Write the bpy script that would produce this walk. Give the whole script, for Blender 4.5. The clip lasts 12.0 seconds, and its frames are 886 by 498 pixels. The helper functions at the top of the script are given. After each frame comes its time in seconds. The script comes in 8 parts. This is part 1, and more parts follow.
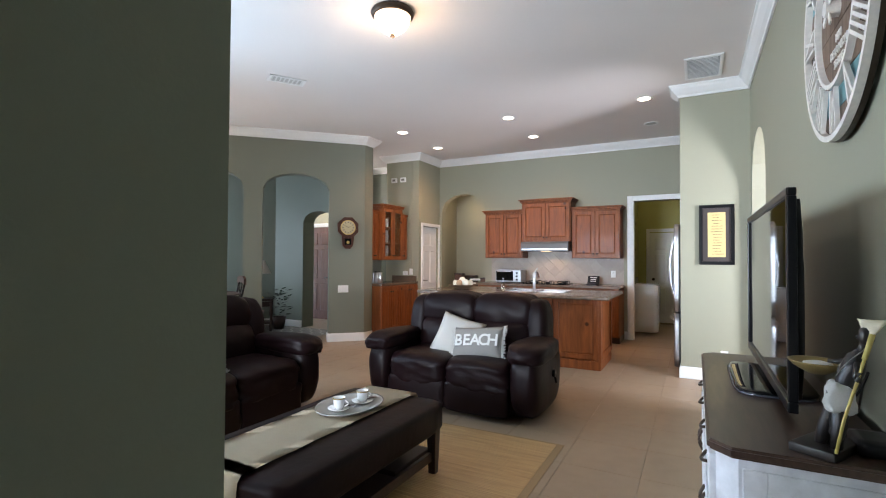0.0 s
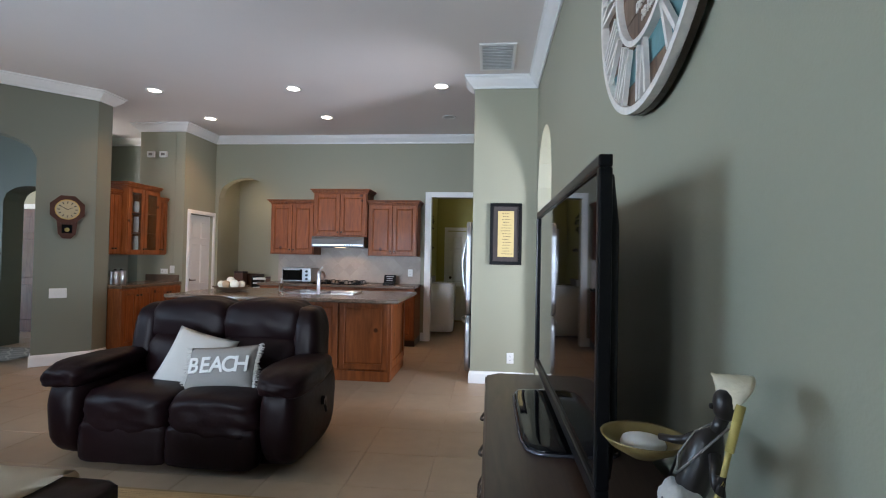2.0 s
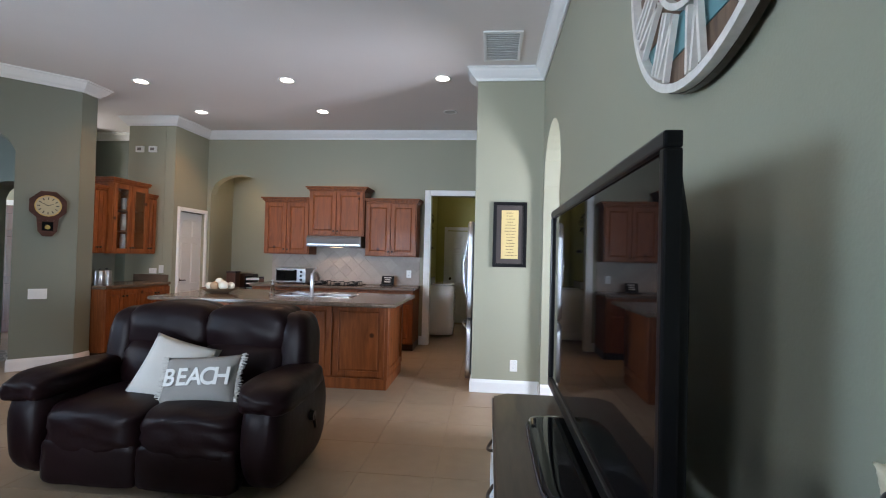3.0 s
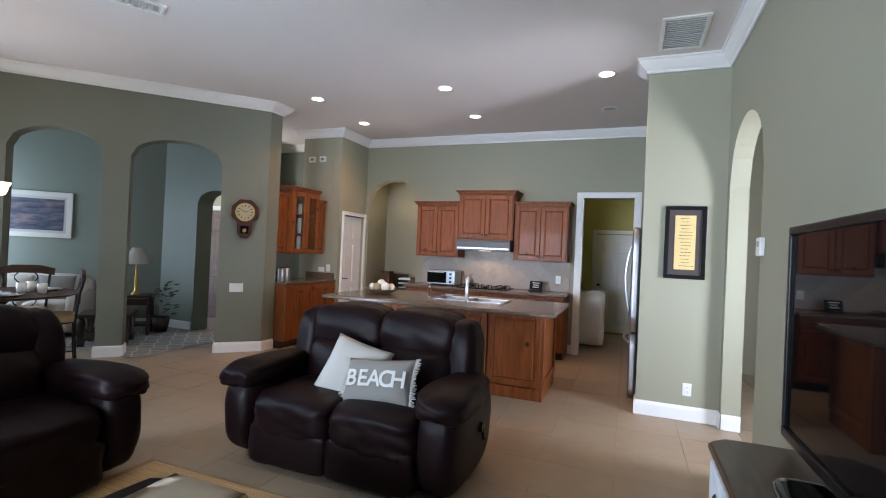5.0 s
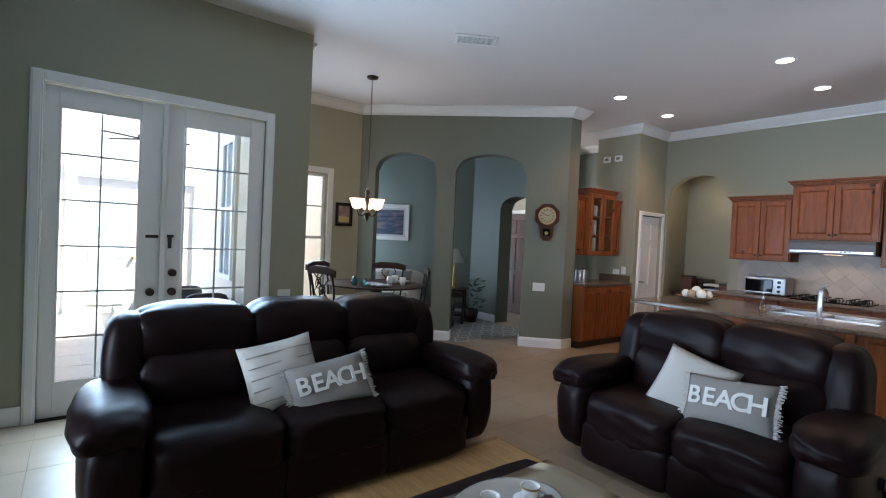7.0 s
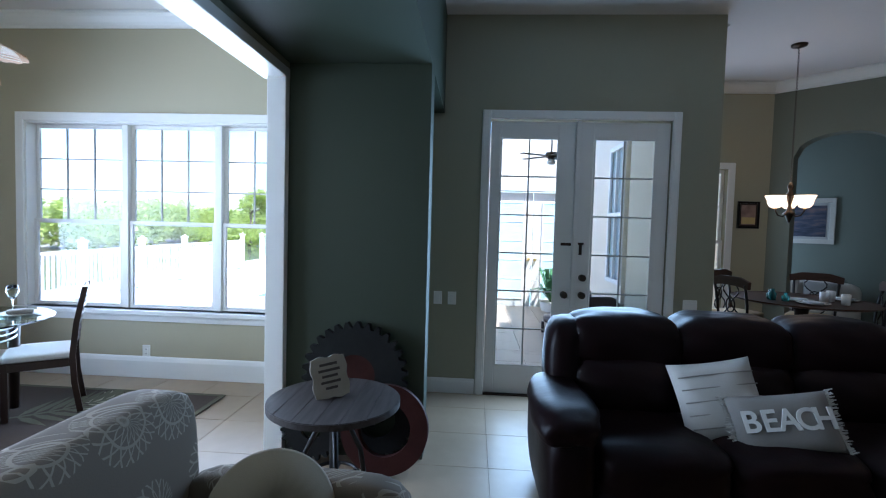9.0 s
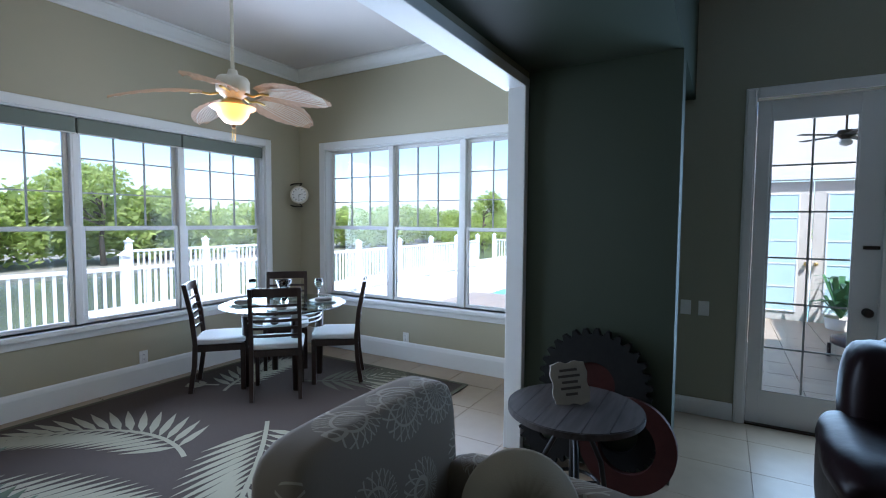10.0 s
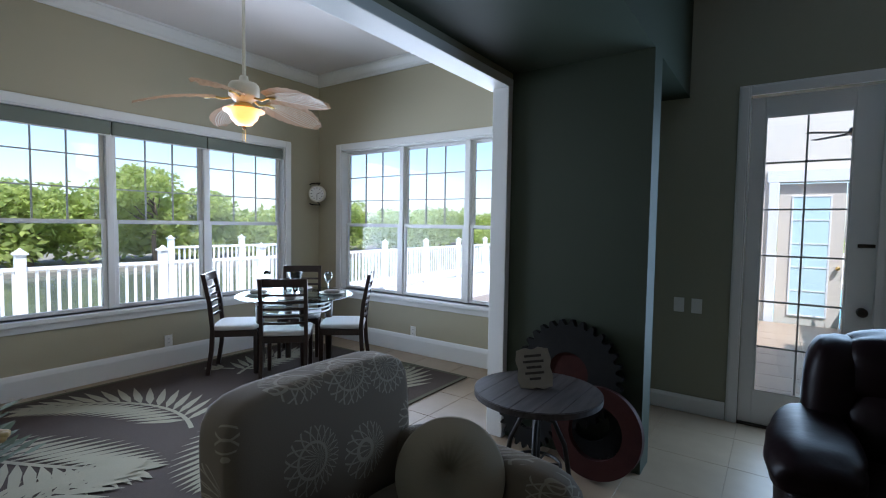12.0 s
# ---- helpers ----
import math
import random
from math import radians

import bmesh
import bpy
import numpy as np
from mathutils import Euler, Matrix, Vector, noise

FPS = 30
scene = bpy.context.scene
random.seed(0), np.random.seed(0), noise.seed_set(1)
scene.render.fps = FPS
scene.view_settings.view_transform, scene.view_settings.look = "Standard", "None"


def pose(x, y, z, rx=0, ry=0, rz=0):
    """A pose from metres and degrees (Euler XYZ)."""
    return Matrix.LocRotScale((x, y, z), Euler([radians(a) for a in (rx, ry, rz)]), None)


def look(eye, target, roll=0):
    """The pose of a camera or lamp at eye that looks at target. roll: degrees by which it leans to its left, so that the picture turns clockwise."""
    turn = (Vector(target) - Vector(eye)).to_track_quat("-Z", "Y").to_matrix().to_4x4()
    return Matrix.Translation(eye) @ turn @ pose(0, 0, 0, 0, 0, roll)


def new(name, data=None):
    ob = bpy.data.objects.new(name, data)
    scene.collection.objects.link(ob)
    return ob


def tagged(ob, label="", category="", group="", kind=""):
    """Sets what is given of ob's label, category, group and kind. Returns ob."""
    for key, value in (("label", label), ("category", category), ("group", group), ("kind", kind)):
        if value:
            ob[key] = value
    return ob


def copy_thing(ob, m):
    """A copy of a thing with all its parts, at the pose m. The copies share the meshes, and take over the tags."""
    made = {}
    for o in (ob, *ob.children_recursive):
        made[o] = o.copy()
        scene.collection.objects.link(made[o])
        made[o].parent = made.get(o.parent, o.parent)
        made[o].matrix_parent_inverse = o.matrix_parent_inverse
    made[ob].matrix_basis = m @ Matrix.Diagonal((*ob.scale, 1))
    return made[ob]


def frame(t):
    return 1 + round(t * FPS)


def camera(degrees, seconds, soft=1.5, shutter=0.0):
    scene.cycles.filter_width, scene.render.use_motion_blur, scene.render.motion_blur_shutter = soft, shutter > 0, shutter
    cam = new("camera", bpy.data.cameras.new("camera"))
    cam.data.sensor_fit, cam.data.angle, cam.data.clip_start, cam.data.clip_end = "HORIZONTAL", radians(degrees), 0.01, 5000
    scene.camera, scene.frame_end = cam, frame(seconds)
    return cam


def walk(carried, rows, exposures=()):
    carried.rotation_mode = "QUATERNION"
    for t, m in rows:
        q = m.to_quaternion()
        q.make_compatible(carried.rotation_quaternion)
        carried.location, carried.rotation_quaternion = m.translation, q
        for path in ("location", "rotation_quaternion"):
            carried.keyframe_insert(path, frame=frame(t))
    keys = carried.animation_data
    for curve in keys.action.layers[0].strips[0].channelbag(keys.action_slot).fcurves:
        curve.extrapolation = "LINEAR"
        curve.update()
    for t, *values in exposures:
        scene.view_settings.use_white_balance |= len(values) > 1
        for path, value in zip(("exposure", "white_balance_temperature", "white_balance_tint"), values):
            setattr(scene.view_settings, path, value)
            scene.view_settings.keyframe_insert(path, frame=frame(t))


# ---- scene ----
cam = camera(85.8, 12.0, soft=1.1)
PATH = [
    (0, (0.782, -0.457, 1.344), (-0.154, 1.311, 1.386), 0.3),
    (0.5, (0.822, -0.213, 1.341), (0.254, 1.704, 1.38), 0.3),
    (1, (0.834, 0.013, 1.343), (0.444, 1.974, 1.38), 0.4),
    (1.5, (0.829, 0.245, 1.35), (0.545, 2.224, 1.385), 0.8),
    (2, (0.821, 0.438, 1.361), (0.626, 2.428, 1.397), 1.1),
    (2.5, (0.807, 0.6, 1.368), (0.633, 2.592, 1.402), 1.3),
    (4.5, (0.606, 0.817, 1.438), (0.092, 2.749, 1.463), 2.5),
    (5, (0.51, 0.764, 1.444), (-0.214, 2.628, 1.456), 2.6),
    (5.5, (0.435, 0.705, 1.445), (-0.523, 2.461, 1.445), 2.7),
    (6, (0.351, 0.639, 1.453), (-0.84, 2.245, 1.435), 2.7),
    (6.5, (0.282, 0.582, 1.461), (-1.141, 1.987, 1.428), 2.7),
    (8.5, (-0.03, 0.205, 1.483), (-1.985, 0.618, 1.404), 2.2),
    (9, (-0.019, 0.156, 1.5), (-2.013, 0.03, 1.405), 1.6),
    (9.5, (-0.01, 0.111, 1.506), (-1.903, -0.527, 1.402), 1.0),
    (10, (0.002, 0.09, 1.533), (-1.72, -0.92, 1.417), 0.4),
    (10.5, (0.021, 0.101, 1.532), (-1.552, -1.129, 1.417), 0.1),
    (11, (0.027, 0.18, 1.525), (-1.49, -1.118, 1.412), 0.2),
    (11.5, (0.012, 0.309, 1.497), (-1.532, -0.957, 1.389), 0.5),
    (12, (-0.047, 0.487, 1.472), (-1.681, -0.662, 1.37), 0.9),
]
walk(cam, [(t, look(e, g, r)) for t, e, g, r in PATH],
     [(0, 2.95, 6100, 15), (.5, 2.5, 5700, 15), (2, 2.5, 5800, 14), (2.7, 2.5, 5800, 14), (4.4, 2.75, 5900, 15), (5.2, 2.6, 5800, 15), (6, 2.35, 5700, 15), (6.6, 2.3, 5650, 14), (8.5, 2.25, 5200, 12), (9.1, 1.35, 5050, 12), (10, .95, 5150, 13), (10.6, .7, 5450, 14), (11.2, .6, 5450, 14), (12, .75, 5450, 14)])

# ---- world, sun and large lights ----
world = bpy.data.worlds.new("sky")
scene.world = world
world.use_nodes = True
wn = world.node_tree.nodes
sky = wn.new("ShaderNodeTexSky")
sky.sky_type = "NISHITA"
sky.sun_disc = False
sky.sun_elevation = radians(58)
sky.sun_rotation = radians(41)
wn["Background"].inputs[1].default_value = 0.15
world.node_tree.links.new(sky.outputs[0], wn["Background"].inputs[0])
sun = new("sun", bpy.data.lights.new("sun", "SUN"))
sun.data.energy, sun.data.angle, sun.data.color = 5.0, radians(0.5), (1, .95, .88)
sun.matrix_world = look((13, 15, 35), (0, 0, 0))


def window_light(name, x, y, z, w, h, toward, watts, color=(.77, .90, 1), spread=180):
    """Daylight entering through an opening, an area lamp the size of the opening."""
    ob = new(name, bpy.data.lights.new(name, "AREA"))
    ob.data.shape, ob.data.size, ob.data.size_y, ob.data.energy, ob.data.color = "RECTANGLE", w, h, watts, color
    ob.data.spread = radians(spread)
    ob.matrix_world = look((x, y, z), (x + toward[0], y + toward[1], z + toward[2]))
    return ob


window_light("daylight_french_door", -4.2, 1.05, 1.3, 1.3, 2.0, (1, 0, -.05), 25, (.64, .85, 1))
window_light("daylight_breakfast_window", -6.06, 2.8, 1.5, .9, 1.7, (1, 0.1, 0), 7)
window_light("daylight_nook_south", -2.35, -4.42, 1.5, 2.7, 1.7, (0, 1, 0), 45, (.85, .94, 1), 120)
window_light("daylight_side_hall", 2.88, 4.35, 1.45, .6, 1.1, (-1, .35, 0), 14.5, (.95, .97, 1))
window_light("daylight_nook_west", -4.2, -2.7, 1.5, 2.4, 1.7, (1, 0, 0), 18, (.88, .95, 1), 130)
# added fill to brighten the sitting room; no opening is built behind it
window_light("fill_sitting_room", -8.2, 4.0, 1.6, 1.2, 1.6, (.5, 1, 0), 8)


def bulb(name, x, y, z, watts, color=(1, .72, .42), size=.05):
    ob = new(name, bpy.data.lights.new(name, "POINT"))
    ob.data.energy, ob.data.color, ob.data.shadow_soft_size = watts, color, size
    ob.location = (x, y, z)
    return ob


# ---- materials ----
def material(name, color, rough=.6, metal=0.0, grain=0.0, scale=20.0, bump=0.0, bump_scale=200.0, stain=0.0, stain_scale=1.5, spec=.5, coat=0.0,
             emit=None, strength=0.0, alpha=1.0, transmission=0.0, random=0.0, place="Object"):
    m = bpy.data.materials.new(name)
    m.use_nodes = True
    nt = m.node_tree
    b = nt.nodes["Principled BSDF"]
    b.inputs["Base Color"].default_value = (*color, 1)
    b.inputs["Roughness"].default_value = rough
    b.inputs["Metallic"].default_value = metal
    b.inputs["Specular IOR Level"].default_value = spec
    b.inputs["Coat Weight"].default_value = coat
    b.inputs["Transmission Weight"].default_value = transmission
    if emit:
        b.inputs["Emission Color"].default_value = (*emit, 1)
        b.inputs["Emission Strength"].default_value = strength
    tc = nt.nodes.new("ShaderNodeNewGeometry" if place == "Position" else "ShaderNodeTexCoord")
    if grain or stain or random:
        fac = None
        mix = nt.nodes.new("ShaderNodeMixRGB")
        mix.blend_type = "MULTIPLY"
        mix.inputs[0].default_value = 1
        mix.inputs[1].default_value = (*color, 1)
        total = nt.nodes.new("ShaderNodeMath")
        total.operation = "ADD"
        total.inputs[0].default_value = 1
        total.inputs[1].default_value = 0
        last = total
        for amount, sc, det in ((grain, scale, 6), (stain, stain_scale, 4)):
            if amount:
                n = nt.nodes.new("ShaderNodeTexNoise")
                n.inputs["Scale"].default_value = sc
                n.inputs["Detail"].default_value = det
                nt.links.new(tc.outputs[place], n.inputs["Vector"])
                ma = nt.nodes.new("ShaderNodeMath")
                ma.operation = "MULTIPLY_ADD"
                ma.inputs[1].default_value = amount * 2
                ma.inputs[2].default_value = -amount
                nt.links.new(n.outputs[0], ma.inputs[0])
                ad = nt.nodes.new("ShaderNodeMath")
                nt.links.new(last.outputs[0], ad.inputs[0])
                nt.links.new(ma.outputs[0], ad.inputs[1])
                last = ad
        if random:
            oi = nt.nodes.new("ShaderNodeObjectInfo")
            ma = nt.nodes.new("ShaderNodeMath")
            ma.operation = "MULTIPLY_ADD"
            ma.inputs[1].default_value = random * 2
            ma.inputs[2].default_value = -random
            nt.links.new(oi.outputs["Random"], ma.inputs[0])
            ad = nt.nodes.new("ShaderNodeMath")
            nt.links.new(last.outputs[0], ad.inputs[0])
            nt.links.new(ma.outputs[0], ad.inputs[1])
            last = ad
        nt.links.new(last.outputs[0], mix.inputs[2])
        nt.links.new(mix.outputs[0], b.inputs["Base Color"])
    if bump:
        n = nt.nodes.new("ShaderNodeTexNoise")
        n.inputs["Scale"].default_value = bump_scale
        n.inputs["Detail"].default_value = 3
        nt.links.new(tc.outputs[place], n.inputs["Vector"])
        bp = nt.nodes.new("ShaderNodeBump")
        bp.inputs["Strength"].default_value = bump
        bp.inputs["Distance"].default_value = .003
        nt.links.new(n.outputs[0], bp.inputs["Height"])
        nt.links.new(bp.outputs[0], b.inputs["Normal"])
    return m


def wood(name, dark, light, axis=2, scale=9.0, rough=.4, knots=False, random=.08, stretch=.12, coat=.1, spec=.5):
    """Wood with its grain along one axis of the object."""
    m = material(name, light, rough, coat=coat, spec=spec)
    nt = m.node_tree
    b = nt.nodes["Principled BSDF"]
    tc = nt.nodes.new("ShaderNodeTexCoord")
    mp = nt.nodes.new("ShaderNodeMapping")
    s = [scale] * 3
    s[axis] = scale * stretch
    mp.inputs["Scale"].default_value = s
    nt.links.new(tc.outputs["Object"], mp.inputs["Vector"])
    oi = nt.nodes.new("ShaderNodeObjectInfo")
    n1 = nt.nodes.new("ShaderNodeTexNoise")
    n1.noise_dimensions = "4D"
    n1.inputs["Scale"].default_value = 3
    n1.inputs["Detail"].default_value = 8
    n1.inputs["Distortion"].default_value = 1.2
    mul = nt.nodes.new("ShaderNodeMath")
    mul.operation = "MULTIPLY"
    mul.inputs[1].default_value = 30
    nt.links.new(oi.outputs["Random"], mul.inputs[0])
    nt.links.new(mul.outputs[0], n1.inputs["W"])
    nt.links.new(mp.outputs[0], n1.inputs["Vector"])
    ramp = nt.nodes.new("ShaderNodeValToRGB")
    ramp.color_ramp.elements[0].position, ramp.color_ramp.elements[1].position = .3, .7
    ramp.color_ramp.elements[0].color, ramp.color_ramp.elements[1].color = (*dark, 1), (*light, 1)
    nt.links.new(n1.outputs[0], ramp.inputs[0])
    out = ramp.outputs[0]
    if knots:
        v = nt.nodes.new("ShaderNodeTexVoronoi")
        v.inputs["Scale"].default_value = 3.1
        nt.links.new(tc.outputs["Object"], v.inputs["Vector"])
        kr = nt.nodes.new("ShaderNodeValToRGB")
        kr.color_ramp.elements[0].position, kr.color_ramp.elements[1].position = .05, .1
        kr.color_ramp.elements[0].color, kr.color_ramp.elements[1].color = (.12, .06, .03, 1), (1, 1, 1, 1)
        nt.links.new(v.outputs["Distance"], kr.inputs[0])
        mx = nt.nodes.new("ShaderNodeMixRGB")
        mx.blend_type = "MULTIPLY"
        mx.inputs[0].default_value = .9
        nt.links.new(out, mx.inputs[1])
        nt.links.new(kr.outputs[0], mx.inputs[2])
        out = mx.outputs[0]
    nt.links.new(out, b.inputs["Base Color"])
    bp = nt.nodes.new("ShaderNodeBump")
    bp.inputs["Strength"].default_value = .12
    bp.inputs["Distance"].default_value = .004
    nt.links.new(n1.outputs[0], bp.inputs["Height"])
    nt.links.new(bp.outputs[0], b.inputs["Normal"])
    return m


SAGE = material("sage_wall_paint", (.300, .296, .218), .6, stain=.05, stain_scale=.8, bump=.12, bump_scale=140, grain=.02, scale=60)
TEAL = material("dark_green_wall_paint", (.18, .205, .172), .5, stain=.05, bump=.12, bump_scale=140)
# sage with the shade of the backlit column and soffit put into its colour
BACKLIT_SAGE = material("backlit_sage_wall_paint", (.042, .053, .036), .6, spec=.3, stain=.06, bump=.12, bump_scale=140)
TAN = material("tan_green_wall_paint", (.38, .36, .26), .55, stain=.05, bump=.12, bump_scale=140)
# darkened sage: the angled and bar walls carry their shade in the paint
SHADED_SAGE = material("shaded_sage_wall_paint", (.18, .19, .15), .6, spec=.3, stain=.05, bump=.12, bump_scale=140)
SUNTAN = material("tan_sage_wall_paint", (.42, .385, .275), .6, stain=.05, stain_scale=.8, bump=.12, bump_scale=140)
OLIVE = material("olive_yellow_paint", (.42, .40, .13), .6, stain=.05, bump=.1)
CEIL = material("ceiling_paint", (.74, .70, .68), .85, stain=.03, bump=.2, bump_scale=90)
STUCCO = material("cream_stucco", (.72, .66, .54), .85, stain=.08, bump=.4, bump_scale=80)
WHITE = material("white_trim_paint", (.78, .78, .77), .35, stain=.03, stain_scale=4, bump=.03, bump_scale=60)
TILE = material("travertine_tile", (.31, .235, .16), .38, stain=.22, stain_scale=1.3, grain=.12, scale=9, bump=.06, bump_scale=30, random=.012, place="Position")
GROUT = material("floor_grout", (.29, .22, .15), .85, stain=.15, bump=.3)
GLASS = material("window_glass", (1, 1, 1), .02, transmission=1.0)
GLASS.node_tree.nodes["Principled BSDF"].inputs["IOR"].default_value = 1.45
LEATHER = material("dark_brown_leather", (.0074, .0029, .0035), .42, grain=.3, scale=7, bump=.6, bump_scale=14, stain=.3, stain_scale=3, spec=.12)
BLACK = material("black_plastic", (.005, .005, .006), .28, stain=.2, spec=.25)


# ---- building helpers ----
def finish(name, bm, mat, smooth=False):
    me = bpy.data.meshes.new(name)
    bm.to_mesh(me)
    bm.free()
    for m in (mat if isinstance(mat, (list, tuple)) else [mat]):
        me.materials.append(m)
    if smooth:
        for p in me.polygons:
            p.use_smooth = True
    return me


def part(name, bm, mat, parent=None, label="", smooth=False):
    """One mesh object from a bmesh, under a thing or a part."""
    ob = new(name, finish(name, bm, mat, smooth))
    if parent:
        ob.parent = parent
    if label:
        tagged(ob, label)
    return ob


def thing(name, m, label, category, group="", kind=""):
    ob = new(name)
    ob.empty_display_size = .1
    ob.matrix_world = m
    return tagged(ob, label, category, group, kind)


def structure(name, bm, mat, label, category, smooth=False):
    return tagged(part(name, bm, mat, None, "", smooth), label, category, "", "structure")


def cuboid(bm, x0, x1, y0, y1, z0, z1, bevel=0.0, seg=2, m=None):
    """An axis-aligned block added to bm, with its edges rounded by bevel."""
    r = bmesh.ops.create_cube(bm, size=1.0)
    vs = r["verts"]
    for v in vs:
        v.co = Vector((x0 + (v.co.x + .5) * (x1 - x0), y0 + (v.co.y + .5) * (y1 - y0), z0 + (v.co.z + .5) * (z1 - z0)))
    if bevel:
        es = {e for v in vs for e in v.link_edges}
        r = bmesh.ops.bevel(bm, geom=list(es), offset=bevel, segments=seg, affect="EDGES", profile=.6)
        vs = list({v for f in r["faces"] for v in f.verts})
        vs = list({w for v in vs for f in v.link_faces for w in f.verts})
    if m is not None:
        bmesh.ops.transform(bm, matrix=m, verts=vs)
    return vs


def box(x0, x1, y0, y1, z0, z1, bevel=0.0, seg=2):
    bm = bmesh.new()
    cuboid(bm, x0, x1, y0, y1, z0, z1, bevel, seg)
    return bm


def rod(bm, a, b, r0, r1=None, n=12, caps=True):
    """A round bar from a to b."""
    a, b = Vector(a), Vector(b)
    r = bmesh.ops.create_cone(bm, cap_ends=caps, segments=n, radius1=r0, radius2=r0 if r1 is None else r1, depth=(b - a).length)
    q = (b - a).to_track_quat("Z", "Y").to_matrix().to_4x4()
    bmesh.ops.transform(bm, matrix=Matrix.Translation((a + b) / 2) @ q, verts=r["verts"])
    return r["verts"]


def lathe(profile, n=24, bm=None, at=(0, 0, 0)):
    """A turned body from (radius, height) pairs."""
    bm = bm or bmesh.new()
    rings = []
    for r, z in profile:
        if r < 1e-5:
            rings.append([bm.verts.new((at[0], at[1], at[2] + z))])
        else:
            rings.append([bm.verts.new((at[0] + r * math.cos(2 * math.pi * i / n), at[1] + r * math.sin(2 * math.pi * i / n), at[2] + z)) for i in range(n)])
    for a, b in zip(rings, rings[1:]):
        for i in range(n):
            j = (i + 1) % n
            f = [a[i % len(a)], a[j % len(a)], b[j % len(b)], b[i % len(b)]]
            f = list(dict.fromkeys(f))
            if len(f) > 2:
                bm.faces.new(f)
    return bm


def tube(bm, pts, r, n=8):
    """A bent round bar along points."""
    pts = [Vector(p) for p in pts]
    rings = []
    for i, p in enumerate(pts):
        d = (pts[min(i + 1, len(pts) - 1)] - pts[max(i - 1, 0)]).normalized()
        q = d.to_track_quat("Z", "Y").to_matrix()
        rr = r(i / (len(pts) - 1)) if callable(r) else r
        rings.append([bm.verts.new(p + q @ Vector((rr * math.cos(2 * math.pi * k / n), rr * math.sin(2 * math.pi * k / n), 0))) for k in range(n)])
    for a, b in zip(rings, rings[1:]):
        for k in range(n):
            bm.faces.new((a[k], a[(k + 1) % n], b[(k + 1) % n], b[k]))
    bm.faces.new(list(reversed(rings[0])))
    bm.faces.new(rings[-1])


def prism(bm, outline, z0, z1, axis="z"):
    """A flat outline drawn out from z0 to z1 along an axis."""
    def place(u, v, w):
        return {"z": (u, v, w), "y": (u, w, v), "x": (w, u, v)}[axis]
    lo = [bm.verts.new(place(u, v, z0)) for u, v in outline]
    hi = [bm.verts.new(place(u, v, z1)) for u, v in outline]
    n = len(outline)
    bm.faces.new(lo)
    bm.faces.new(list(reversed(hi)))
    for i in range(n):
        bm.faces.new((lo[i], hi[i], hi[(i + 1) % n], lo[(i + 1) % n]))
    bmesh.ops.recalc_face_normals(bm, faces=bm.faces[:])
    return lo + hi


def wall(name, p0, p1, mat, label, openings=(), z0=0.0, z1=3.35, thick=.15, back=None):
    """A wall whose seen face runs from p0 to p1, thick to the left of that way. openings: (from, to, bottom, top, rise of the arch)."""
    a, b = Vector((*p0, 0)), Vector((*p1, 0))
    length = (b - a).length
    u, nrm = (b - a).normalized(), Vector((-(b - a).y, (b - a).x, 0)).normalized()
    bm = bmesh.new()
    cache = {}

    def vert(s, z, side):
        key = (round(s, 4), round(z, 4), side)
        if key not in cache:
            cache[key] = bm.verts.new(a + u * s + nrm * (thick * side) + Vector((0, 0, z)))
        return cache[key]
    cells = []
    cuts = [0.0]
    for s0, s1, zb, zt, rise in sorted(openings):
        cells.append([(cuts[-1], z0), (s0, z0), (s0, z1), (cuts[-1], z1)])
        if zb > z0 + .001:
            cells.append([(s0, z0), (s1, z0), (s1, zb), (s0, zb)])
        n = 16 if rise else 1
        top = [(s0 + (s1 - s0) * i / n, zt - rise + (rise * math.sqrt(max(0, 1 - (2 * i / n - 1) ** 2)) if rise else 0)) for i in range(n + 1)]
        for q, r in zip(top, top[1:]):
            cells.append([q, r, (r[0], z1), (q[0], z1)])
        cuts.append(s1)
    cells.append([(cuts[-1], z0), (length, z0), (length, z1), (cuts[-1], z1)])
    count = {}
    for c in cells:
        if abs(c[0][0] - c[1][0]) < 1e-4:
            continue
        for side in (0, 1):
            f = [vert(s, z, side) for s, z in c]
            face = bm.faces.new(f if side == 0 else list(reversed(f)))
            face.material_index = side if back else 0
        for q, r in zip(c, c[1:] + c[:1]):
            k = tuple(sorted(((round(q[0], 4), round(q[1], 4)), (round(r[0], 4), round(r[1], 4)))))
            count[k] = count.get(k, 0) + 1
    for (q, r), k in count.items():
        if k == 1 and not (q[1] == r[1] == round(z1, 4) and False):
            # skip inner seams between cells of unlike height
            f = [vert(*q, 0), vert(*r, 0), vert(*r, 1), vert(*q, 1)]
            mid = ((q[0] + r[0]) / 2, (q[1] + r[1]) / 2)
            seam = q[0] == r[0] and 0 < q[0] < length and not any(abs(q[0] - o) < .002 and zb + .001 < mid[1] < zt - rise - .001 for s0, s1, zb, zt, rise in openings for o in (s0, s1))
            if not seam:
                bm.faces.new(f)
    bmesh.ops.recalc_face_normals(bm, faces=bm.faces[:])
    return structure(name, bm, [mat, back] if back else mat, label, "wall")


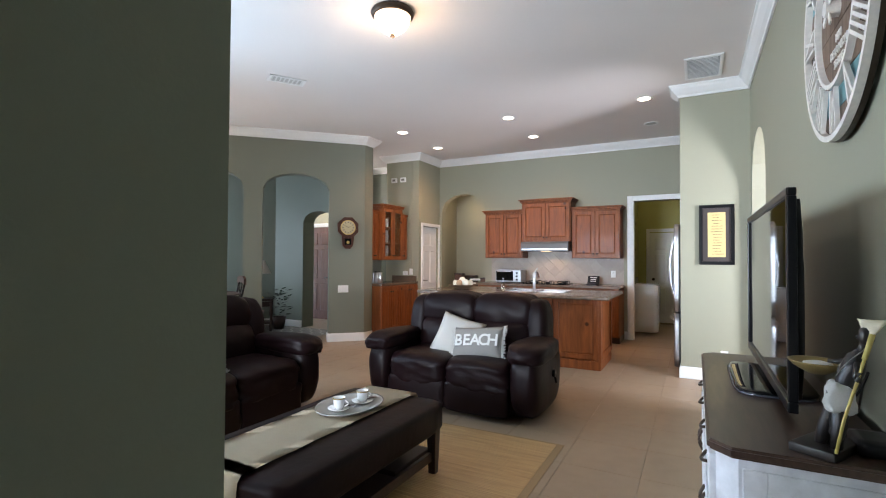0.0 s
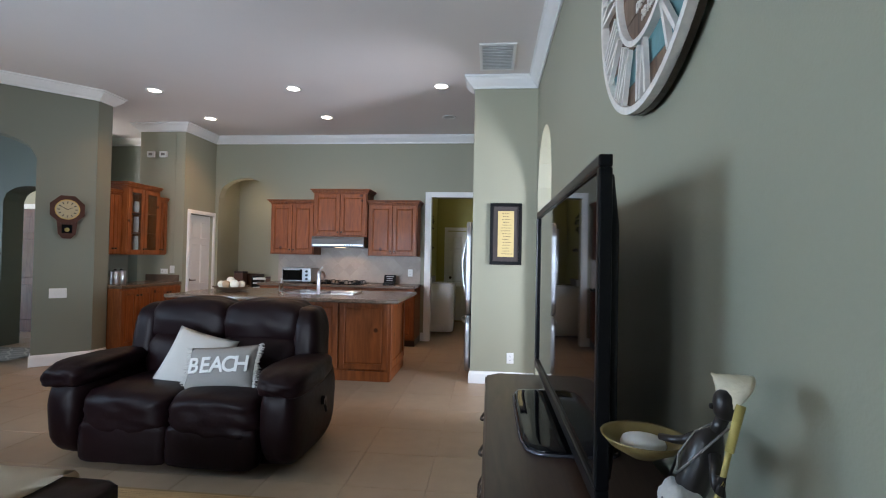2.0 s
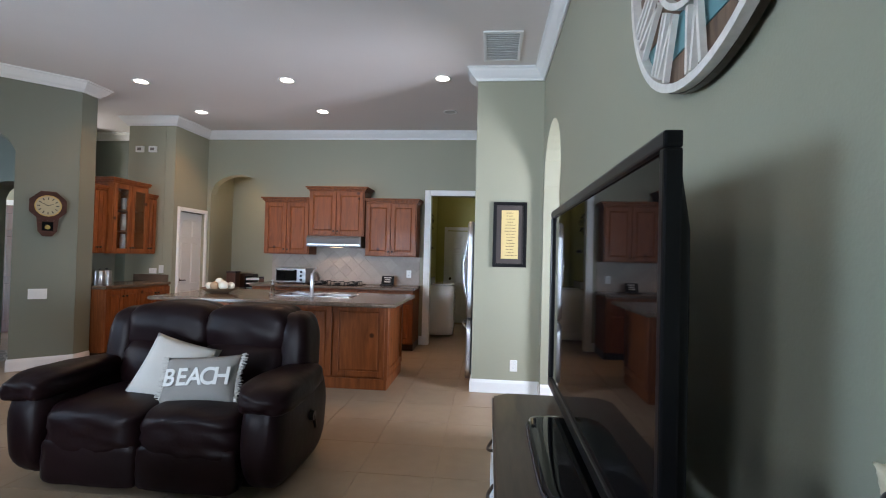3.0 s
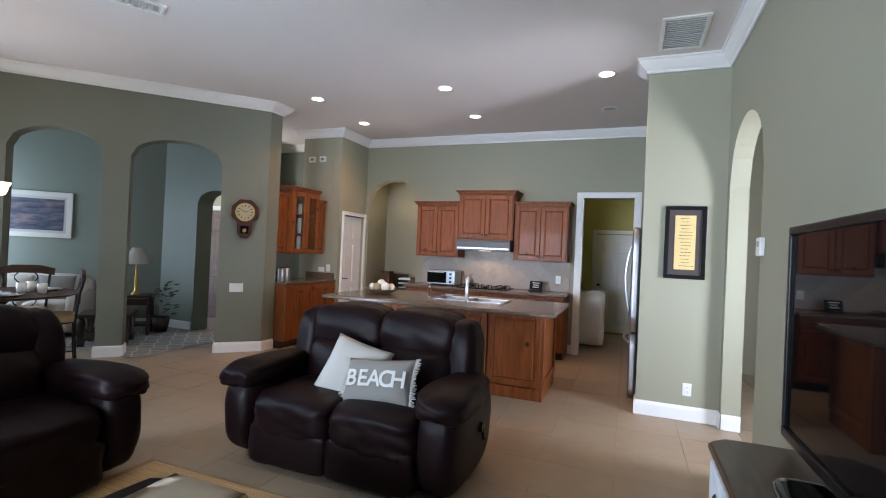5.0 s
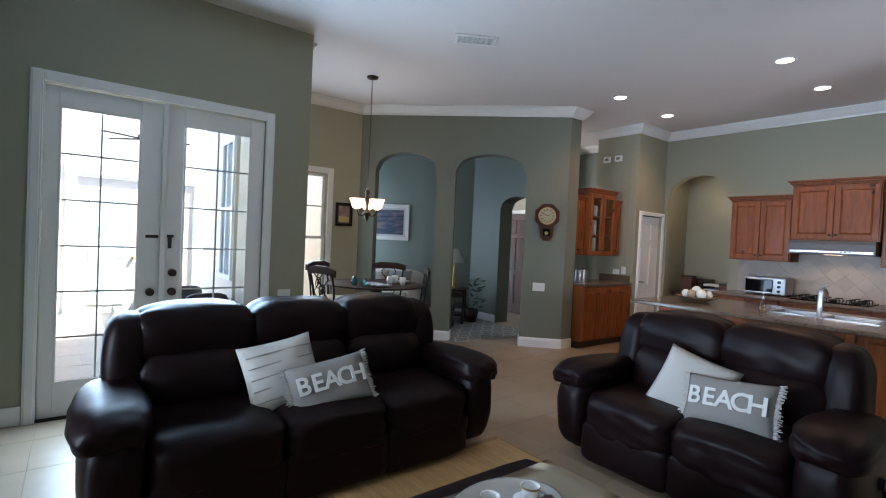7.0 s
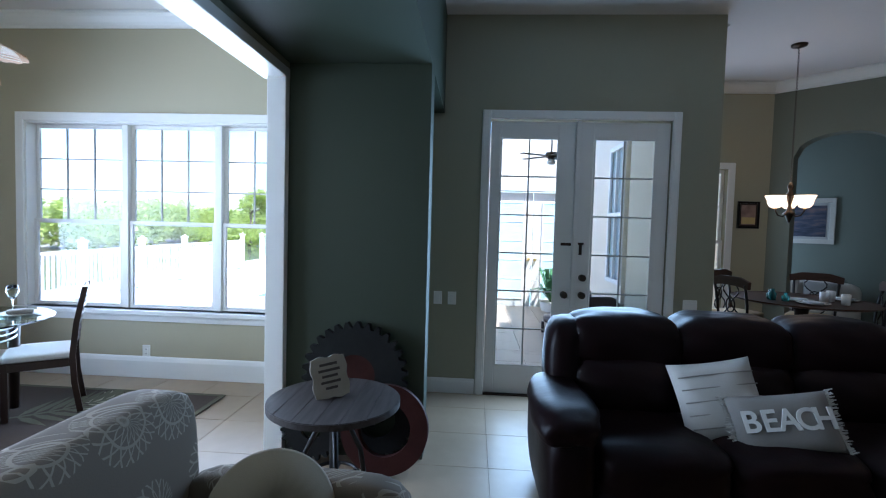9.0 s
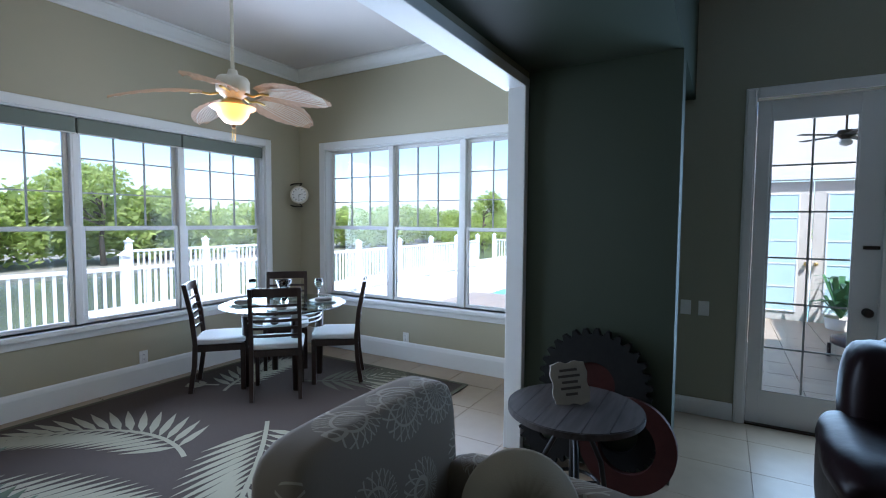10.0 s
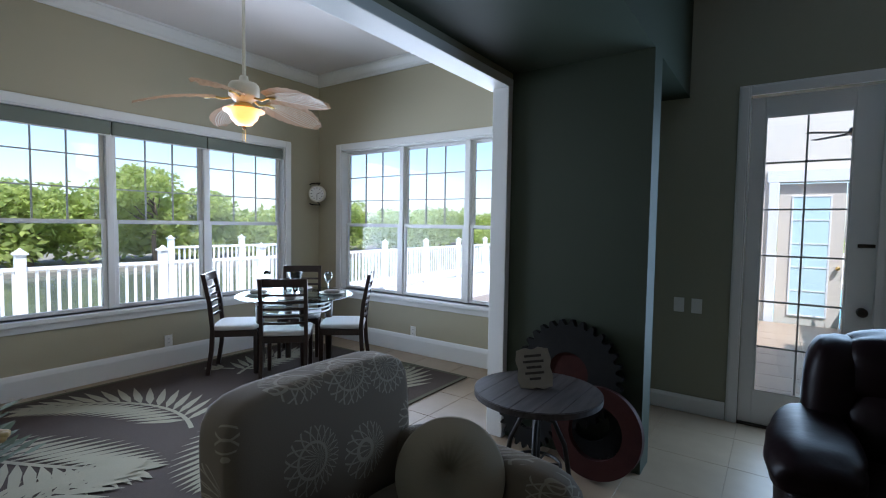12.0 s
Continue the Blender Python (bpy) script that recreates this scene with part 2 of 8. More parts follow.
def moulding(name, pts, profile, mat, label, category, closed=False):
    """A strip of moulding along points on a wall's foot or head; profile: (out from the wall to the right of the way, height)."""
    bm = bmesh.new()
    ps = [Vector((*p, 0)) for p in pts]
    rings = []
    for i, p in enumerate(ps):
        d0 = (p - ps[i - 1]).normalized() if i else (ps[1] - p).normalized()
        d1 = (ps[i + 1] - p).normalized() if i + 1 < len(ps) else d0
        n0, n1 = Vector((d0.y, -d0.x, 0)), Vector((d1.y, -d1.x, 0))
        n = (n0 + n1).normalized()
        n = n / max(.3, n.dot(n0))
        rings.append([bm.verts.new(p + n * o + Vector((0, 0, z))) for o, z in profile])
    for r, s in zip(rings, rings[1:]):
        for k in range(len(profile)):
            j = (k + 1) % len(profile)
            bm.faces.new((r[k], r[j], s[j], s[k]))
    bm.faces.new(rings[0])
    bm.faces.new(list(reversed(rings[-1])))
    bmesh.ops.recalc_face_normals(bm, faces=bm.faces[:])
    return structure(name, bm, mat, label, category)


CROWN = [(.004, 3.222), (.02, 3.222), (.025, 3.243), (.05, 3.262), (.085, 3.302), (.095, 3.325), (.11, 3.33), (.11, 3.348), (.004, 3.348)]
BASE = [(.003, .002), (.018, .002), (.018, .105), (.013, .125), (.008, .135), (.003, .135)]


def crown(pts):
    moulding("crown_moulding", pts, CROWN, WHITE, "white painted crown moulding under the ceiling", "moulding")


def baseboard(pts):
    moulding("baseboard", pts, BASE, WHITE, "white painted baseboard along the wall", "baseboard")


# ---- the large structure ----
HOUSE = [(-4.42, -4.65), (3.2, -4.65), (3.2, 12), (-12, 12), (-12, 3.7), (-6.31, 3.7), (-6.31, 2.1), (-4.42, 2.1)]
bm = bmesh.new()
prism(bm, HOUSE, -.15, -.006)
structure("floor", bm, GROUT, "beige tiled floor with pale grout joints", "floor")
bm = bmesh.new()
prism(bm, HOUSE, 3.35, 3.5)
structure("ceiling", bm, CEIL, "flat off-white painted ceiling", "ceiling")
wall("wall_tv", (1.32, 5.67), (1.32, -4.5), SAGE, "sage green painted wall with an arched opening", [(.1, 1.22, 0, 2.62, .5)])
# the far ends are closed
wall("wall_hall_end", (2.9, 12), (2.9, -4.8), TAN, "plain tan wall of the side hall with a window", [(7.2, 8.1, .85, 2.05, 0)])
wall("wall_pier", (.63, 5.67), (1.47, 5.67), SAGE, "sage green painted wall end", thick=.17)
wall("wall_kitchen", (-4.6, 8.15), (2.9, 8.15), SAGE, "sage green kitchen wall with an arched niche and a doorway", [(.80, 1.76, 0, 2.64, .32), (4.45, 5.18, 0, 2.34, 0)])
wall("wall_kitchen_side", (1.32, 8.15), (1.32, 5.84), SAGE, "sage green kitchen side wall")
wall("wall_pantry", (-3.86, 7.32), (-3.86, 8.15), SAGE, "sage green wall around the pantry door", [(.15, .77, 0, 1.98, 0)])
wall("wall_alarm", (-4.6, 7.32), (-4.013, 7.32), SAGE, "sage green wall over the bar counter", thick=.12)
wall("wall_pantry_back", (-4.6, 8.15), (-4.6, 7.44), SAGE, "sage green back wall of the pantry")
wall("wall_bar", (-4.45, 6.11), (-4.45, 6.95), SHADED_SAGE, "low wall behind the bar cabinets, sage darkened to look shaded", z1=2.13, thick=.12)
wall("wall_french", (-4.27, -1.03), (-4.27, 2.24), SAGE, "sage green wall with french doors", [(1.31, 2.86, 0, 2.46, 0)])
wall("wall_nook_window", (-4.27, -4.5), (-4.27, -1.03), SUNTAN, "tan green wall with a wide window", [(.43, 3.15, .64, 2.38, 0)])
wall("wall_nook_return", (-4.42, 2.24), (-6.16, 2.24), TAN, "tan wall of the breakfast nook")
wall("wall_nook_west", (-6.16, 2.24), (-6.16, 3.77), TAN, "tan wall of the breakfast nook with a window", [(.15, 1.03, .5, 2.3, 0)])
d = math.sqrt(.5)
wall("wall_arches", (-6.16, 3.77), (-4.046, 5.884), SHADED_SAGE, "sage green angled wall with two arched openings", [(.23, 1.135, 0, 2.69, .25), (1.409, 2.423, 0, 2.69, .25)], thick=.2)
bm = bmesh.new()
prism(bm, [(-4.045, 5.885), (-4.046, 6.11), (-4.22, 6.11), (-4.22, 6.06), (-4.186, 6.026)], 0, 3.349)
structure("wall_arches_return", bm, SHADED_SAGE, "sage green end of the angled wall", "wall")
wall("wall_nook_south", (.3, -4.5), (-4.27, -4.5), SUNTAN, "tan green wall with a triple window", [(1.335, 4.04, .64, 2.38, 0)])
wall("wall_nook_east", (.0, -1.03), (.0, -4.5), SUNTAN, "tan green side wall of the sun nook")
# soffit with its two columns; soffit and west column have shade in their colour
structure("soffit", box(-4.27, .36, -1.03, -.13, 2.5, 3.349), BACKLIT_SAGE, "dropped soffit over the wide opening, sage darkened to look backlit", "soffit")
structure("column_west", box(-3.2, -3.0, -1.03, -.13, 0, 2.5), BACKLIT_SAGE, "painted column of the wide opening, sage darkened to look backlit", "column")
structure("column_east", box(.0, .36, -1.03, -.13, 0, 2.5), SAGE, "sage green painted column of the wide opening", "column")
structure("wall_column_back", box(-4.27, -3.2, -1.18, -1.03, 0, 3.349), SAGE, "sage green wall behind the column", "wall")
structure("wall_over_opening", box(-3.2, .36, -1.18, -1.034, 2.46, 3.349), SAGE, "sage green wall over the wide opening", "wall")
# far rooms
wall("wall_painting", (-10.0, 3.2), (-6.73, 6.48), TEAL, "dark green wall of the sitting room")
wall("wall_sitting_back", (-6.73, 6.48), (-4.9, 6.48), TEAL, "dark green wall of the sitting room with an arched opening", [(.75, 1.5, 0, 2.25, .2)], thick=.3)
wall("wall_laundry_left", (-.33, 8.30), (-.33, 10.8), OLIVE, "olive yellow laundry room wall")
wall("wall_laundry_back", (-.33, 10.8), (1.4, 10.8), OLIVE, "olive yellow laundry room wall")
wall("wall_laundry_right", (1.4, 10.8), (1.4, 8.3), OLIVE, "olive yellow laundry room wall")
wall("wall_niche_back", (-3.95, 8.95), (-2.6, 8.95), SAGE, "sage green back of the arched desk niche")
wall("wall_niche_left", (-3.86, 8.3), (-3.86, 8.95), SAGE, "sage green side of the arched desk niche")
wall("wall_niche_right", (-2.78, 8.95), (-2.78, 8.3), SAGE, "sage green side of the arched desk niche")

wall("wall_hall_south", (2.9, -4.65), (1.47, -4.65), TAN, "plain tan wall of the side hall")
wall("wall_corridor_south", (1.32, -4.5), (.45, -4.5), SAGE, "plain sage wall at the end of the corridor")
wall("wall_north_close", (-12, 11.5), (2.9, 11.5), TAN, "plain tan wall closing the far rooms")
wall("wall_hall_back", (-9.5, 8.25), (-4.61, 8.25), TEAL, "plain green back wall of the far hall")
wall("wall_hall_far", (-9.5, 6.9), (-9.5, 11.5), TAN, "plain tan wall of the far hall")
wall("wall_sitting_close", (-6.32, 3.77), (-9.3, 3.77), TEAL, "dark green wall of the sitting room", thick=.1, back=STUCCO)

# crown mouldings and baseboards
crown([(.66, 5.84), (.63, 5.84), (.63, 5.67), (1.32, 5.67), (1.32, -.5)])
crown([(-4.6, 7.44), (-4.6, 7.32), (-3.86, 7.32), (-3.86, 8.15), (1.32, 8.15)])
crown([(-9.3, 8.25), (-4.61, 8.25)])
crown([(-4.45, 2.24), (-6.16, 2.24), (-6.16, 3.77), (-4.046, 5.884), (-4.046, 6.11), (-4.22, 6.11)])
crown([(.0, -4.5), (-4.27, -4.5), (-4.27, -1.18)])
crown([(-9.9, 3.3), (-6.73, 6.48), (-4.9, 6.48)])
baseboard([(.63, 5.84), (.63, 5.67), (1.32, 5.67), (1.32, 5.575)])
baseboard([(1.32, 4.44), (1.32, -4.5)])
baseboard([(1.322, 5.57), (1.47, 5.57)])
baseboard([(-.285, 8.15), (-.235, 8.15)])
baseboard([(-4.27, -1.03), (-4.27, .2)])
baseboard([(-4.27, 1.91), (-4.27, 2.24), (-6.16, 2.24), (-6.16, 3.77)])


def along(s0, s1):
    return [(-6.16 + s0 * d, 3.77 + s0 * d), (-6.16 + s1 * d, 3.77 + s1 * d)]


def reveal(s0):
    """The far edge of the angled wall at s0."""
    return [(-6.16 + s0 * d - .2 * d, 3.77 + s0 * d + .2 * d)]


baseboard(along(0, .23) + reveal(.23))
baseboard(reveal(1.135) + along(1.135, 1.409) + reveal(1.409))
baseboard(reveal(2.423) + along(2.423, 2.99) + [(-4.046, 6.105)])
TALL = [(o * 1.2, z * 1.5) for o, z in BASE]
moulding("baseboard", [(-4.27, -1.18), (-4.27, -4.5), (.3, -4.5)][::-1], TALL, WHITE, "tall white baseboard round the sun nook", "baseboard")
baseboard([(-9.9, 3.3), (-6.73, 6.48), (-5.99, 6.48)])

# cased wide opening of the sun nook
bm = bmesh.new()
cuboid(bm, -3.0, -2.94, -1.15, -1.028, 0, 2.44, .006)
structure("opening_casing_west", bm, WHITE, "white painted jamb of the wide opening", "trim")
structure("opening_casing_east", box(-.12, -.002, -1.19, -1.028, 0, 2.44, .006), WHITE, "white painted jamb of the wide opening", "trim")
structure("opening_casing_head", box(-3.0, -.0, -1.192, -1.025, 2.40, 2.46, .006), WHITE, "white painted head of the wide opening", "trim")

# ---- more materials ----
DARKWOOD = wood("dark_stained_wood", (.035, .018, .012), (.075, .042, .028), 1, 10, .35)
ESPRESSO = wood("espresso_wood", (.015, .0065, .005), (.034, .015, .0105), 2, 12, .35)
CHERRY = wood("knotty_alder_wood", (.14, .036, .008), (.28, .085, .019), 2, 7, .5, knots=True, coat=.03, spec=.35)
GREYWOOD = wood("weathered_grey_wood", (.028, .022, .021), (.07, .06, .058), 0, 8, .6, coat=0, spec=.3)
WHITEWASH = material("distressed_white_paint", (.62, .63, .66), .6, grain=.3, scale=22, stain=.25, stain_scale=5, bump=.3, bump_scale=40)
LINEN = material("grey_linen", (.215, .205, .19), .9, grain=.15, scale=300, stain=.08, bump=.5, bump_scale=400)
CREAM = material("cream_cotton", (.45, .44, .41), .9, grain=.08, scale=200, bump=.4, bump_scale=300, stain=.06)
RUNNER = material("cream_runner_cloth", (.62, .53, .38), .85, grain=.08, scale=250, bump=.4, bump_scale=250, stain=.08, stain_scale=6)
PORCELAIN = material("white_porcelain", (.8, .8, .79), .15, coat=.5, stain=.03)
CHROME = material("brushed_steel", (.55, .56, .58), .28, metal=1, grain=.1, scale=80)
BRONZE = material("dark_bronze", (.05, .035, .025), .4, metal=.7, grain=.2, scale=60)
OFFWHITE = material("white_wood_letters", (.72, .69, .62), .6, grain=.15, scale=40, stain=.1)
BEADED = wood("worn_brown_clock_boards", (.08, .045, .028), (.21, .135, .085), 2, 9, .6)
AQUA = material("faded_aqua_board", (.12, .25, .26), .6, grain=.2, scale=30, stain=.2, stain_scale=8)
CLOCKWHITE = material("whitewashed_clock_frame", (.70, .66, .60), .6, grain=.15, scale=50, stain=.2, stain_scale=12, bump=.2, bump_scale=90)
SCREEN = material("glossy_tv_screen", (.003, .003, .0035), .03, spec=.2)
PARCHMENT = material("yellowed_parchment", (.58, .45, .20), .8, stain=.1, stain_scale=12)
INK = material("dark_ink", (.03, .025, .02), .7)
MATBOARD = material("brown_mat_board", (.05, .04, .038), .8, stain=.1)
DARKFIG = material("black_carved_wood", (.015, .012, .011), .35, grain=.2, scale=40)
STRAW = material("pale_straw", (.62, .55, .40), .8, grain=.2, scale=60, bump=.5, bump_scale=120)
BAMBOO = material("yellow_bamboo", (.45, .36, .10), .5, grain=.2, scale=40)
WAX = material("white_wax", (.75, .73, .70), .5, stain=.05, stain_scale=10)
BOWLM = material("bronzed_bowl", (.26, .19, .07), .4, metal=.3, grain=.2, scale=30)
JUTE = material("tan_bamboo_rug", (.42, .27, .12), .6, grain=.18, scale=60, stain=.12, stain_scale=3, bump=.4, bump_scale=150)
PLATE = material("white_switch_plate", (.75, .75, .73), .35, stain=.02)
SLOT = material("dark_slot", (.05, .05, .05), .6)


def rounded(bm, x0, x1, y0, y1, z0, z1, k=5.0, n=6, m=None, sag=None):
    """A soft, stuffed block: a cube drawn towards a rounded body. sag: a function that moves a point in the unit cube."""
    tmp = bmesh.new()
    bmesh.ops.create_cube(tmp, size=2.0)
    bmesh.ops.subdivide_edges(tmp, edges=tmp.edges[:], cuts=n, use_grid_fill=True)
    vs, made = [], {}
    for v in tmp.verts:
        p = v.co
        s = (abs(p.x) ** k + abs(p.y) ** k + abs(p.z) ** k) ** (1 / k)
        q = p / s
        if sag:
            q = Vector(sag(q))
        made[v] = bm.verts.new(((x0 + x1) / 2 + q.x * (x1 - x0) / 2, (y0 + y1) / 2 + q.y * (y1 - y0) / 2, (z0 + z1) / 2 + q.z * (z1 - z0) / 2))
        vs.append(made[v])
    for f in tmp.faces:
        bm.faces.new([made[v] for v in f.verts])
    tmp.free()
    if m is not None:
        bmesh.ops.transform(bm, matrix=m, verts=vs)
    return vs


def soft(*a, **k):
    bm = bmesh.new()
    rounded(bm, *a, **k)
    return bm


def wrinkle(q, seed=0.0, amount=.03):
    n = noise.noise(Vector((q[0] * 2.3 + seed, q[1] * 2.3, q[2] * 2.3)))
    return Vector(q) * (1 + amount * n)


def recliner_sofa(seats, width, depth, m, label):
    """A reclining leather sofa with its front towards -y."""
    root = thing("recliner_sofa" if seats > 2 else "recliner_loveseat", m, label, "sofa")
    w, aw = width / 2, .25
    part("base", soft(-w + .06, w - .06, -depth / 2 + .10, depth / 2 - .05, .035, .34, 12, 4), LEATHER, root, smooth=True)
    part("back_shell", soft(-w + .13, w - .13, depth / 2 - .24, depth / 2, .2, .95, 6, 6), LEATHER, root, smooth=True)
    for s in (-1, 1):
        a = (-w, -w + aw) if s < 0 else (w - aw, w)

        def armshape(q, s=s):
            # the front is round, the outside swells and the foot draws in
            bulge = .86 + .20 * math.sin((q.z + 1) * 1.35)
            return wrinkle((q.x * bulge, q.y * (1 - .10 * max(0, -q.z) ** 2) - .04 * (1 - q.z ** 2), q.z), s * 5.0, .02)
        part("arm", soft(*a, -depth / 2 + .0, depth / 2 - .10, .03, .60, 4.5, 10, sag=armshape), LEATHER, root, smooth=True)

        def padshape(q, s=s):
            # a stuffed pad that droops over the front and the outside
            drop = .75 * max(0, -q.y - .45) ** 1.6 + .25 * max(0, q.x * s) ** 2
            puff = .95 + .06 * max(0, -q.y) - .2 * max(0, q.y)
            return wrinkle((q.x * puff, q.y, q.z * puff - drop), s * 2.0, .07)
        a2 = (a[0] - .05, a[1] + .03) if s < 0 else (a[0] - .03, a[1] + .05)
        part("arm_pad", soft(*a2, -depth / 2 - .035, depth / 2 - .20, .50, .665, 4, 11, sag=padshape), LEATHER, root, smooth=True)

        def wing(q, s=s):
            return wrinkle((q.x - .25 * s * max(0, q.z) ** 2, q.y + .16 * q.z, q.z), s * 9.0, .04)
        b = (-w + .09, -w + .30) if s < 0 else (w - .30, w - .09)
        part("back_wing", soft(*b, depth / 2 - .36, depth / 2 - .03, .44, .97, 3.6, 8, sag=wing), LEATHER, root, smooth=True)
    inner = width - 2 * aw
    sw = inner / seats
    for i in range(seats):
        x0 = -inner / 2 + i * sw

        def seatshape(q, i=i):
            # crowned on top, rolling over at the front
            front = max(0, -q.y - .35)
            crown_top = .16 * (1 - q.x ** 2) * (1 - .6 * max(0, q.y)) if q.z > 0 else 0
            return wrinkle((q.x, q.y - .03 * (1 - q.x ** 2) * (q.y < 0), q.z + crown_top - .40 * front ** 2), i * 3.1, .05)
        part("seat_cushion", soft(x0 - .012, x0 + sw + .012, -depth / 2 - .015, depth / 2 - .26, .24, .485, 7, 12, sag=seatshape), LEATHER, root, smooth=True)

        def calf(q, i=i):
            return wrinkle((q.x, q.y - .12 * (1 - q.x ** 2) * (1 - q.z ** 2), q.z), i + 2.0, .04)
        part("footrest_panel", soft(x0 - .006, x0 + sw + .006, -depth / 2 - .012, -depth / 2 + .14, .045, .30, 9, 9, sag=calf), LEATHER, root, smooth=True)

        def lower(q, i=i):
            return wrinkle((q.x, q.y - .30 * (1 - q.x ** 2) * (1 - q.z ** 2) + .25 * q.z, q.z), i + 7, .06)
        part("lumbar_cushion", soft(x0 - .015, x0 + sw + .015, depth / 2 - .40, depth / 2 - .12, .41, .77, 4.5, 10, sag=lower), LEATHER, root, smooth=True)

        def upper(q, i=i):
            # the head roll leans back at the top and hangs over the lumbar cushion
            return wrinkle((q.x * (1 - .07 * max(0, q.z) ** 2), q.y - .22 * (1 - q.z ** 2) + .10 * max(0, q.z), q.z - .09 * q.x ** 2 * max(0, q.z) + .10 * q.x ** 2 * min(0, q.z)), i * 1.7 + 17, .06)
        part("head_cushion", soft(x0 - .02, x0 + sw + .02, depth / 2 - .32, depth / 2 + .01, .66, 1.015, 5, 12, sag=upper), LEATHER, root, smooth=True)
    lever = bmesh.new()
    rod(lever, (w + .005, -.02, .36), (w + .03, -.02, .36), .035, .03, 16)
    rod(lever, (w + .02, -.02, .36), (w + .03, .0, .28), .012, .010)
    part("recliner_lever", lever, BLACK, root, "black plastic lever")
    return root


recliner_sofa(2, 1.65, .95, pose(-1.145, 3.68, 0), "dark brown leather two-seat recliner with two throw pillows")
recliner_sofa(3, 2.34, .95, pose(-2.68, 1.69, 0, 0, 0, 90), "dark brown leather three-seat recliner sofa with throw pillows")


def pillow_mesh(w, h, t, pinch=.06, n=14):
    """A stuffed pillow in the xz plane, thick in y."""
    bm = bmesh.new()
    grid = {}
    for side in (-1, 1):
        for i in range(n + 1):
            for j in range(n + 1):
                u, v = 2 * i / n - 1, 2 * j / n - 1
                edge = i in (0, n) or j in (0, n)
                if edge and (i, j, 1) in grid:
                    grid[i, j, side] = grid[i, j, 1]
                    continue
                if edge and (i, j, -1) in grid:
                    grid[i, j, side] = grid[i, j, -1]
                    continue
                x = u * w / 2 * (1 - pinch * (1 - v * v))
                z = v * h / 2 * (1 - pinch * (1 - u * u))
                y = side * t / 2 * ((1 - u ** 4) * (1 - v ** 4)) ** .6 * (1 + .12 * noise.noise(Vector((u * 2, v * 2, w * 9))))
                grid[i, j, side] = bm.verts.new((x, y, z))
    for side in (-1, 1):
        for i in range(n):
            for j in range(n):
                f = [grid[i, j, side], grid[i + 1, j, side], grid[i + 1, j + 1, side], grid[i, j + 1, side]]
                bm.faces.new(f if side < 0 else f[::-1])
    return bm


def fringe(w, h, s, count=34):
    """Frayed edging along one short side."""
    bm = bmesh.new()
    rng = random.Random(4 + s)
    tube(bm, [(s * w / 2 * (1 - .06 * (1 - (2 * z / h) ** 2)), 0, z) for z in [-h / 2 + h * i / 12 for i in range(13)]], .007, 6)
    for i in range(count):
        z = -h / 2 + h * (i + rng.random()) / count
        x = s * w / 2 * (1 - .06 * (1 - (2 * z / h) ** 2))
        for k in (-1, 1):
            rod(bm, (x - s * .01, k * .004, z), (x + s * (.012 + .018 * rng.random()), k * .014, z + .014 * (rng.random() - .5)), .0045, .003, 5)
    return bm


def text_mesh(word, size, depth, mat, parent, m, name="lettering"):
    """Raised letters in the xz plane facing -y."""
    cu = bpy.data.curves.new(name, "FONT")
    cu.body, cu.size, cu.extrude, cu.align_x, cu.align_y = word, size, depth, "CENTER", "CENTER"
    cu.offset = size * .018
    tmp = bpy.data.objects.new("tmp", cu)
    scene.collection.objects.link(tmp)
    bpy.context.view_layer.update()
    me = bpy.data.meshes.new_from_object(tmp.evaluated_get(bpy.context.evaluated_depsgraph_get()))
    bpy.data.objects.remove(tmp)
    me.transform(m @ Matrix.Rotation(radians(90), 4, "X"))
    me.materials.clear()
    me.materials.append(mat)
    ob = new(name, me)
    ob.parent = parent
    return ob


STITCH = material("pale_stitching", (.30, .29, .27), .9, grain=.1, scale=200)
LETTERING = material("white_felt_letters", (.60, .60, .58), .9, grain=.08, scale=200, bump=.3, bump_scale=300)


def plain_pillow(m, label, stripes):
    root = thing("throw_pillow", m, label, "pillow", "throw pillows on the sofas")
    part("cover", pillow_mesh(.44, .43, .16), CREAM, root, smooth=True)
    if stripes:
        for k in range(5):
            bm = bmesh.new()
            z = -.13 + k * .065
            tube(bm, [(-.19 + .38 * i / 10, -.072 * ((1 - (-.83 + 1.66 * i / 10) ** 4) * (1 - (z / .22) ** 4)) ** .6 - .006, z) for i in range(11)], .0035, 6)
            part("piping", bm, STITCH, root)
    return root


def beach_pillow(m, label):
    root = thing("throw_pillow", m, label, "pillow", "throw pillows on the sofas")
    part("cover", pillow_mesh(.50, .30, .13), LINEN, root, smooth=True)
    for s in (-1, 1):
        part("fringe", fringe(.50, .30, s), CREAM, root, "frayed cream edging")
    for i, c in enumerate("BEACH"):
        x = -.165 + i * .0825
        y = -.062 * (1 - (x / .25) ** 4) ** .6
        text_mesh(c, .142, .004, LETTERING, root, Matrix.Translation((x, y - .006, .005)) @ Matrix.Rotation(radians(x * 40), 4, "Z"), "letter")
    return root


plain_pillow(pose(-1.21, 3.60, .60, -30, 14, 4), "plain cream throw pillow leaning on the loveseat", False)
beach_pillow(pose(-.94, 3.47, .595, -26, -5, 0), "grey linen pillow lettered BEACH on the loveseat")
plain_pillow(pose(-2.58, 1.475, .62, -28, -9, 90), "cream throw pillow with thin stripes on the sofa", True)
beach_pillow(pose(-2.42, 1.70, .575, -32, -8, 86), "grey linen pillow lettered BEACH on the sofa")


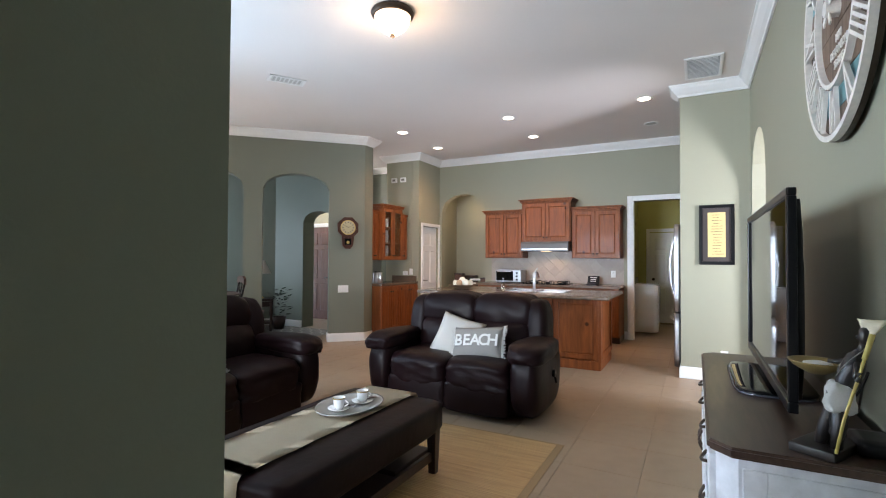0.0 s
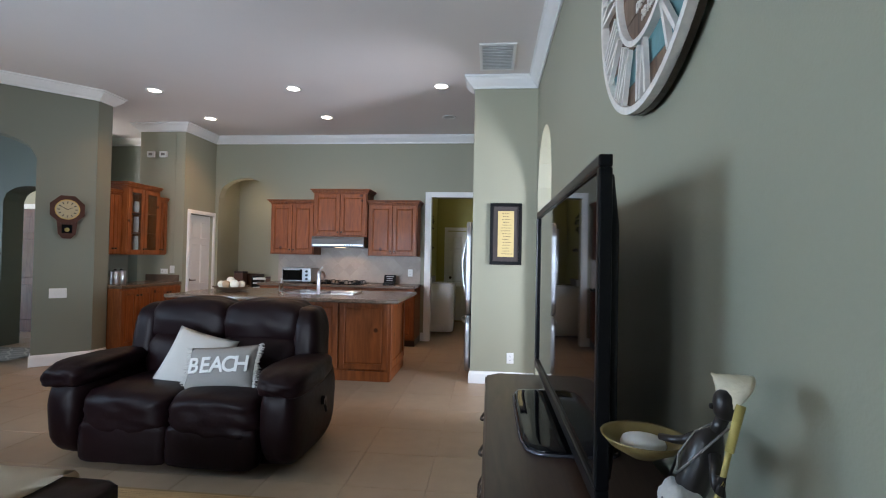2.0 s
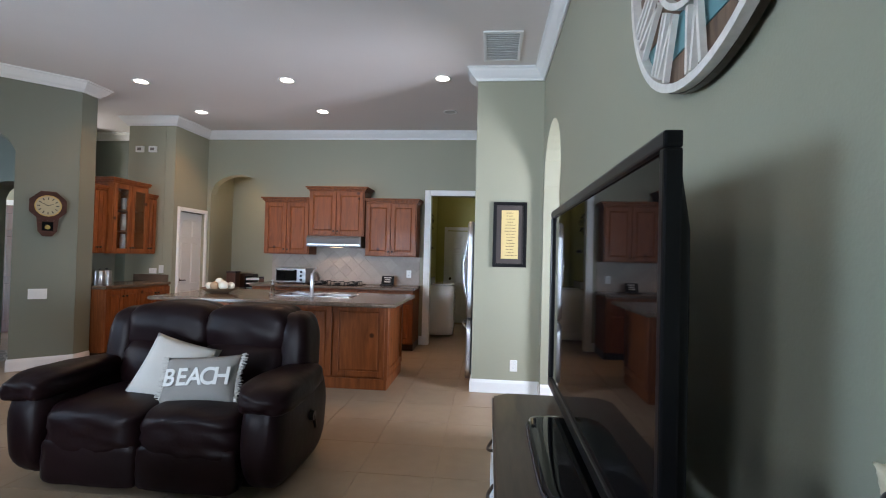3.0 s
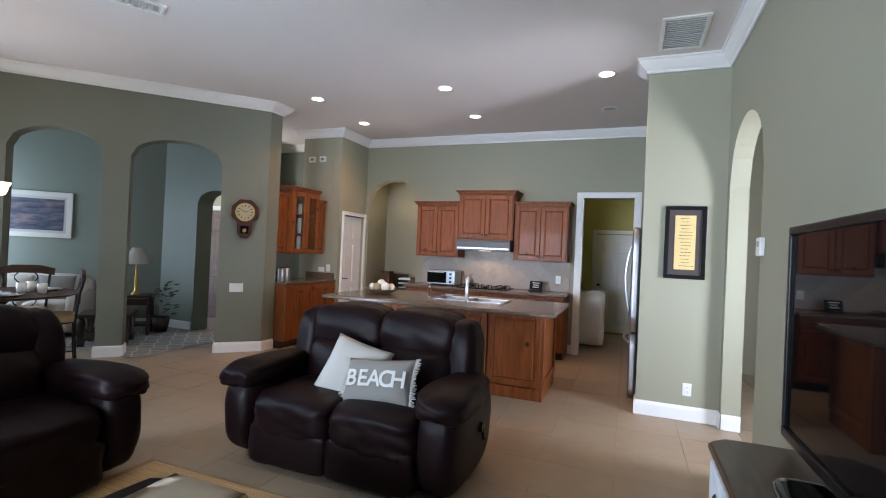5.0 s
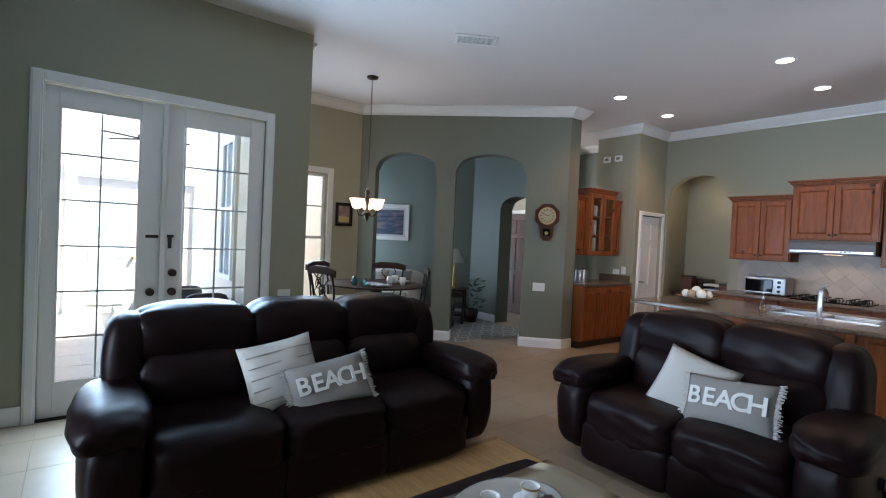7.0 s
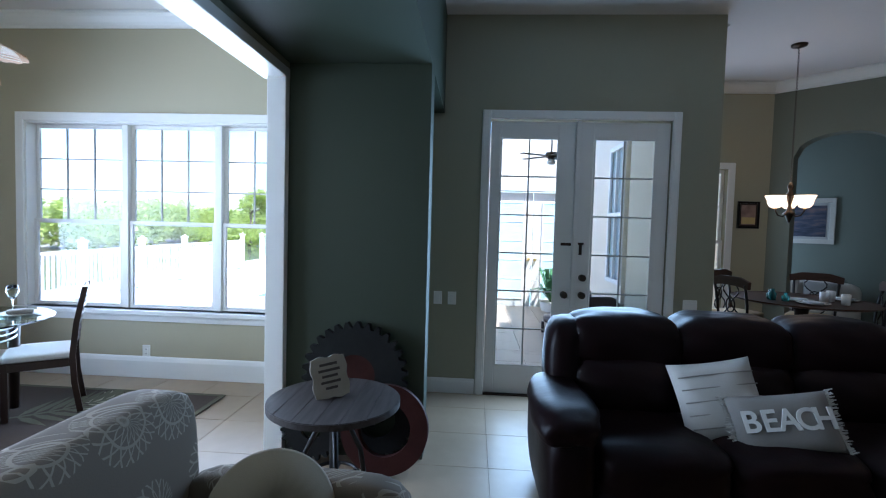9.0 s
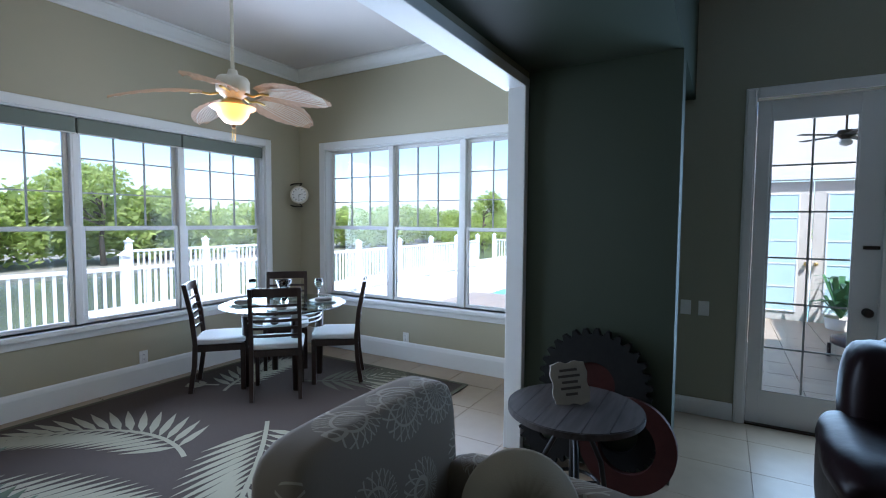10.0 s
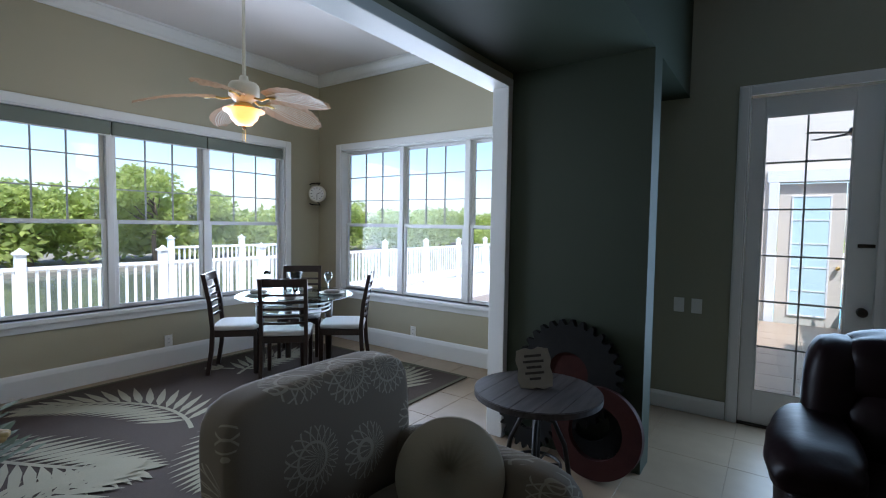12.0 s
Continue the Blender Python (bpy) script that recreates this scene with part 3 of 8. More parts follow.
# ---- ottoman with runner, tray and cups ----
def ottoman():
    root = thing("ottoman", pose(-.975, 1.56, 0), "dark brown leather ottoman with a low slatted shelf", "ottoman")
    part("upholstered_top", soft(-.36, .36, -.69, .69, .27, .455, 14, 8), LEATHER, root, smooth=True)
    for x in (-.30, .30):
        for y in (-.62, .62):
            bm = bmesh.new()
            vs = cuboid(bm, x - .032, x + .032, y - .032, y + .032, 0, .285, .004)
            for v in vs:
                if v.co.z < .1:
                    v.co.x += (x - v.co.x) * .3
                    v.co.y += (y - v.co.y) * .3
            part("leg", bm, ESPRESSO, root)
    part("shelf", box(-.28, .28, -.6, .6, .10, .12, .004), ESPRESSO, root)
    for x in (-.29, .29):
        part("shelf_rail", box(x - .012, x + .012, -.6, .6, .085, .14, .003), ESPRESSO, root)
    tray = thing("storage_tray", pose(-.86, 2.0, .12), "dark wooden tray with a handle on the ottoman shelf", "tray")
    part("tray_body", box(-.15, .15, -.2, .2, 0, .03, .006), ESPRESSO, tray)
    bm = bmesh.new()
    tube(bm, [(-.15, -.02 + .01 * i, .03 + .05 * math.sin(math.pi * i / 8)) for i in range(9)], .008)
    part("tray_handle", bm, BRONZE, tray)


ottoman()
bm = bmesh.new()
prof = [(-.70, .24), (-.705, .36), (-.70, .44), (-.68, .4635)] + [(-.6 + 1.2 * i / 12, .4635 + .0015 * math.sin(i * 2.1)) for i in range(13)] + [(.68, .4635), (.70, .44), (.705, .36), (.70, .26)]
rows = []
for k, (y, z) in enumerate(prof):
    wv = .19 * (.12 if k in (0, len(prof) - 1) else 1)
    rows.append([bm.verts.new((x * wv, y - .004 * math.cos(x * 7) * (z < .44), z + (.004 if k else 0))) for x in (-1, -.6, -.2, .2, .6, 1)])
for a, b in zip(rows, rows[1:]):
    for i in range(5):
        bm.faces.new((a[i], a[i + 1], b[i + 1], b[i]))
bmesh.ops.solidify(bm, geom=bm.faces[:], thickness=.003)
run = part("table_runner", bm, RUNNER, smooth=True)
run.matrix_world = pose(-1.03, 1.56, 0)
tagged(run, "cream cloth runner with pointed ends over the ottoman", "runner")

bm = bmesh.new()
lathe([(0, 0), (.13, 0), (.17, .012), (.175, .022), (.168, .018), (.13, .008), (0, .006)], 32, bm)
for v in bm.verts:
    v.co.y *= 1.35
tr = part("serving_tray", bm, material("silvered_tray", (.42, .42, .40), .25, metal=.3, stain=.15, stain_scale=12), smooth=True)
tr.matrix_world = pose(-1.03, 1.80, .4675)
tagged(tr, "oval white serving tray on the runner", "tray")


def cup(x, y, turn):
    sauc = thing("saucer", pose(x, y, .476), "white saucer under a coffee cup on the tray", "saucer", "coffee cups and saucers")
    part("dish", lathe([(0, 0), (.035, 0), (.062, .012), (.064, .015), (.03, .006), (0, .005)], 24), PORCELAIN, sauc, smooth=True)
    c = thing("coffee_cup", pose(x, y, .483, 0, 0, turn), "white coffee cup with a gold line on a saucer", "cup", "coffee cups and saucers")
    part("body", lathe([(0, 0), (.022, 0), (.03, .02), (.035, .06), (.037, .066), (.033, .062), (.027, .02), (0, .008)], 24), PORCELAIN, c, smooth=True)
    bm = bmesh.new()
    tube(bm, [(.033 + .022 * math.sin(math.pi * i / 8), 0, .05 - .035 * i / 8) for i in range(9)], .004)
    part("handle", bm, PORCELAIN, c, smooth=True)
    part("rim_line", lathe([(.0372, .058), (.0377, .062), (.0372, .066)], 24), BOWLM, c, "thin gold line")
    nap = part("napkin", box(-.05, .05, -.012, .012, 0, .006, .002), ESPRESSO)
    nap.matrix_world = pose(x + .01, y + .05, .489, 0, 0, turn)
    tagged(nap, "small dark chocolate stick on a saucer", "sweet", "coffee cups and saucers")


cup(-1.03, 1.70, 20)
cup(-1.0, 1.88, 60)

# bamboo rug under the ottoman, slat by slat
rug = thing("area_rug", pose(-1.2, 1.75, .0), "tan bamboo slat rug under the ottoman", "rug")
part("border", box(-1.14, 1.14, -1.27, 1.27, .001, .006, .002), material("rug_binding", (.30, .21, .11), .85, bump=.4, bump_scale=300, grain=.1, scale=200), rug)
slat_bm = box(-1.09, 1.09, -.0085, .0085, 0, .004, .0015, 1)
slat = finish("slat", slat_bm, wood("bamboo_slat", (.36, .22, .09), (.52, .34, .15), 0, 6, .45))
for i in range(138):
    o = new("slat", slat)
    o.parent = rug
    o.location = (0, -1.24 + i * .0181, .005)


# ---- television, cabinet and what stands on it ----
def television():
    root = thing("television", pose(1.075, 2.155, .80), "black flat-screen television on a glossy black stand", "television")
    bm = bmesh.new()
    for y0, y1, z0, z1 in ((-.675, .675, .762, .79), (-.675, .675, .04, .075), (-.675, -.652, .075, .762), (.652, .675, .075, .762)):
        cuboid(bm, -.025, .005, y0, y1, z0, z1, .005)
    part("bezel", bm, BLACK, root)
    part("screen", box(-.014, -.008, -.654, .654, .073, .764), SCREEN, root, "glossy dark screen")
    part("housing", soft(-.006, .03, -.66, .66, .05, .78, 10, 4), BLACK, root, smooth=True)
    part("rear_bulge", soft(.015, .06, -.5, .5, .1, .64, 8, 4), BLACK, root, smooth=True)
    part("neck", soft(-.01, .06, -.12, .12, .015, .14, 6, 4), BLACK, root, smooth=True)
    part("foot_plate", soft(-.15, .14, -.33, .33, .0, .022, 6, 6), SCREEN, root, smooth=True)
    part("foot_rim", soft(-.155, .145, -.335, .335, -.001, .012, 6, 6), material("dark_grey_metal", (.10, .10, .12), .25, metal=.6), root, smooth=True)


television()


def tv_cabinet():
    root = thing("tv_cabinet", pose(1.05, 1.99, 0), "distressed white cabinet with a dark brown wooden top", "cabinet")
    bm = bmesh.new()
    prism(bm, [(-.24, -.76), (-.18, -.82), (.24, -.82), (.24, .82), (-.18, .82), (-.24, .76)], .768, .80)
    bmesh.ops.bevel(bm, geom=[e for e in bm.edges if abs(e.verts[0].co.z - e.verts[1].co.z) < .001], offset=.008, segments=3, affect="EDGES")
    part("top", bm, DARKWOOD, root, "dark brown wooden top")
    bm = bmesh.new()
    prism(bm, [(-.215, -.75), (-.16, -.80), (.23, -.80), (.23, .80), (-.16, .80), (-.215, .75)], .08, .767)
    part("body", bm, WHITEWASH, root)
    part("plinth", box(-.22, .235, -.805, .805, 0, .085, .006), WHITEWASH, root)
    for i in range(4):
        y = -.735 + i * .37
        door = part("door", box(-.232, -.214, y, y + .36, .12, .58, .004), WHITEWASH, root)
        bm = bmesh.new()
        for a, b, c, e in ((y, y + .05, .12, .58), (y + .31, y + .36, .12, .58), (y + .05, y + .31, .53, .58), (y + .05, y + .31, .12, .17)):
            cuboid(bm, -.240, -.232, a, b, c, e, .002, 1)
        part("door_frame", bm, WHITEWASH, door)
        drawer = part("drawer", box(-.236, -.214, y, y + .36, .60, .745, .005), WHITEWASH, root)
        bm = bmesh.new()
        tube(bm, [(-.236 - .018 * math.sin(math.pi * k / 8), y + .13 + .1 * k / 8, .672 - .012 * math.sin(math.pi * k / 8)) for k in range(9)], .006)
        part("pull", bm, BRONZE, drawer, "dark bronze pull")
        bm = bmesh.new()
        tube(bm, [(-.240 - .018 * math.sin(math.pi * k / 8), y + (.33 if i % 2 == 0 else .03), .38 + .1 * k / 8) for k in range(9)], .006)
        part("pull", bm, BRONZE, door, "dark bronze pull")
    for s in (-1, 1):
        bm = bmesh.new()
        for x0, x1, z0, z1 in ((-.15, -.09, .12, .74), (.16, .22, .12, .74), (-.09, .16, .66, .74), (-.09, .16, .12, .2)):
            cuboid(bm, x0, x1, s * .80 - .006, s * .80 + .006, z0, z1, .002, 1)
        part("side_panel", bm, WHITEWASH, root)


tv_cabinet()

# carved figure holding a bowl with a candle
AT = pose(1.11, 1.25, .80)
fig = bmesh.new()
cuboid(fig, -.09, .09, -.056, .056, 0, .026, .004, 2, pose(0, .03, 0, 0, 0, 58))
tube(fig, [(-.012, .02, .02), (-.004, .016, .07), (.012, .008, .12), (.024, .006, .16)], lambda t: .017 + .007 * t, 10)
tube(fig, [(.014, -.02, .02), (.016, -.024, .07), (.022, -.018, .12), (.03, -.01, .16)], lambda t: .017 + .007 * t, 10)
rounded(fig, -.004, .06, -.034, .03, .13, .2, 2.8, 5)
tube(fig, [(.03, -.002, .17), (.042, -.004, .21), (.055, -.008, .25), (.062, -.014, .28), (.07, -.024, .30)], lambda t: (.019 + .009 * math.sin(math.pi * min(1, t * 1.15))) * (1 if t < .95 else .45), 12)
tube(fig, [(.066, -.02, .288), (.077, -.029, .325)], .010, 10)
rounded(fig, .061, .097, -.046, -.012, .316, .366, 2.3, 6)
rounded(fig, .057, .066, -.028, -.019, .332, .342, 2.2, 3)
tube(fig, [(.056, .022, .272), (.048, .044, .258), (.036, .060, .252), (.018, .078, .250)], lambda t: .010 - .004 * t, 8)
tube(fig, [(.058, -.045, .268), (.048, -.072, .236), (.05, -.076, .225), (.052, -.074, .25)], lambda t: .010 - .002 * t, 8)
f = part("carved_figurine", fig, DARKFIG, smooth=True)
f.matrix_world = AT
tagged(f, "black carved wooden figurine leaning back on a square base", "figurine")


def hat_mesh():
    """A wide straw cone, its apex at the origin, opening along -z, woven in shallow rings."""
    prof = [(.0015, 0)] + [(.036 * k / 9, -.046 * k / 9 - .0012 * (k % 2)) for k in range(1, 10)]
    return lathe(prof + [(r0 - .002, z0 - .002) for r0, z0 in reversed(prof)], 26)


pole = bmesh.new()
tube(pole, [(.004, -.068, .026), (.02, -.074, .12), (.052, -.076, .24), (.078, -.07, .34)], .0042, 8)
rod(pole, (.064, -.073, .285), (.082, -.069, .352), .0062, .0068, 12)
strap = bmesh.new()
tube(strap, [(.074, -.016, .312), (.052, .012, .285), (.030, .022, .245), (.022, .010, .22)], .0019, 6)
tube(strap, [(.074, -.05, .312), (.044, -.046, .28), (.024, -.026, .245), (.018, .0, .22)], .0019, 6)
skirt = soft(-.038, .038, -.04, .04, -.045, .042, 4, 8, sag=lambda q: wrinkle((q.x * (.86 - .16 * q.z), q.y * (.86 - .16 * q.z), q.z), 3, .16))
for nm, b2, mt, m2, lb, ca in (
        ("straw_hat", hat_mesh(), STRAW, pose(.064, -.014, .386) @ Vector((.76, -.14, -.60)).to_track_quat("-Z", "Y").to_matrix().to_4x4(), "pale pointed straw hat on the figurine", "hat"),
        ("bamboo_pole", pole, BAMBOO, pose(0, 0, 0), "thin yellow bamboo pole held by the figurine", "pole"),
        ("cord_strap", strap, LINEN, pose(0, 0, 0), "thin white cord round the neck of the figurine", "cord"),
        ("cloth_skirt", skirt, CREAM, pose(.026, -.004, .165), "small white cloth skirt on the figurine", "cloth"),
        ("candle_bowl", lathe([(0, 0), (.025, .002), (.06, .022), (.073, .036), (.075, .04), (.069, .038), (.048, .022), (0, .012)], 32), BOWLM, pose(-.004, .097, .205), "shallow bronze bowl held by the figurine", "bowl"),
        ("candle", lathe([(0, 0), (.036, 0), (.04, .007), (.036, .016), (.016, .021), (0, .021)], 28), WAX, pose(-.004, .097, .222), "round white candle in the bowl", "candle")):
    o = part(nm, b2, mt, smooth=True)
    o.matrix_world = AT @ m2
    tagged(o, lb, ca)
rc = part("cable_box", soft(-.05, .05, -.07, .07, 0, .045, 8, 4), BLACK, smooth=True)
rc.matrix_world = pose(1.23, 1.33, .80)
tagged(rc, "small black cable box on the cabinet behind the figurine", "box")
bm = bmesh.new()
tube(bm, [(1.17, 1.5, .82), (1.22, 1.42, .95), (1.25, 1.46, 1.0), (1.27, 1.6, .93), (1.28, 1.7, .82)], .004)
tagged(part("power_cable", bm, BLACK, smooth=True), "thin black cable hanging behind the television", "cable")


# ---- wall clock with roman numerals ----
def big_clock():
    root = thing("wall_clock", pose(1.315, 1.91, 2.343), "large weathered round wall clock with white roman numerals", "clock")
    R = .52

    def bars(bm, pts, wd, x0, x1):
        for (ya, za), (yb, zb) in pts:
            dv = Vector((0, yb - ya, zb - za))
            L = dv.length
            if L < 1e-5:
                continue
            n = Vector((0, -dv.z, dv.y)) / L * wd / 2
            a, b = Vector((0, ya, za)), Vector((0, yb, zb))
            q = [a + n, b + n, b - n, a - n]
            lo = [bm.verts.new((x0, p.y, p.z)) for p in q]
            hi = [bm.verts.new((x1, p.y, p.z)) for p in q]
            bm.faces.new(lo)
            bm.faces.new(hi[::-1])
            for i in range(4):
                bm.faces.new((lo[i], hi[i], hi[(i + 1) % 4], lo[(i + 1) % 4]))
        bmesh.ops.recalc_face_normals(bm, faces=bm.faces[:])

    def ring(name, r0, r1, x0, x1, mat):
        bm = bmesh.new()
        n = 64
        vs = [[bm.verts.new((x, r * math.cos(2 * math.pi * i / n), r * math.sin(2 * math.pi * i / n))) for i in range(n)] for x, r in ((x0, r0), (x0, r1), (x1, r1), (x1, r0))]
        for a, b in zip(vs, vs[1:] + vs[:1]):
            for i in range(n):
                bm.faces.new((a[i], a[(i + 1) % n], b[(i + 1) % n], b[i]))
        bmesh.ops.recalc_face_normals(bm, faces=bm.faces[:])
        return part(name, bm, mat, root)
    # boards of the face
    ws = 9
    for i in range(ws):
        z0, z1 = -R * .96 + 2 * R * .96 * i / ws, -R * .96 + 2 * R * .96 * (i + 1) / ws - .004
        outline = []
        for k in range(9):
            z = z0 + (z1 - z0) * k / 8
            outline.append((math.sqrt(max(0, (.96 * R) ** 2 - z * z)), z))
        outline += [(-y, z) for y, z in reversed(outline)]
        bm = bmesh.new()
        prism(bm, outline, -.028, -.012, "x")
        o = part("board", bm, AQUA if i in (1, 6) else BEADED, root)
    bm = bmesh.new()
    for z in (-.3, 0, .3):
        cuboid(bm, -.014, 0, -.3, .3, z - .03, z + .03)
    part("back_batten", bm, BEADED, root)
    ring("outer_rim", R * .955, R, -.055, -.022, CLOCKWHITE)
    ring("rim_shadow_line", R * .975, R * 1.006, -.03, -.012, BRONZE)
    ring("inner_rim", R * .56, R * .595, -.052, -.028, CLOCKWHITE)
    numerals = ["XII", "I", "II", "III", "IIII", "V", "VI", "VII", "VIII", "IX", "X", "XI"]
    for h, num in enumerate(numerals):
        a = radians(90 + 30 * h)   # seen from the room the hours run clockwise
        ca, sa = math.cos(a), math.sin(a)
        r0, r1 = R * .61, R * .94
        strokes, w = [], 0
        wid = {"I": .03, "V": .075, "X": .075}
        total = sum(wid[c] for c in num)
        x = -total / 2
        for c in num:
            m0 = x + wid[c] / 2
            if c == "I":
                strokes.append(((m0, r0), (m0, r1)))
            elif c == "V":
                strokes += [((m0, r0), (m0 - .028, r1)), ((m0, r0), (m0 + .028, r1))]
            else:
                strokes += [((m0 - .03, r0), (m0 + .03, r1)), ((m0 + .03, r0), (m0 - .03, r1))]
            x += wid[c]
        bm = bmesh.new()
        # local (t, r): t grows clockwise
        pts = []
        for (t0, q0), (t1, q1) in strokes:
            pts.append(((q0 * ca - t0 * sa, q0 * sa + t0 * ca), (q1 * ca - t1 * sa, q1 * sa + t1 * ca)))
        bars(bm, pts, .014, -.054, -.038)
        part("numeral", bm, CLOCKWHITE, root)
    for ang, ln, wd in ((62, .36, .018), (150, .24, .026)):
        bm = bmesh.new()
        c, s = math.cos(radians(ang)), math.sin(radians(ang))
        bars(bm, [((-.08 * c, -.08 * s), (ln * c, ln * s))], wd, -.066, -.06)
        rod(bm, (-.066, ln * .7 * c, ln * .7 * s), (-.06, ln * .7 * c, ln * .7 * s), wd * 1.6, None, 16)
        part("hand_bar", bm, CLOCKWHITE, root, "whitewashed clock pointer")
    bm = bmesh.new()
    rod(bm, (-.075, 0, 0), (-.028, 0, 0), .03, .035, 20)
    part("hub", bm, CLOCKWHITE, root)
    for k, (wrd, zz) in enumerate((("1870", -.11), ("DE L'UNION", -.16), ("28 RUE", -.21))):
        text_mesh(wrd, .045, .002, CLOCKWHITE, root, Matrix.Translation((-.031, 0, zz)) @ Matrix.Rotation(radians(-90), 4, "Z"), "lettering")


big_clock()


def framed(name, m, w, h, bar, frame_mat, mat_mat, art_mat, inset, label, category, lines=0):
    """A framed picture in the xz plane facing -y."""
    root = thing(name, m, label, category)
    bm = bmesh.new()
    for x0, x1, z0, z1 in ((-w / 2, w / 2, h / 2 - bar, h / 2), (-w / 2, w / 2, -h / 2, -h / 2 + bar), (-w / 2, -w / 2 + bar, -h / 2 + bar, h / 2 - bar), (w / 2 - bar, w / 2, -h / 2 + bar, h / 2 - bar)):
        cuboid(bm, x0, x1, -.03, -.002, z0, z1, .004, 1)
    part("picture_frame", bm, frame_mat, root)
    part("mat_board", box(-w / 2 + bar, w / 2 - bar, -.014, -.002, -h / 2 + bar, h / 2 - bar), mat_mat, root)
    part("print", box(-w / 2 + inset, w / 2 - inset, -.019, -.0145, -h / 2 + inset, h / 2 - inset), art_mat, root)
    rng = random.Random(7)
    if lines:
        iw, ih = w - 2 * inset, h - 2 * inset
        for k in range(lines):
            z = ih / 2 - ih * (k + .9) / (lines + 1)
            L = iw * (.30 + .35 * rng.random())
            off = iw * .08 * (rng.random() - .5)
            x = off - L / 2
            while x < off + L / 2:
                w2 = .008 + .02 * rng.random()
                dz = .0012 * (rng.random() - .5)
                part("text_line", box(x, x + w2, -.0205, -.0192, z - .0028 + dz, z + .0024 + dz), INK, root)
                x += w2 + .005
    return root


framed("framed_text", pose(.992, 5.67, 1.63), .343, .668, .035, BLACK, MATBOARD, PARCHMENT, .085, "black framed print with handwritten lines on yellow paper", "picture", 15)


def wall_plate(m, kinds, label, name="light_switch"):
    """A switch or socket plate in the xz plane facing -y."""
    n = len(kinds)
    root = thing(name, m, label, "outlet" if name == "wall_outlet" else "switch")
    w = .075 + .046 * (n - 1)
    part("plate", box(-w / 2, w / 2, -.007, -.001, -.058, .058, .002, 1), PLATE, root)
    for i, k in enumerate(kinds):
        x = -.046 * (n - 1) / 2 + i * .046
        if k == "s":
            part("rocker", box(x - .017, x + .017, -.011, -.007, -.033, .033, .002, 1), PORCELAIN, root)
        else:
            for z in (-.02, .02):
                part("socket", box(x - .014, x + .014, -.0095, -.007, z - .013, z + .013, .002, 1), PORCELAIN, root)
                for dx in (-.005, .005):
                    part("slot", box(x + dx - .001, x + dx + .001, -.0102, -.0094, z - .005, z + .005), SLOT, root)
    return root


wall_plate(pose(1.06, 5.67, .285), "o", "white power outlet low on the sage wall", "wall_outlet")
wall_plate(pose(-4.283, 5.647, .85, 0, 0, 45), "sss", "white triple switch plate on the arched wall")
wall_plate(pose(-4.27, -.147, .86, 0, 0, 90), "s", "white switch plate beside the french doors")
wall_plate(pose(-4.27, -.02, .86, 0, 0, 90), "s", "white switch plate beside the french doors")
wall_plate(pose(-4.27, 2.05, .86, 0, 0, 90), "ss", "white double switch plate beside the french doors")
wall_plate(pose(-2.35, -4.5, .26, 0, 0, 180), "o", "white power outlet under the window", "wall_outlet")
wall_plate(pose(-4.27, -2.88, .25, 0, 0, 90), "o", "white power outlet under the window", "wall_outlet")
wall_plate(pose(-.46, 8.127, 1.1), "o", "white power outlet on the backsplash", "wall_outlet")
wall_plate(pose(-4.02, 7.32, 1.10), "s", "white switch plate over the bar counter")
wall_plate(pose(-4.15, 7.32, 1.07, 0, 90, 0), "o", "white power outlet lying over the bar counter", "wall_outlet")
th = thing("thermostat", pose(1.318, 4.38, 1.57, 0, 0, -90), "small white thermostat on the wall", "thermostat")
part("case", box(-.055, .055, -.028, -.001, -.06, .06, .006), PLATE, th)
part("display", box(-.03, .03, -.0295, -.0275, .0, .035), material("grey_display", (.25, .29, .25), .3), th, "grey display")

# ---- kitchen ----
GRANITE = material("brown_granite", (.13, .092, .065), .2, grain=.8, scale=60, stain=.5, stain_scale=9, coat=.1)
BACKSPLASH = material("tumbled_stone_tile", (.36, .31, .27), .5, stain=.12, stain_scale=5, grain=.12, scale=40, bump=.2, bump_scale=50, random=.1)
MORTAR = material("backsplash_mortar", (.36, .32, .27), .9, bump=.3, grain=.1)
STEEL = material("stainless_steel", (.36, .365, .375), .34, metal=1, grain=.12, scale=30)
FRIDGE = material("stainless_fridge", (.42, .43, .45), .32, metal=1, grain=.08, scale=20)
KNOB = material("oil_rubbed_bronze", (.04, .028, .02), .4, metal=.6)
SEEDED = material("cabinet_glass", (.85, .9, .88), .05, transmission=1.0)


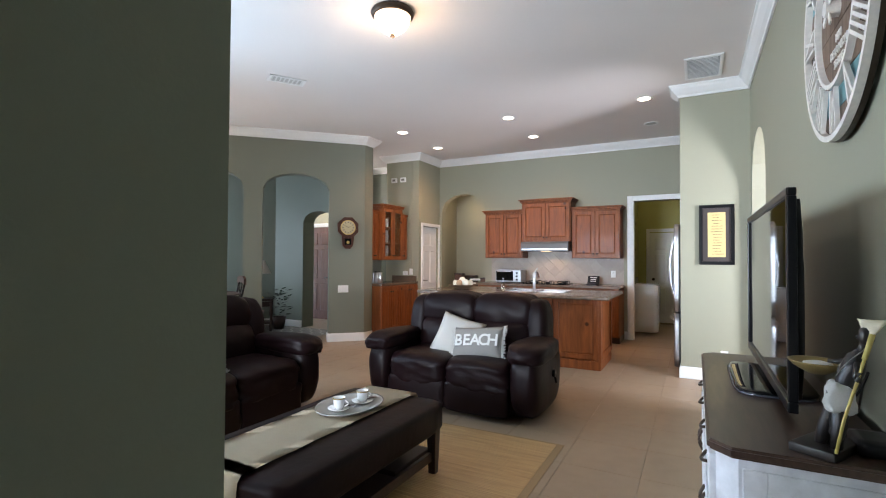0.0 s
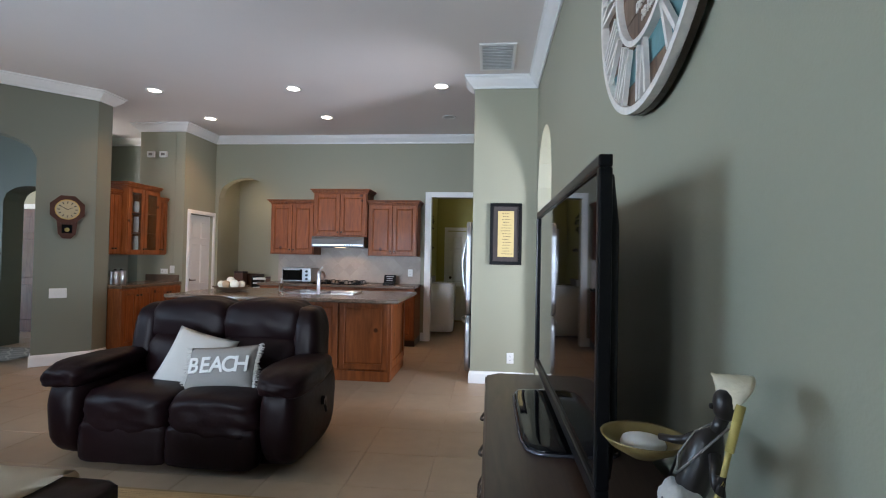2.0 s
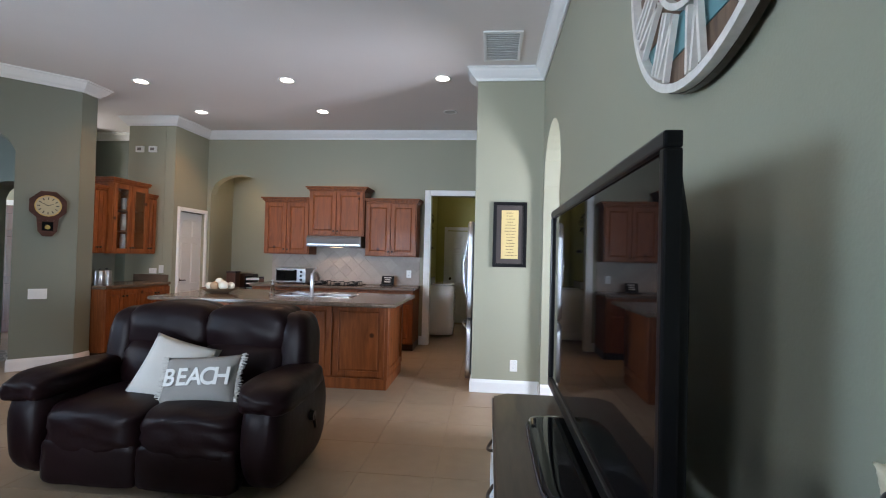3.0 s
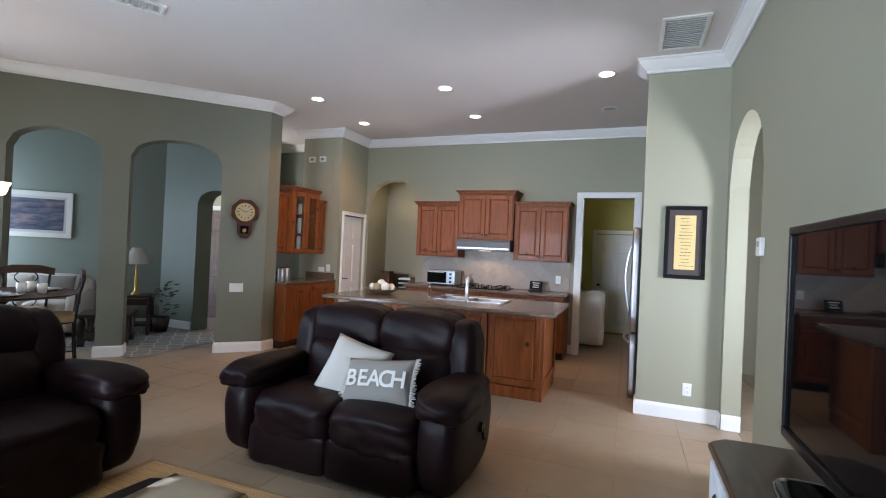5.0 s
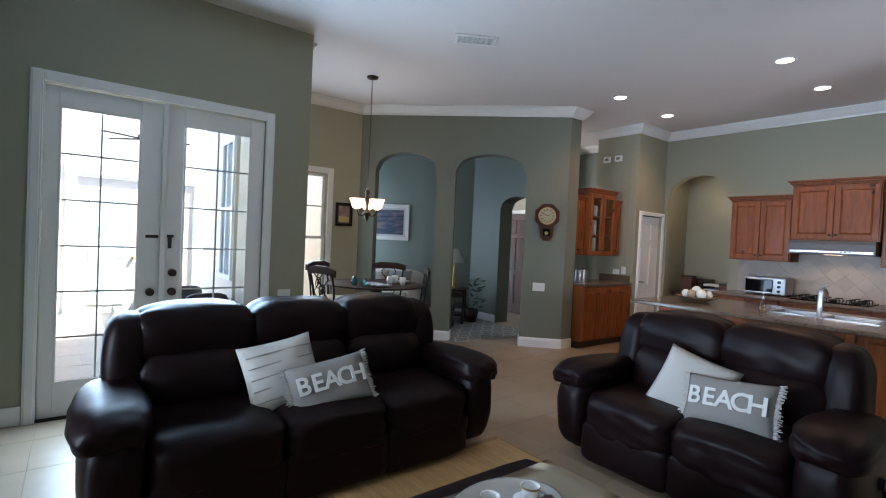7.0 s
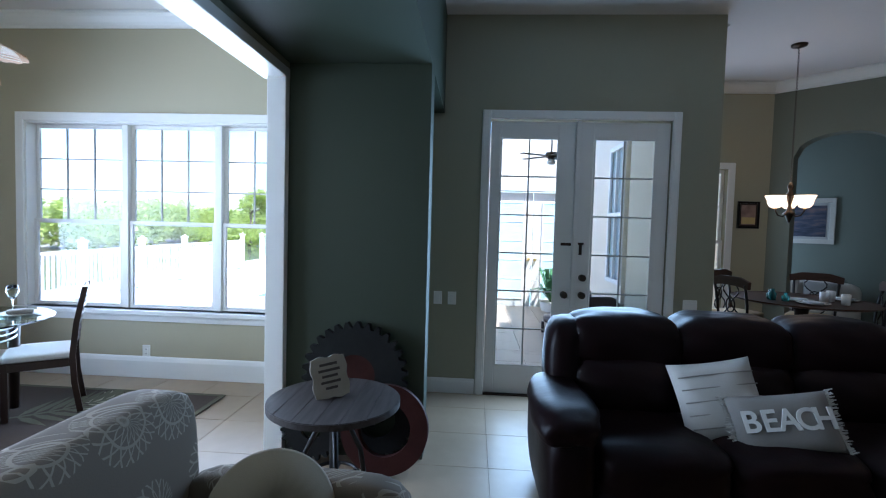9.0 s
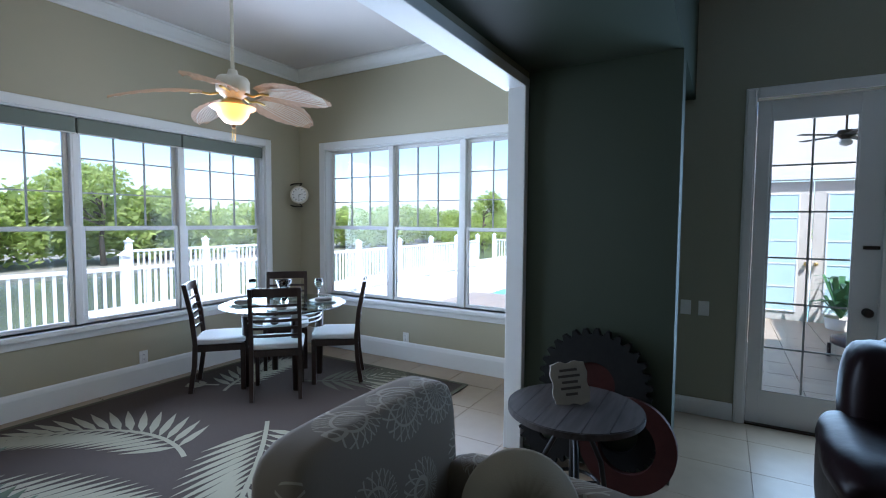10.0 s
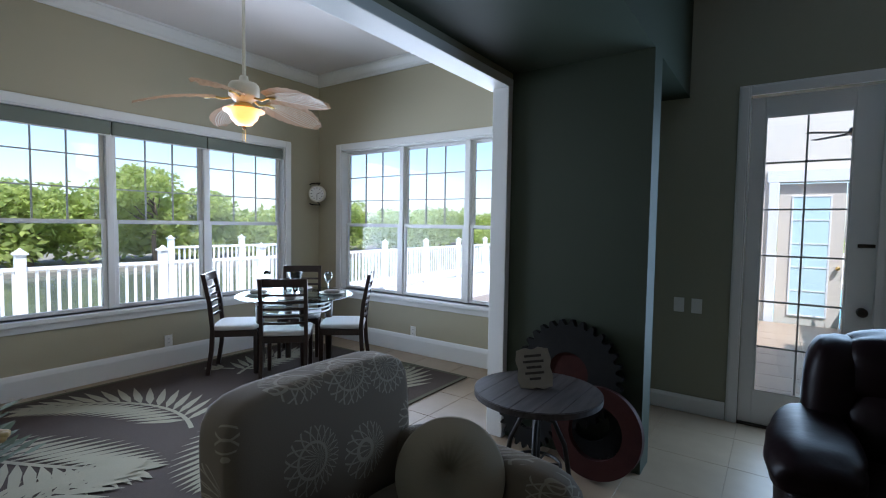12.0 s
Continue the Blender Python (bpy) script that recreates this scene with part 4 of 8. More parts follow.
def raised_door(x0, x1, z0, z1, y, parent, mat=None, knob=None, glass=False, name="door"):
    """A framed door with a raised panel, its face towards -y."""
    mat = mat or CHERRY
    s = .058
    bm = bmesh.new()
    for a, b, c, e in ((x0, x0 + s, z0, z1), (x1 - s, x1, z0, z1), (x0 + s, x1 - s, z1 - s, z1), (x0 + s, x1 - s, z0, z0 + s)):
        cuboid(bm, a, b, y - .022, y, c, e, .003, 1)
    door = part(name, bm, mat, parent)
    if glass:
        g = part("glass_pane", box(x0 + s, x1 - s, y - .012, y - .008, z0 + s, z1 - s), SEEDED, door, "clear glass pane")
        g.visible_shadow = False
    else:
        bm = bmesh.new()
        r = cuboid(bm, x0 + s, x1 - s, y - .012, y - .002, z0 + s, z1 - s)
        front = [f for f in bm.faces if f.calc_center_median().y < y - .011]
        q = bmesh.ops.inset_region(bm, faces=front, thickness=.028, depth=.009)
        part("panel", bm, mat, door)
    if knob:
        bm = bmesh.new()
        rod(bm, (knob[0], y - .022, knob[1]), (knob[0], y - .036, knob[1]), .006, .006, 10)
        rounded(bm, knob[0] - .014, knob[0] + .014, y - .055, y - .034, knob[1] - .014, knob[1] + .014, 2.2, 3)
        part("knob", bm, KNOB, door, "dark bronze knob", smooth=True)
    return door


def cornice(x0, x1, y0, y1, z, parent, over=.05):
    """A stepped cornice round three sides of a wall cabinet."""
    bm = bmesh.new()
    for k, (o, a, b) in enumerate(((.012, 0, .02), (.03, .02, .045), (over, .045, .065))):
        cuboid(bm, x0 - o, x1 + o, y0 - o, y1, z + a, z + b, .004, 1)
    part("cornice", bm, CHERRY, parent)


def upper_cabinet(x0, x1, y0, z0, z1, label):
    y1 = 8.147
    root = thing("wall_cabinet", pose((x0 + x1) / 2, y1, z0), label, "cabinet", "kitchen wall cabinets")
    c, w, dp, h = 0, (x1 - x0) / 2, y1 - y0, z1 - z0
    part("body", box(-w, w, -dp, 0, 0, h, .003, 1), CHERRY, root)
    raised_door(-w + .015, -.004, .02, h - .015, -dp, root, knob=(-.03, .07))
    raised_door(.004, w - .015, .02, h - .015, -dp, root, knob=(.03, .07))
    cornice(-w, w, -dp, 0, h, root)
    return root


upper_cabinet(-2.70, -1.972, 7.82, 1.37, 2.18, "knotty alder wall cabinet with two raised-panel doors")
upper_cabinet(-1.967, -1.10, 7.76, 1.66, 2.345, "taller knotty alder wall cabinet over the range hood")
upper_cabinet(-1.095, -.309, 7.82, 1.37, 2.18, "knotty alder wall cabinet with two raised-panel doors")

hood = thing("range_hood", pose(-1.533, 8.147, 1.49), "stainless steel range hood under the wall cabinet", "hood")
bm = bmesh.new()
prism(bm, [(-.50, .0), (-.50, .125), (-.485, .165), (0, .165), (0, 0)], -.418, .418, "x")
part("canopy", bm, material("brushed_hood_steel", (.10, .10, .105), .5, metal=.3, grain=.15, scale=40), hood)
part("trim_strip", box(-.4, .4, -.506, -.5, .02, .045, .002, 1), CHROME, hood)
for i in range(4):
    part("button", box(.1 + i * .04, .125 + i * .04, -.509, -.506, .026, .038), BLACK, hood)
part("lamp_lens", box(-.06, .10, -.46, -.36, -.006, .001, .002, 1), material("hood_lamp", (1, .9, .7), .4, emit=(1, .62, .3), strength=.5), hood, "glowing warm lamp")
hl = new("hood_lamp_light", bpy.data.lights.new("hood_lamp_light", "SPOT"))
hl.data.energy, hl.data.color, hl.data.spot_size, hl.data.shadow_soft_size = 1.4, (1, .62, .32), radians(150), .05
hl.matrix_world = look((-1.51, 7.75, 1.47), (-1.51, 7.75, .9))


def base_cabinet(x0, x1, label):
    root = thing("base_cabinet", pose((x0 + x1) / 2, 8.147, 0), label, "cabinet", "kitchen base cabinets")
    w = (x1 - x0) / 2
    part("body", box(-w, w, -.58, 0, .1, .878, .003, 1), CHERRY, root)
    part("toe_kick", box(-w, w, -.52, 0, 0, .1), ESPRESSO, root)
    n = 2 if w > .3 else 1
    for i in range(n):
        a, b = -w + .01 + 2 * (w - .005) * i / n, -w + 2 * w * (i + 1) / n - .01
        raised_door(a, b, .12, .68, -.58, root, knob=(b - .03 if i == 0 else a + .03, .62))
        dr = part("drawer_front", box(a, b, -.602, -.58, .70, .865, .004, 1), CHERRY, root)
        bm = bmesh.new()
        rounded(bm, (a + b) / 2 - .014, (a + b) / 2 + .014, -.63, -.602, .77, .80, 2.2, 3)
        part("knob", bm, KNOB, dr, "dark bronze knob", smooth=True)
    return root


for a, b in ((-2.74, -1.987), (-1.982, -1.105), (-1.10, -.293)):
    base_cabinet(a, b, "knotty alder base cabinet with drawers and doors")
wt = part("worktop", box(-2.75, -.279, 7.50, 8.147, .88, .92, .008), GRANITE)
tagged(wt, "polished brown granite worktop along the kitchen wall", "worktop")

# backsplash with tiles set on the diagonal
bs = part("backsplash", box(-2.70, -.293, 8.136, 8.148, .922, 1.66), MORTAR)
tagged(bs, "tumbled stone backsplash with tiles set diagonally", "backsplash", "", "structure")


def clip_poly(poly, a, b, c):
    """The part of a polygon where a*x + b*y <= c."""
    out = []
    for (x0, y0), (x1, y1) in zip(poly, poly[1:] + poly[:1]):
        d0, d1 = a * x0 + b * y0 - c, a * x1 + b * y1 - c
        if d0 <= 0:
            out.append((x0, y0))
        if d0 * d1 < 0:
            t = d0 / (d0 - d1)
            out.append((x0 + (x1 - x0) * t, y0 + (y1 - y0) * t))
    return out


step = .205
for i in range(-1, 14):
    for j in range(-1, 6):
        for o in (0, .5):
            cx, cz = -2.70 + (i + o) * step, .922 + (j + o) * step
            hgt = step / 2 - .004
            poly = [(cx - hgt, cz), (cx, cz - hgt), (cx + hgt, cz), (cx, cz + hgt)]
            top = 1.655 if -1.967 < cx < -1.095 else 1.365
            for lim in ((-1, 0, 2.698), (1, 0, -.295), (0, -1, -.924), (0, 1, top)):
                poly = clip_poly(poly, *lim)
                if len(poly) < 3:
                    break
            if len(poly) > 2:
                bm = bmesh.new()
                prism(bm, poly, 8.129, 8.136, "y")
                part("tile", bm, BACKSPLASH, bs)

# island
isl = thing("kitchen_island", pose(-1.36, 5.95, 0), "knotty alder kitchen island with raised end panels", "island")
part("body", box(-1.12, 1.12, -.40, .42, .1, .878, .003, 1), CHERRY, isl)
part("toe_kick", box(-1.13, 1.13, -.415, .40, 0, .11, .004, 1), CHERRY, isl)
for a, b in ((-1.10, -.58), (-.56, -.02), (.0, .54), (.56, 1.10)):
    raised_door(a, b, .13, .86, -.40, isl, name="front_panel")
for a, b in ((-.38, .40),):
    bm = bmesh.new()
    for y0, y1, z0, z1 in ((a, a + .07, .13, .86), (b - .07, b, .13, .86), (a + .07, b - .07, .79, .86), (a + .07, b - .07, .13, .2)):
        cuboid(bm, 1.12, 1.138, y0, y1, z0, z1, .003, 1)
    part("end_panel", bm, CHERRY, isl)
    part("corner_post", box(1.06, 1.135, -.415, -.36, .1, .878, .004, 1), CHERRY, isl)
bm = bmesh.new()
SX0, SX1, SY0, SY1 = -1.50, -.72, 5.72, 6.08
rings = []
for x0, x1, y0, y1, z in ((-2.60, -.10, 5.20, 6.42, .88), (-2.61, -.09, 5.19, 6.43, .89), (-2.61, -.09, 5.19, 6.43, .912), (-2.60, -.10, 5.20, 6.42, .92), (SX0, SX1, SY0, SY1, .92), (SX0, SX1, SY0, SY1, .88)):
    rings.append([bm.verts.new((x, y, z)) for x, y in ((x0, y0), (x1, y0), (x1, y1), (x0, y1))])
for a, b in zip(rings, rings[1:] + rings[:1]):
    for i in range(4):
        j = (i + 1) % 4
        bm.faces.new((a[i], a[j], b[j], b[i]))
bmesh.ops.recalc_face_normals(bm, faces=bm.faces)
ic = part("island_worktop", bm, GRANITE)
tagged(ic, "polished brown granite worktop with a sink cut-out", "worktop")
sink = thing("sink", pose(-1.11, 5.90, .92), "stainless steel double sink set in the island", "sink")
bm = bmesh.new()
for x0, x1, y0, y1 in ((-.41, .41, -.2, -.17), (-.41, .41, .17, .2), (-.41, -.37, -.17, .17), (.37, .41, -.17, .17), (-.02, .02, -.17, .17)):
    cuboid(bm, x0, x1, y0, y1, .001, .008, .002, 1)
part("rim", bm, CHROME, sink)
bm = bmesh.new()
for x0, x1 in ((-.37, -.02), (.02, .37)):
    cuboid(bm, x0, x1, -.17, .17, -.17, -.165)
    cuboid(bm, x0, x0 + .004, -.17, .17, -.165, .001)
    cuboid(bm, x1 - .004, x1, -.17, .17, -.165, .001)
    cuboid(bm, x0, x1, -.17, -.166, -.165, .001)
    cuboid(bm, x0, x1, .166, .17, -.165, .001)
part("basin", bm, STEEL, sink)
fau = thing("faucet", pose(-1.10, 5.68, .92), "tall chrome kitchen faucet with side lever", "faucet")
part("stem", lathe([(0, 0), (.03, 0), (.028, .012), (.02, .02), (.019, .2), (.021, .21), (.021, .25), (0, .26)], 20), CHROME, fau, smooth=True)
bm = bmesh.new()
tube(bm, [(0, 0, .2), (0, .05, .25), (0, .12, .25), (0, .18, .22), (0, .2, .18)], .013, 10)
part("spout", bm, CHROME, fau, smooth=True)
bm = bmesh.new()
tube(bm, [(0, 0, .24), (.02, -.01, .28), (.05, -.02, .31)], .008, 8)
part("lever", bm, CHROME, fau, smooth=True)
sd = thing("soap_bottle", pose(-1.53, 5.66, .92), "clear soap dispenser bottle beside the sink", "bottle")
part("body", lathe([(0, 0), (.028, 0), (.03, .03), (.026, .08), (.012, .10), (.012, .115), (0, .115)], 16), SEEDED, sd, smooth=True)
part("pump", lathe([(0, .115), (.012, .115), (.012, .13), (.005, .135), (.005, .16), (.014, .162), (.014, .17), (0, .172)], 12), CHROME, sd, smooth=True)
bowl = part("fruit_bowl", lathe([(0, 0), (.08, .0), (.15, .03), (.20, .055), (.205, .06), (.19, .056), (.14, .036), (0, .012)], 28), material("woven_brown_bowl", (.12, .075, .04), .7, grain=.4, scale=50, bump=.5, bump_scale=80), smooth=True)
bowl.matrix_world = pose(-2.18, 5.75, .92)
tagged(bowl, "dark woven shallow bowl on the island", "bowl")
rng = random.Random(3)
BALLS = [material("ivory_ball", (.72, .68, .58), .7, grain=.15, scale=50, bump=.5, bump_scale=60), material("brown_ball", (.36, .24, .14), .7, grain=.3, scale=50, bump=.5, bump_scale=60)]
for i, (bx, by, r) in enumerate(((-.10, -.03, .042), (-.02, -.07, .045), (.07, -.05, .05), (.01, .05, .048), (-.08, .06, .04), (.10, .05, .042), (0, -.01, .045))):
    o = part("decorative_ball", soft(-r, r, -r, r, -r, r, 2, 5), BALLS[i % 3 == 1], smooth=True)
    o.location = (-2.18 + bx, 5.75 + by, .92 + .03 + r + (.05 if i == 6 else .01))
    tagged(o, "round woven decorative ball in the bowl", "ball", "balls in the bowl")

# on the kitchen counter
oven = thing("toaster_oven", pose(-2.22, 7.88, .92), "silver toaster oven with a glass door", "toaster oven")
part("body", box(-.24, .24, -.15, .15, .015, .235, .012), STEEL, oven)
dr = part("glass_door", box(-.22, .10, -.162, -.15, .04, .21, .004, 1), SCREEN, oven, "dark glass door")
bm = bmesh.new()
rod(bm, (-.19, -.18, .205), (.07, -.18, .205), .007)
rod(bm, (-.17, -.16, .205), (-.17, -.18, .205), .005)
rod(bm, (.05, -.16, .205), (.05, -.18, .205), .005)
part("handle", bm, CHROME, dr)
for z in (.06, .12, .18):
    bm = bmesh.new()
    rod(bm, (.17, -.15, z), (.17, -.17, z), .02, .018, 16)
    part("knob", bm, BLACK, oven)
for x in (-.2, .2):
    for y in (-.12, .12):
        part("foot", lathe([(0, 0), (.014, 0), (.014, .016), (0, .016)], 10, at=(x, y, 0)), BLACK, oven)
ck = thing("gas_cooktop", pose(-1.51, 7.82, .92), "black gas cooktop with cast iron grates", "cooktop")
part("plate", box(-.38, .38, -.25, .25, .001, .012, .004, 1), SCREEN, ck)
for bx, by in ((-.25, -.11), (-.25, .12), (0, 0), (.25, -.11), (.25, .12)):
    bn = part("burner", lathe([(0, .012), (.045, .012), (.04, .03), (0, .032)], 16, at=(bx, by, 0)), BLACK, ck)
    bm = bmesh.new()
    for a in range(4):
        c, s = math.cos(a * math.pi / 2 + .785), math.sin(a * math.pi / 2 + .785)
        tube(bm, [(bx + c * .03, by + s * .03, .045), (bx + c * .11, by + s * .11, .045), (bx + c * .115, by + s * .115, .012)], .006, 6)
    part("grate", bm, BLACK, ck)
rad = thing("counter_radio", pose(-.765, 7.92, .92, 0, 0, -10), "small black counter sign on a stand", "sign")
part("stand", box(-.09, .09, -.06, .06, 0, .02, .006), BLACK, rad)
pl = part("board", box(-.10, .10, -.012, .0, .02, .15, .006), BLACK, rad)
pl.matrix_basis = pose(0, .02, 0, -15, 0, 0)
for k, L in enumerate((.12, .09, .1)):
    part("text_line", box(-L / 2, L / 2, -.0145, -.0122, .115 - k * .032, .127 - k * .032), PLATE, pl)

# refrigerator in its alcove beside the wall end
fr = thing("refrigerator", pose(.96, 6.32, 0), "stainless steel refrigerator with curved door handles", "refrigerator")
part("body", box(-.33, .34, -.44, .44, .02, 1.78, .008), material("grey_fridge_side", (.18, .18, .19), .5, stain=.05), fr)
for y0, y1, z0, z1 in ((-.44, -.004, .72, 1.78), (.004, .44, .72, 1.78), (-.44, .44, .06, .71)):
    door = part("door", soft(-.41, -.335, y0, y1, z0, z1, 14, 5), FRIDGE, fr, smooth=True)
    bm = bmesh.new()
    if z0 > .5:
        yy = -.05 if y0 < -.1 else .05
        tube(bm, [(-.41 - .055 * math.sin(math.pi * k / 12), yy, .86 + .78 * k / 12) for k in range(13)], .013, 10)
    else:
        tube(bm, [(-.41 - .05 * math.sin(math.pi * k / 12), -.36 + .72 * k / 12, .62) for k in range(13)], .013, 10)
    part("handle", bm, CHROME, door, "curved chrome handle", smooth=True)


def panel_door(m, w, h, label, mat=None, knob_x=None, lever=True, name="panel_door"):
    """A six-panel door in the xz plane facing -y, its lower left at the origin."""
    mat = mat or WHITE
    root = thing(name, m, label, "door", "", "structure")
    part("leaf", box(0, w, 0, .035, .008, h, .002, 1), mat, root)
    cols = ((.11, w / 2 - .05), (w / 2 + .05, w - .11))
    for x0, x1 in cols:
        for z0, z1 in ((.2 * h / 2, .78 * h / 2), (.88 * h / 2, 1.52 * h / 2), (1.62 * h / 2, 1.88 * h / 2)):
            bm = bmesh.new()
            cuboid(bm, x0, x1, -.004, .0, z0, z1)
            fr2 = [f for f in bm.faces if f.normal.y < -.5 or f.calc_center_median().y < -.0035]
            bmesh.ops.inset_region(bm, faces=fr2[:1], thickness=.02, depth=.008)
            part("panel", bm, mat, root)
    if knob_x:
        bm = bmesh.new()
        rod(bm, (knob_x, 0, .93), (knob_x, -.012, .93), .03, .03, 16)
        if lever:
            tube(bm, [(knob_x, -.012, .93), (knob_x, -.05, .93), (knob_x + (.1 if knob_x < w / 2 else -.1), -.055, .925)], .009, 8)
        else:
            rounded(bm, knob_x - .028, knob_x + .028, -.065, -.012, .902, .958, 2.2, 4)
        part("handle", bm, KNOB, root, "dark bronze handle", smooth=True)
    return root


def casing(name, m, w, h, bar=.085, mat=None):
    """Trim round a door opening, in the xz plane facing -y, from the opening's lower left."""
    bm = bmesh.new()
    for x0, x1, z0, z1 in ((-bar, 0, 0, h + bar), (w, w + bar, 0, h + bar), (0, w, h, h + bar)):
        cuboid(bm, x0, x1, -.02, .004, z0, z1, .004, 1)
        cuboid(bm, x0 + .012, x1 - .012 if x1 - x0 < .2 else x1, -.027, -.018, z0, z1 - .012, .003, 1)
    ob = structure(name, bm, mat or WHITE, "white painted door trim", "trim")
    ob.matrix_world = m
    return ob


panel_door(pose(-3.905, 7.47, 0, 0, 0, 90), .62, 1.97, "white six-panel pantry door with a bronze lever", knob_x=.07)
casing("pantry_door_casing", pose(-3.86, 7.47, 0, 0, 0, 90), .62, 1.98, .06)
casing("laundry_door_casing", pose(-.15, 8.147, 0), .73, 2.34, .085)
structure("laundry_jamb_left", box(-.155, -.135, 8.13, 8.305, 0, 2.34), WHITE, "white painted door jamb", "trim")
structure("laundry_jamb_right", box(.565, .585, 8.13, 8.305, 0, 2.34), WHITE, "white painted door jamb", "trim")
panel_door(pose(-.09, 10.76, 0), .72, 1.93, "white six-panel door at the end of the laundry room", knob_x=.07, lever=False)
casing("laundry_end_casing", pose(-.09, 10.795, 0), .72, 1.95, .07)
wsh = thing("washing_machine", pose(-.10, 9.2, 0), "white washing machine in the laundry room", "washing machine")
part("body", soft(-.2, .30, -.32, .32, .02, .9, 14, 4), PORCELAIN, wsh, smooth=True)
part("control_panel", box(-.2, -.1, -.32, .32, .9, 1.02, .01), PORCELAIN, wsh)
part("lid", box(-.08, .27, -.27, .27, .9, .915, .006), PORCELAIN, wsh)
# unseen lamp added to light the laundry room, has no fixture
bulb("laundry_fill", .5, 9.6, 3.0, .8, (1, .86, .55), .1)
wr = bmesh.new()
rng = random.Random(11)
for i in range(70):
    a, b2 = rng.random() * 6.28, rng.random() * 6.28
    R = .12 + .045 * math.cos(b2)
    p = Vector((.045 * math.sin(b2), R * math.cos(a), R * math.sin(a)))
    q = p + Vector((rng.random() * .05, rng.random() * .08 - .04, rng.random() * .08 - .04))
    rod(wr, p, q, .012, .002, 5)
wreath = part("dark_wreath", wr, material("dark_wreath_leaf", (.03, .035, .03), .8, grain=.3))
wreath.location = (-.29, 9.1, 2.0)
tagged(wreath, "dark leafy wreath on the laundry wall", "wreath")
bm = bmesh.new()
for k in range(3):
    rod(bm, (-.33, 9.6 + k * .1, 1.55), (-.27, 9.6 + k * .1, 1.55), .008)
cuboid(bm, -.329, -.315, 9.5, 9.9, 1.52, 1.58)
tagged(part("coat_hooks", bm, KNOB), "dark coat hook rail on the laundry wall", "hooks")

# desk in the arched niche
dk = thing("desk", pose(-3.32, 8.62, 0), "dark wooden desk with paper trays in the niche", "desk")
part("desk_top", box(-.44, .44, -.3, .3, .73, .76, .005), ESPRESSO, dk)
for x in (-.42, .40):
    part("leg_panel", box(x, x + .03, -.28, .28, 0, .73), ESPRESSO, dk)
part("back_shelf", box(-.42, .0, .1, .28, .76, 1.0, .006), DARKWOOD, dk)
for k in range(3):
    tr2 = thing("paper_tray", pose(-3.18, 8.55, .76 + k * .07), "dark desk tray with papers", "tray", "desk trays")
    part("tray_base", box(-.14, .14, -.12, .12, .005, .012), BLACK, tr2)
    part("papers", box(-.12, .12, -.11, .11, .012, .02 + .012 * k), PLATE, tr2)
    for x in (-.135, .135):
        part("side", box(x - .005, x + .005, -.12, .12, .0, .07), BLACK, tr2)
for nm, x, w2, h2 in (("desk_organizer", -3.56, .16, .26), ("leather_box", -3.0, .12, .18)):
    o = thing(nm, pose(x, 8.5, .76), "brown leather box standing on the desk", "box")
    part("body", box(-w2 / 2, w2 / 2, -.08, .08, 0, h2, .006), material(nm + "_leather", (.09, .035, .02), .5, stain=.2), o)
    part("lid", box(-w2 / 2 - .004, w2 / 2 + .004, -.084, .084, h2, h2 + .03, .004), ESPRESSO, o)
# warm fill added inside the niche, not part of any lamp
bulb("niche_fill", -3.32, 8.55, 2.3, .7, (1, .7, .4), .08)

# bar with glass-fronted wall cabinets, facing the kitchen (local front towards -y)
bar = thing("bar_cabinet", pose(-4.447, 6.70, 0, 0, 0, 90), "knotty alder bar base cabinet with four doors", "cabinet")
part("body", box(-.57, .61, -.56, 0, .1, .878, .003, 1), CHERRY, bar)
part("toe_kick", box(-.57, .61, -.50, 0, 0, .1), ESPRESSO, bar)
for i in range(4):
    a = -.57 + i * .295
    raised_door(a + .005, a + .290, .12, .86, -.56, bar, knob=(a + (.262 if i % 2 == 0 else .03), .78))
bt = part("bar_worktop", box(-4.447, -3.86, 6.12, 7.317, .88, .92, .008), GRANITE)
tagged(bt, "polished brown granite bar worktop", "worktop")
part_bs = part("bar_backsplash", box(-4.446, -3.90, 7.302, 7.317, .921, 1.02, .003, 1), GRANITE)
tagged(part_bs, "low granite upstand on the bar worktop", "backsplash")
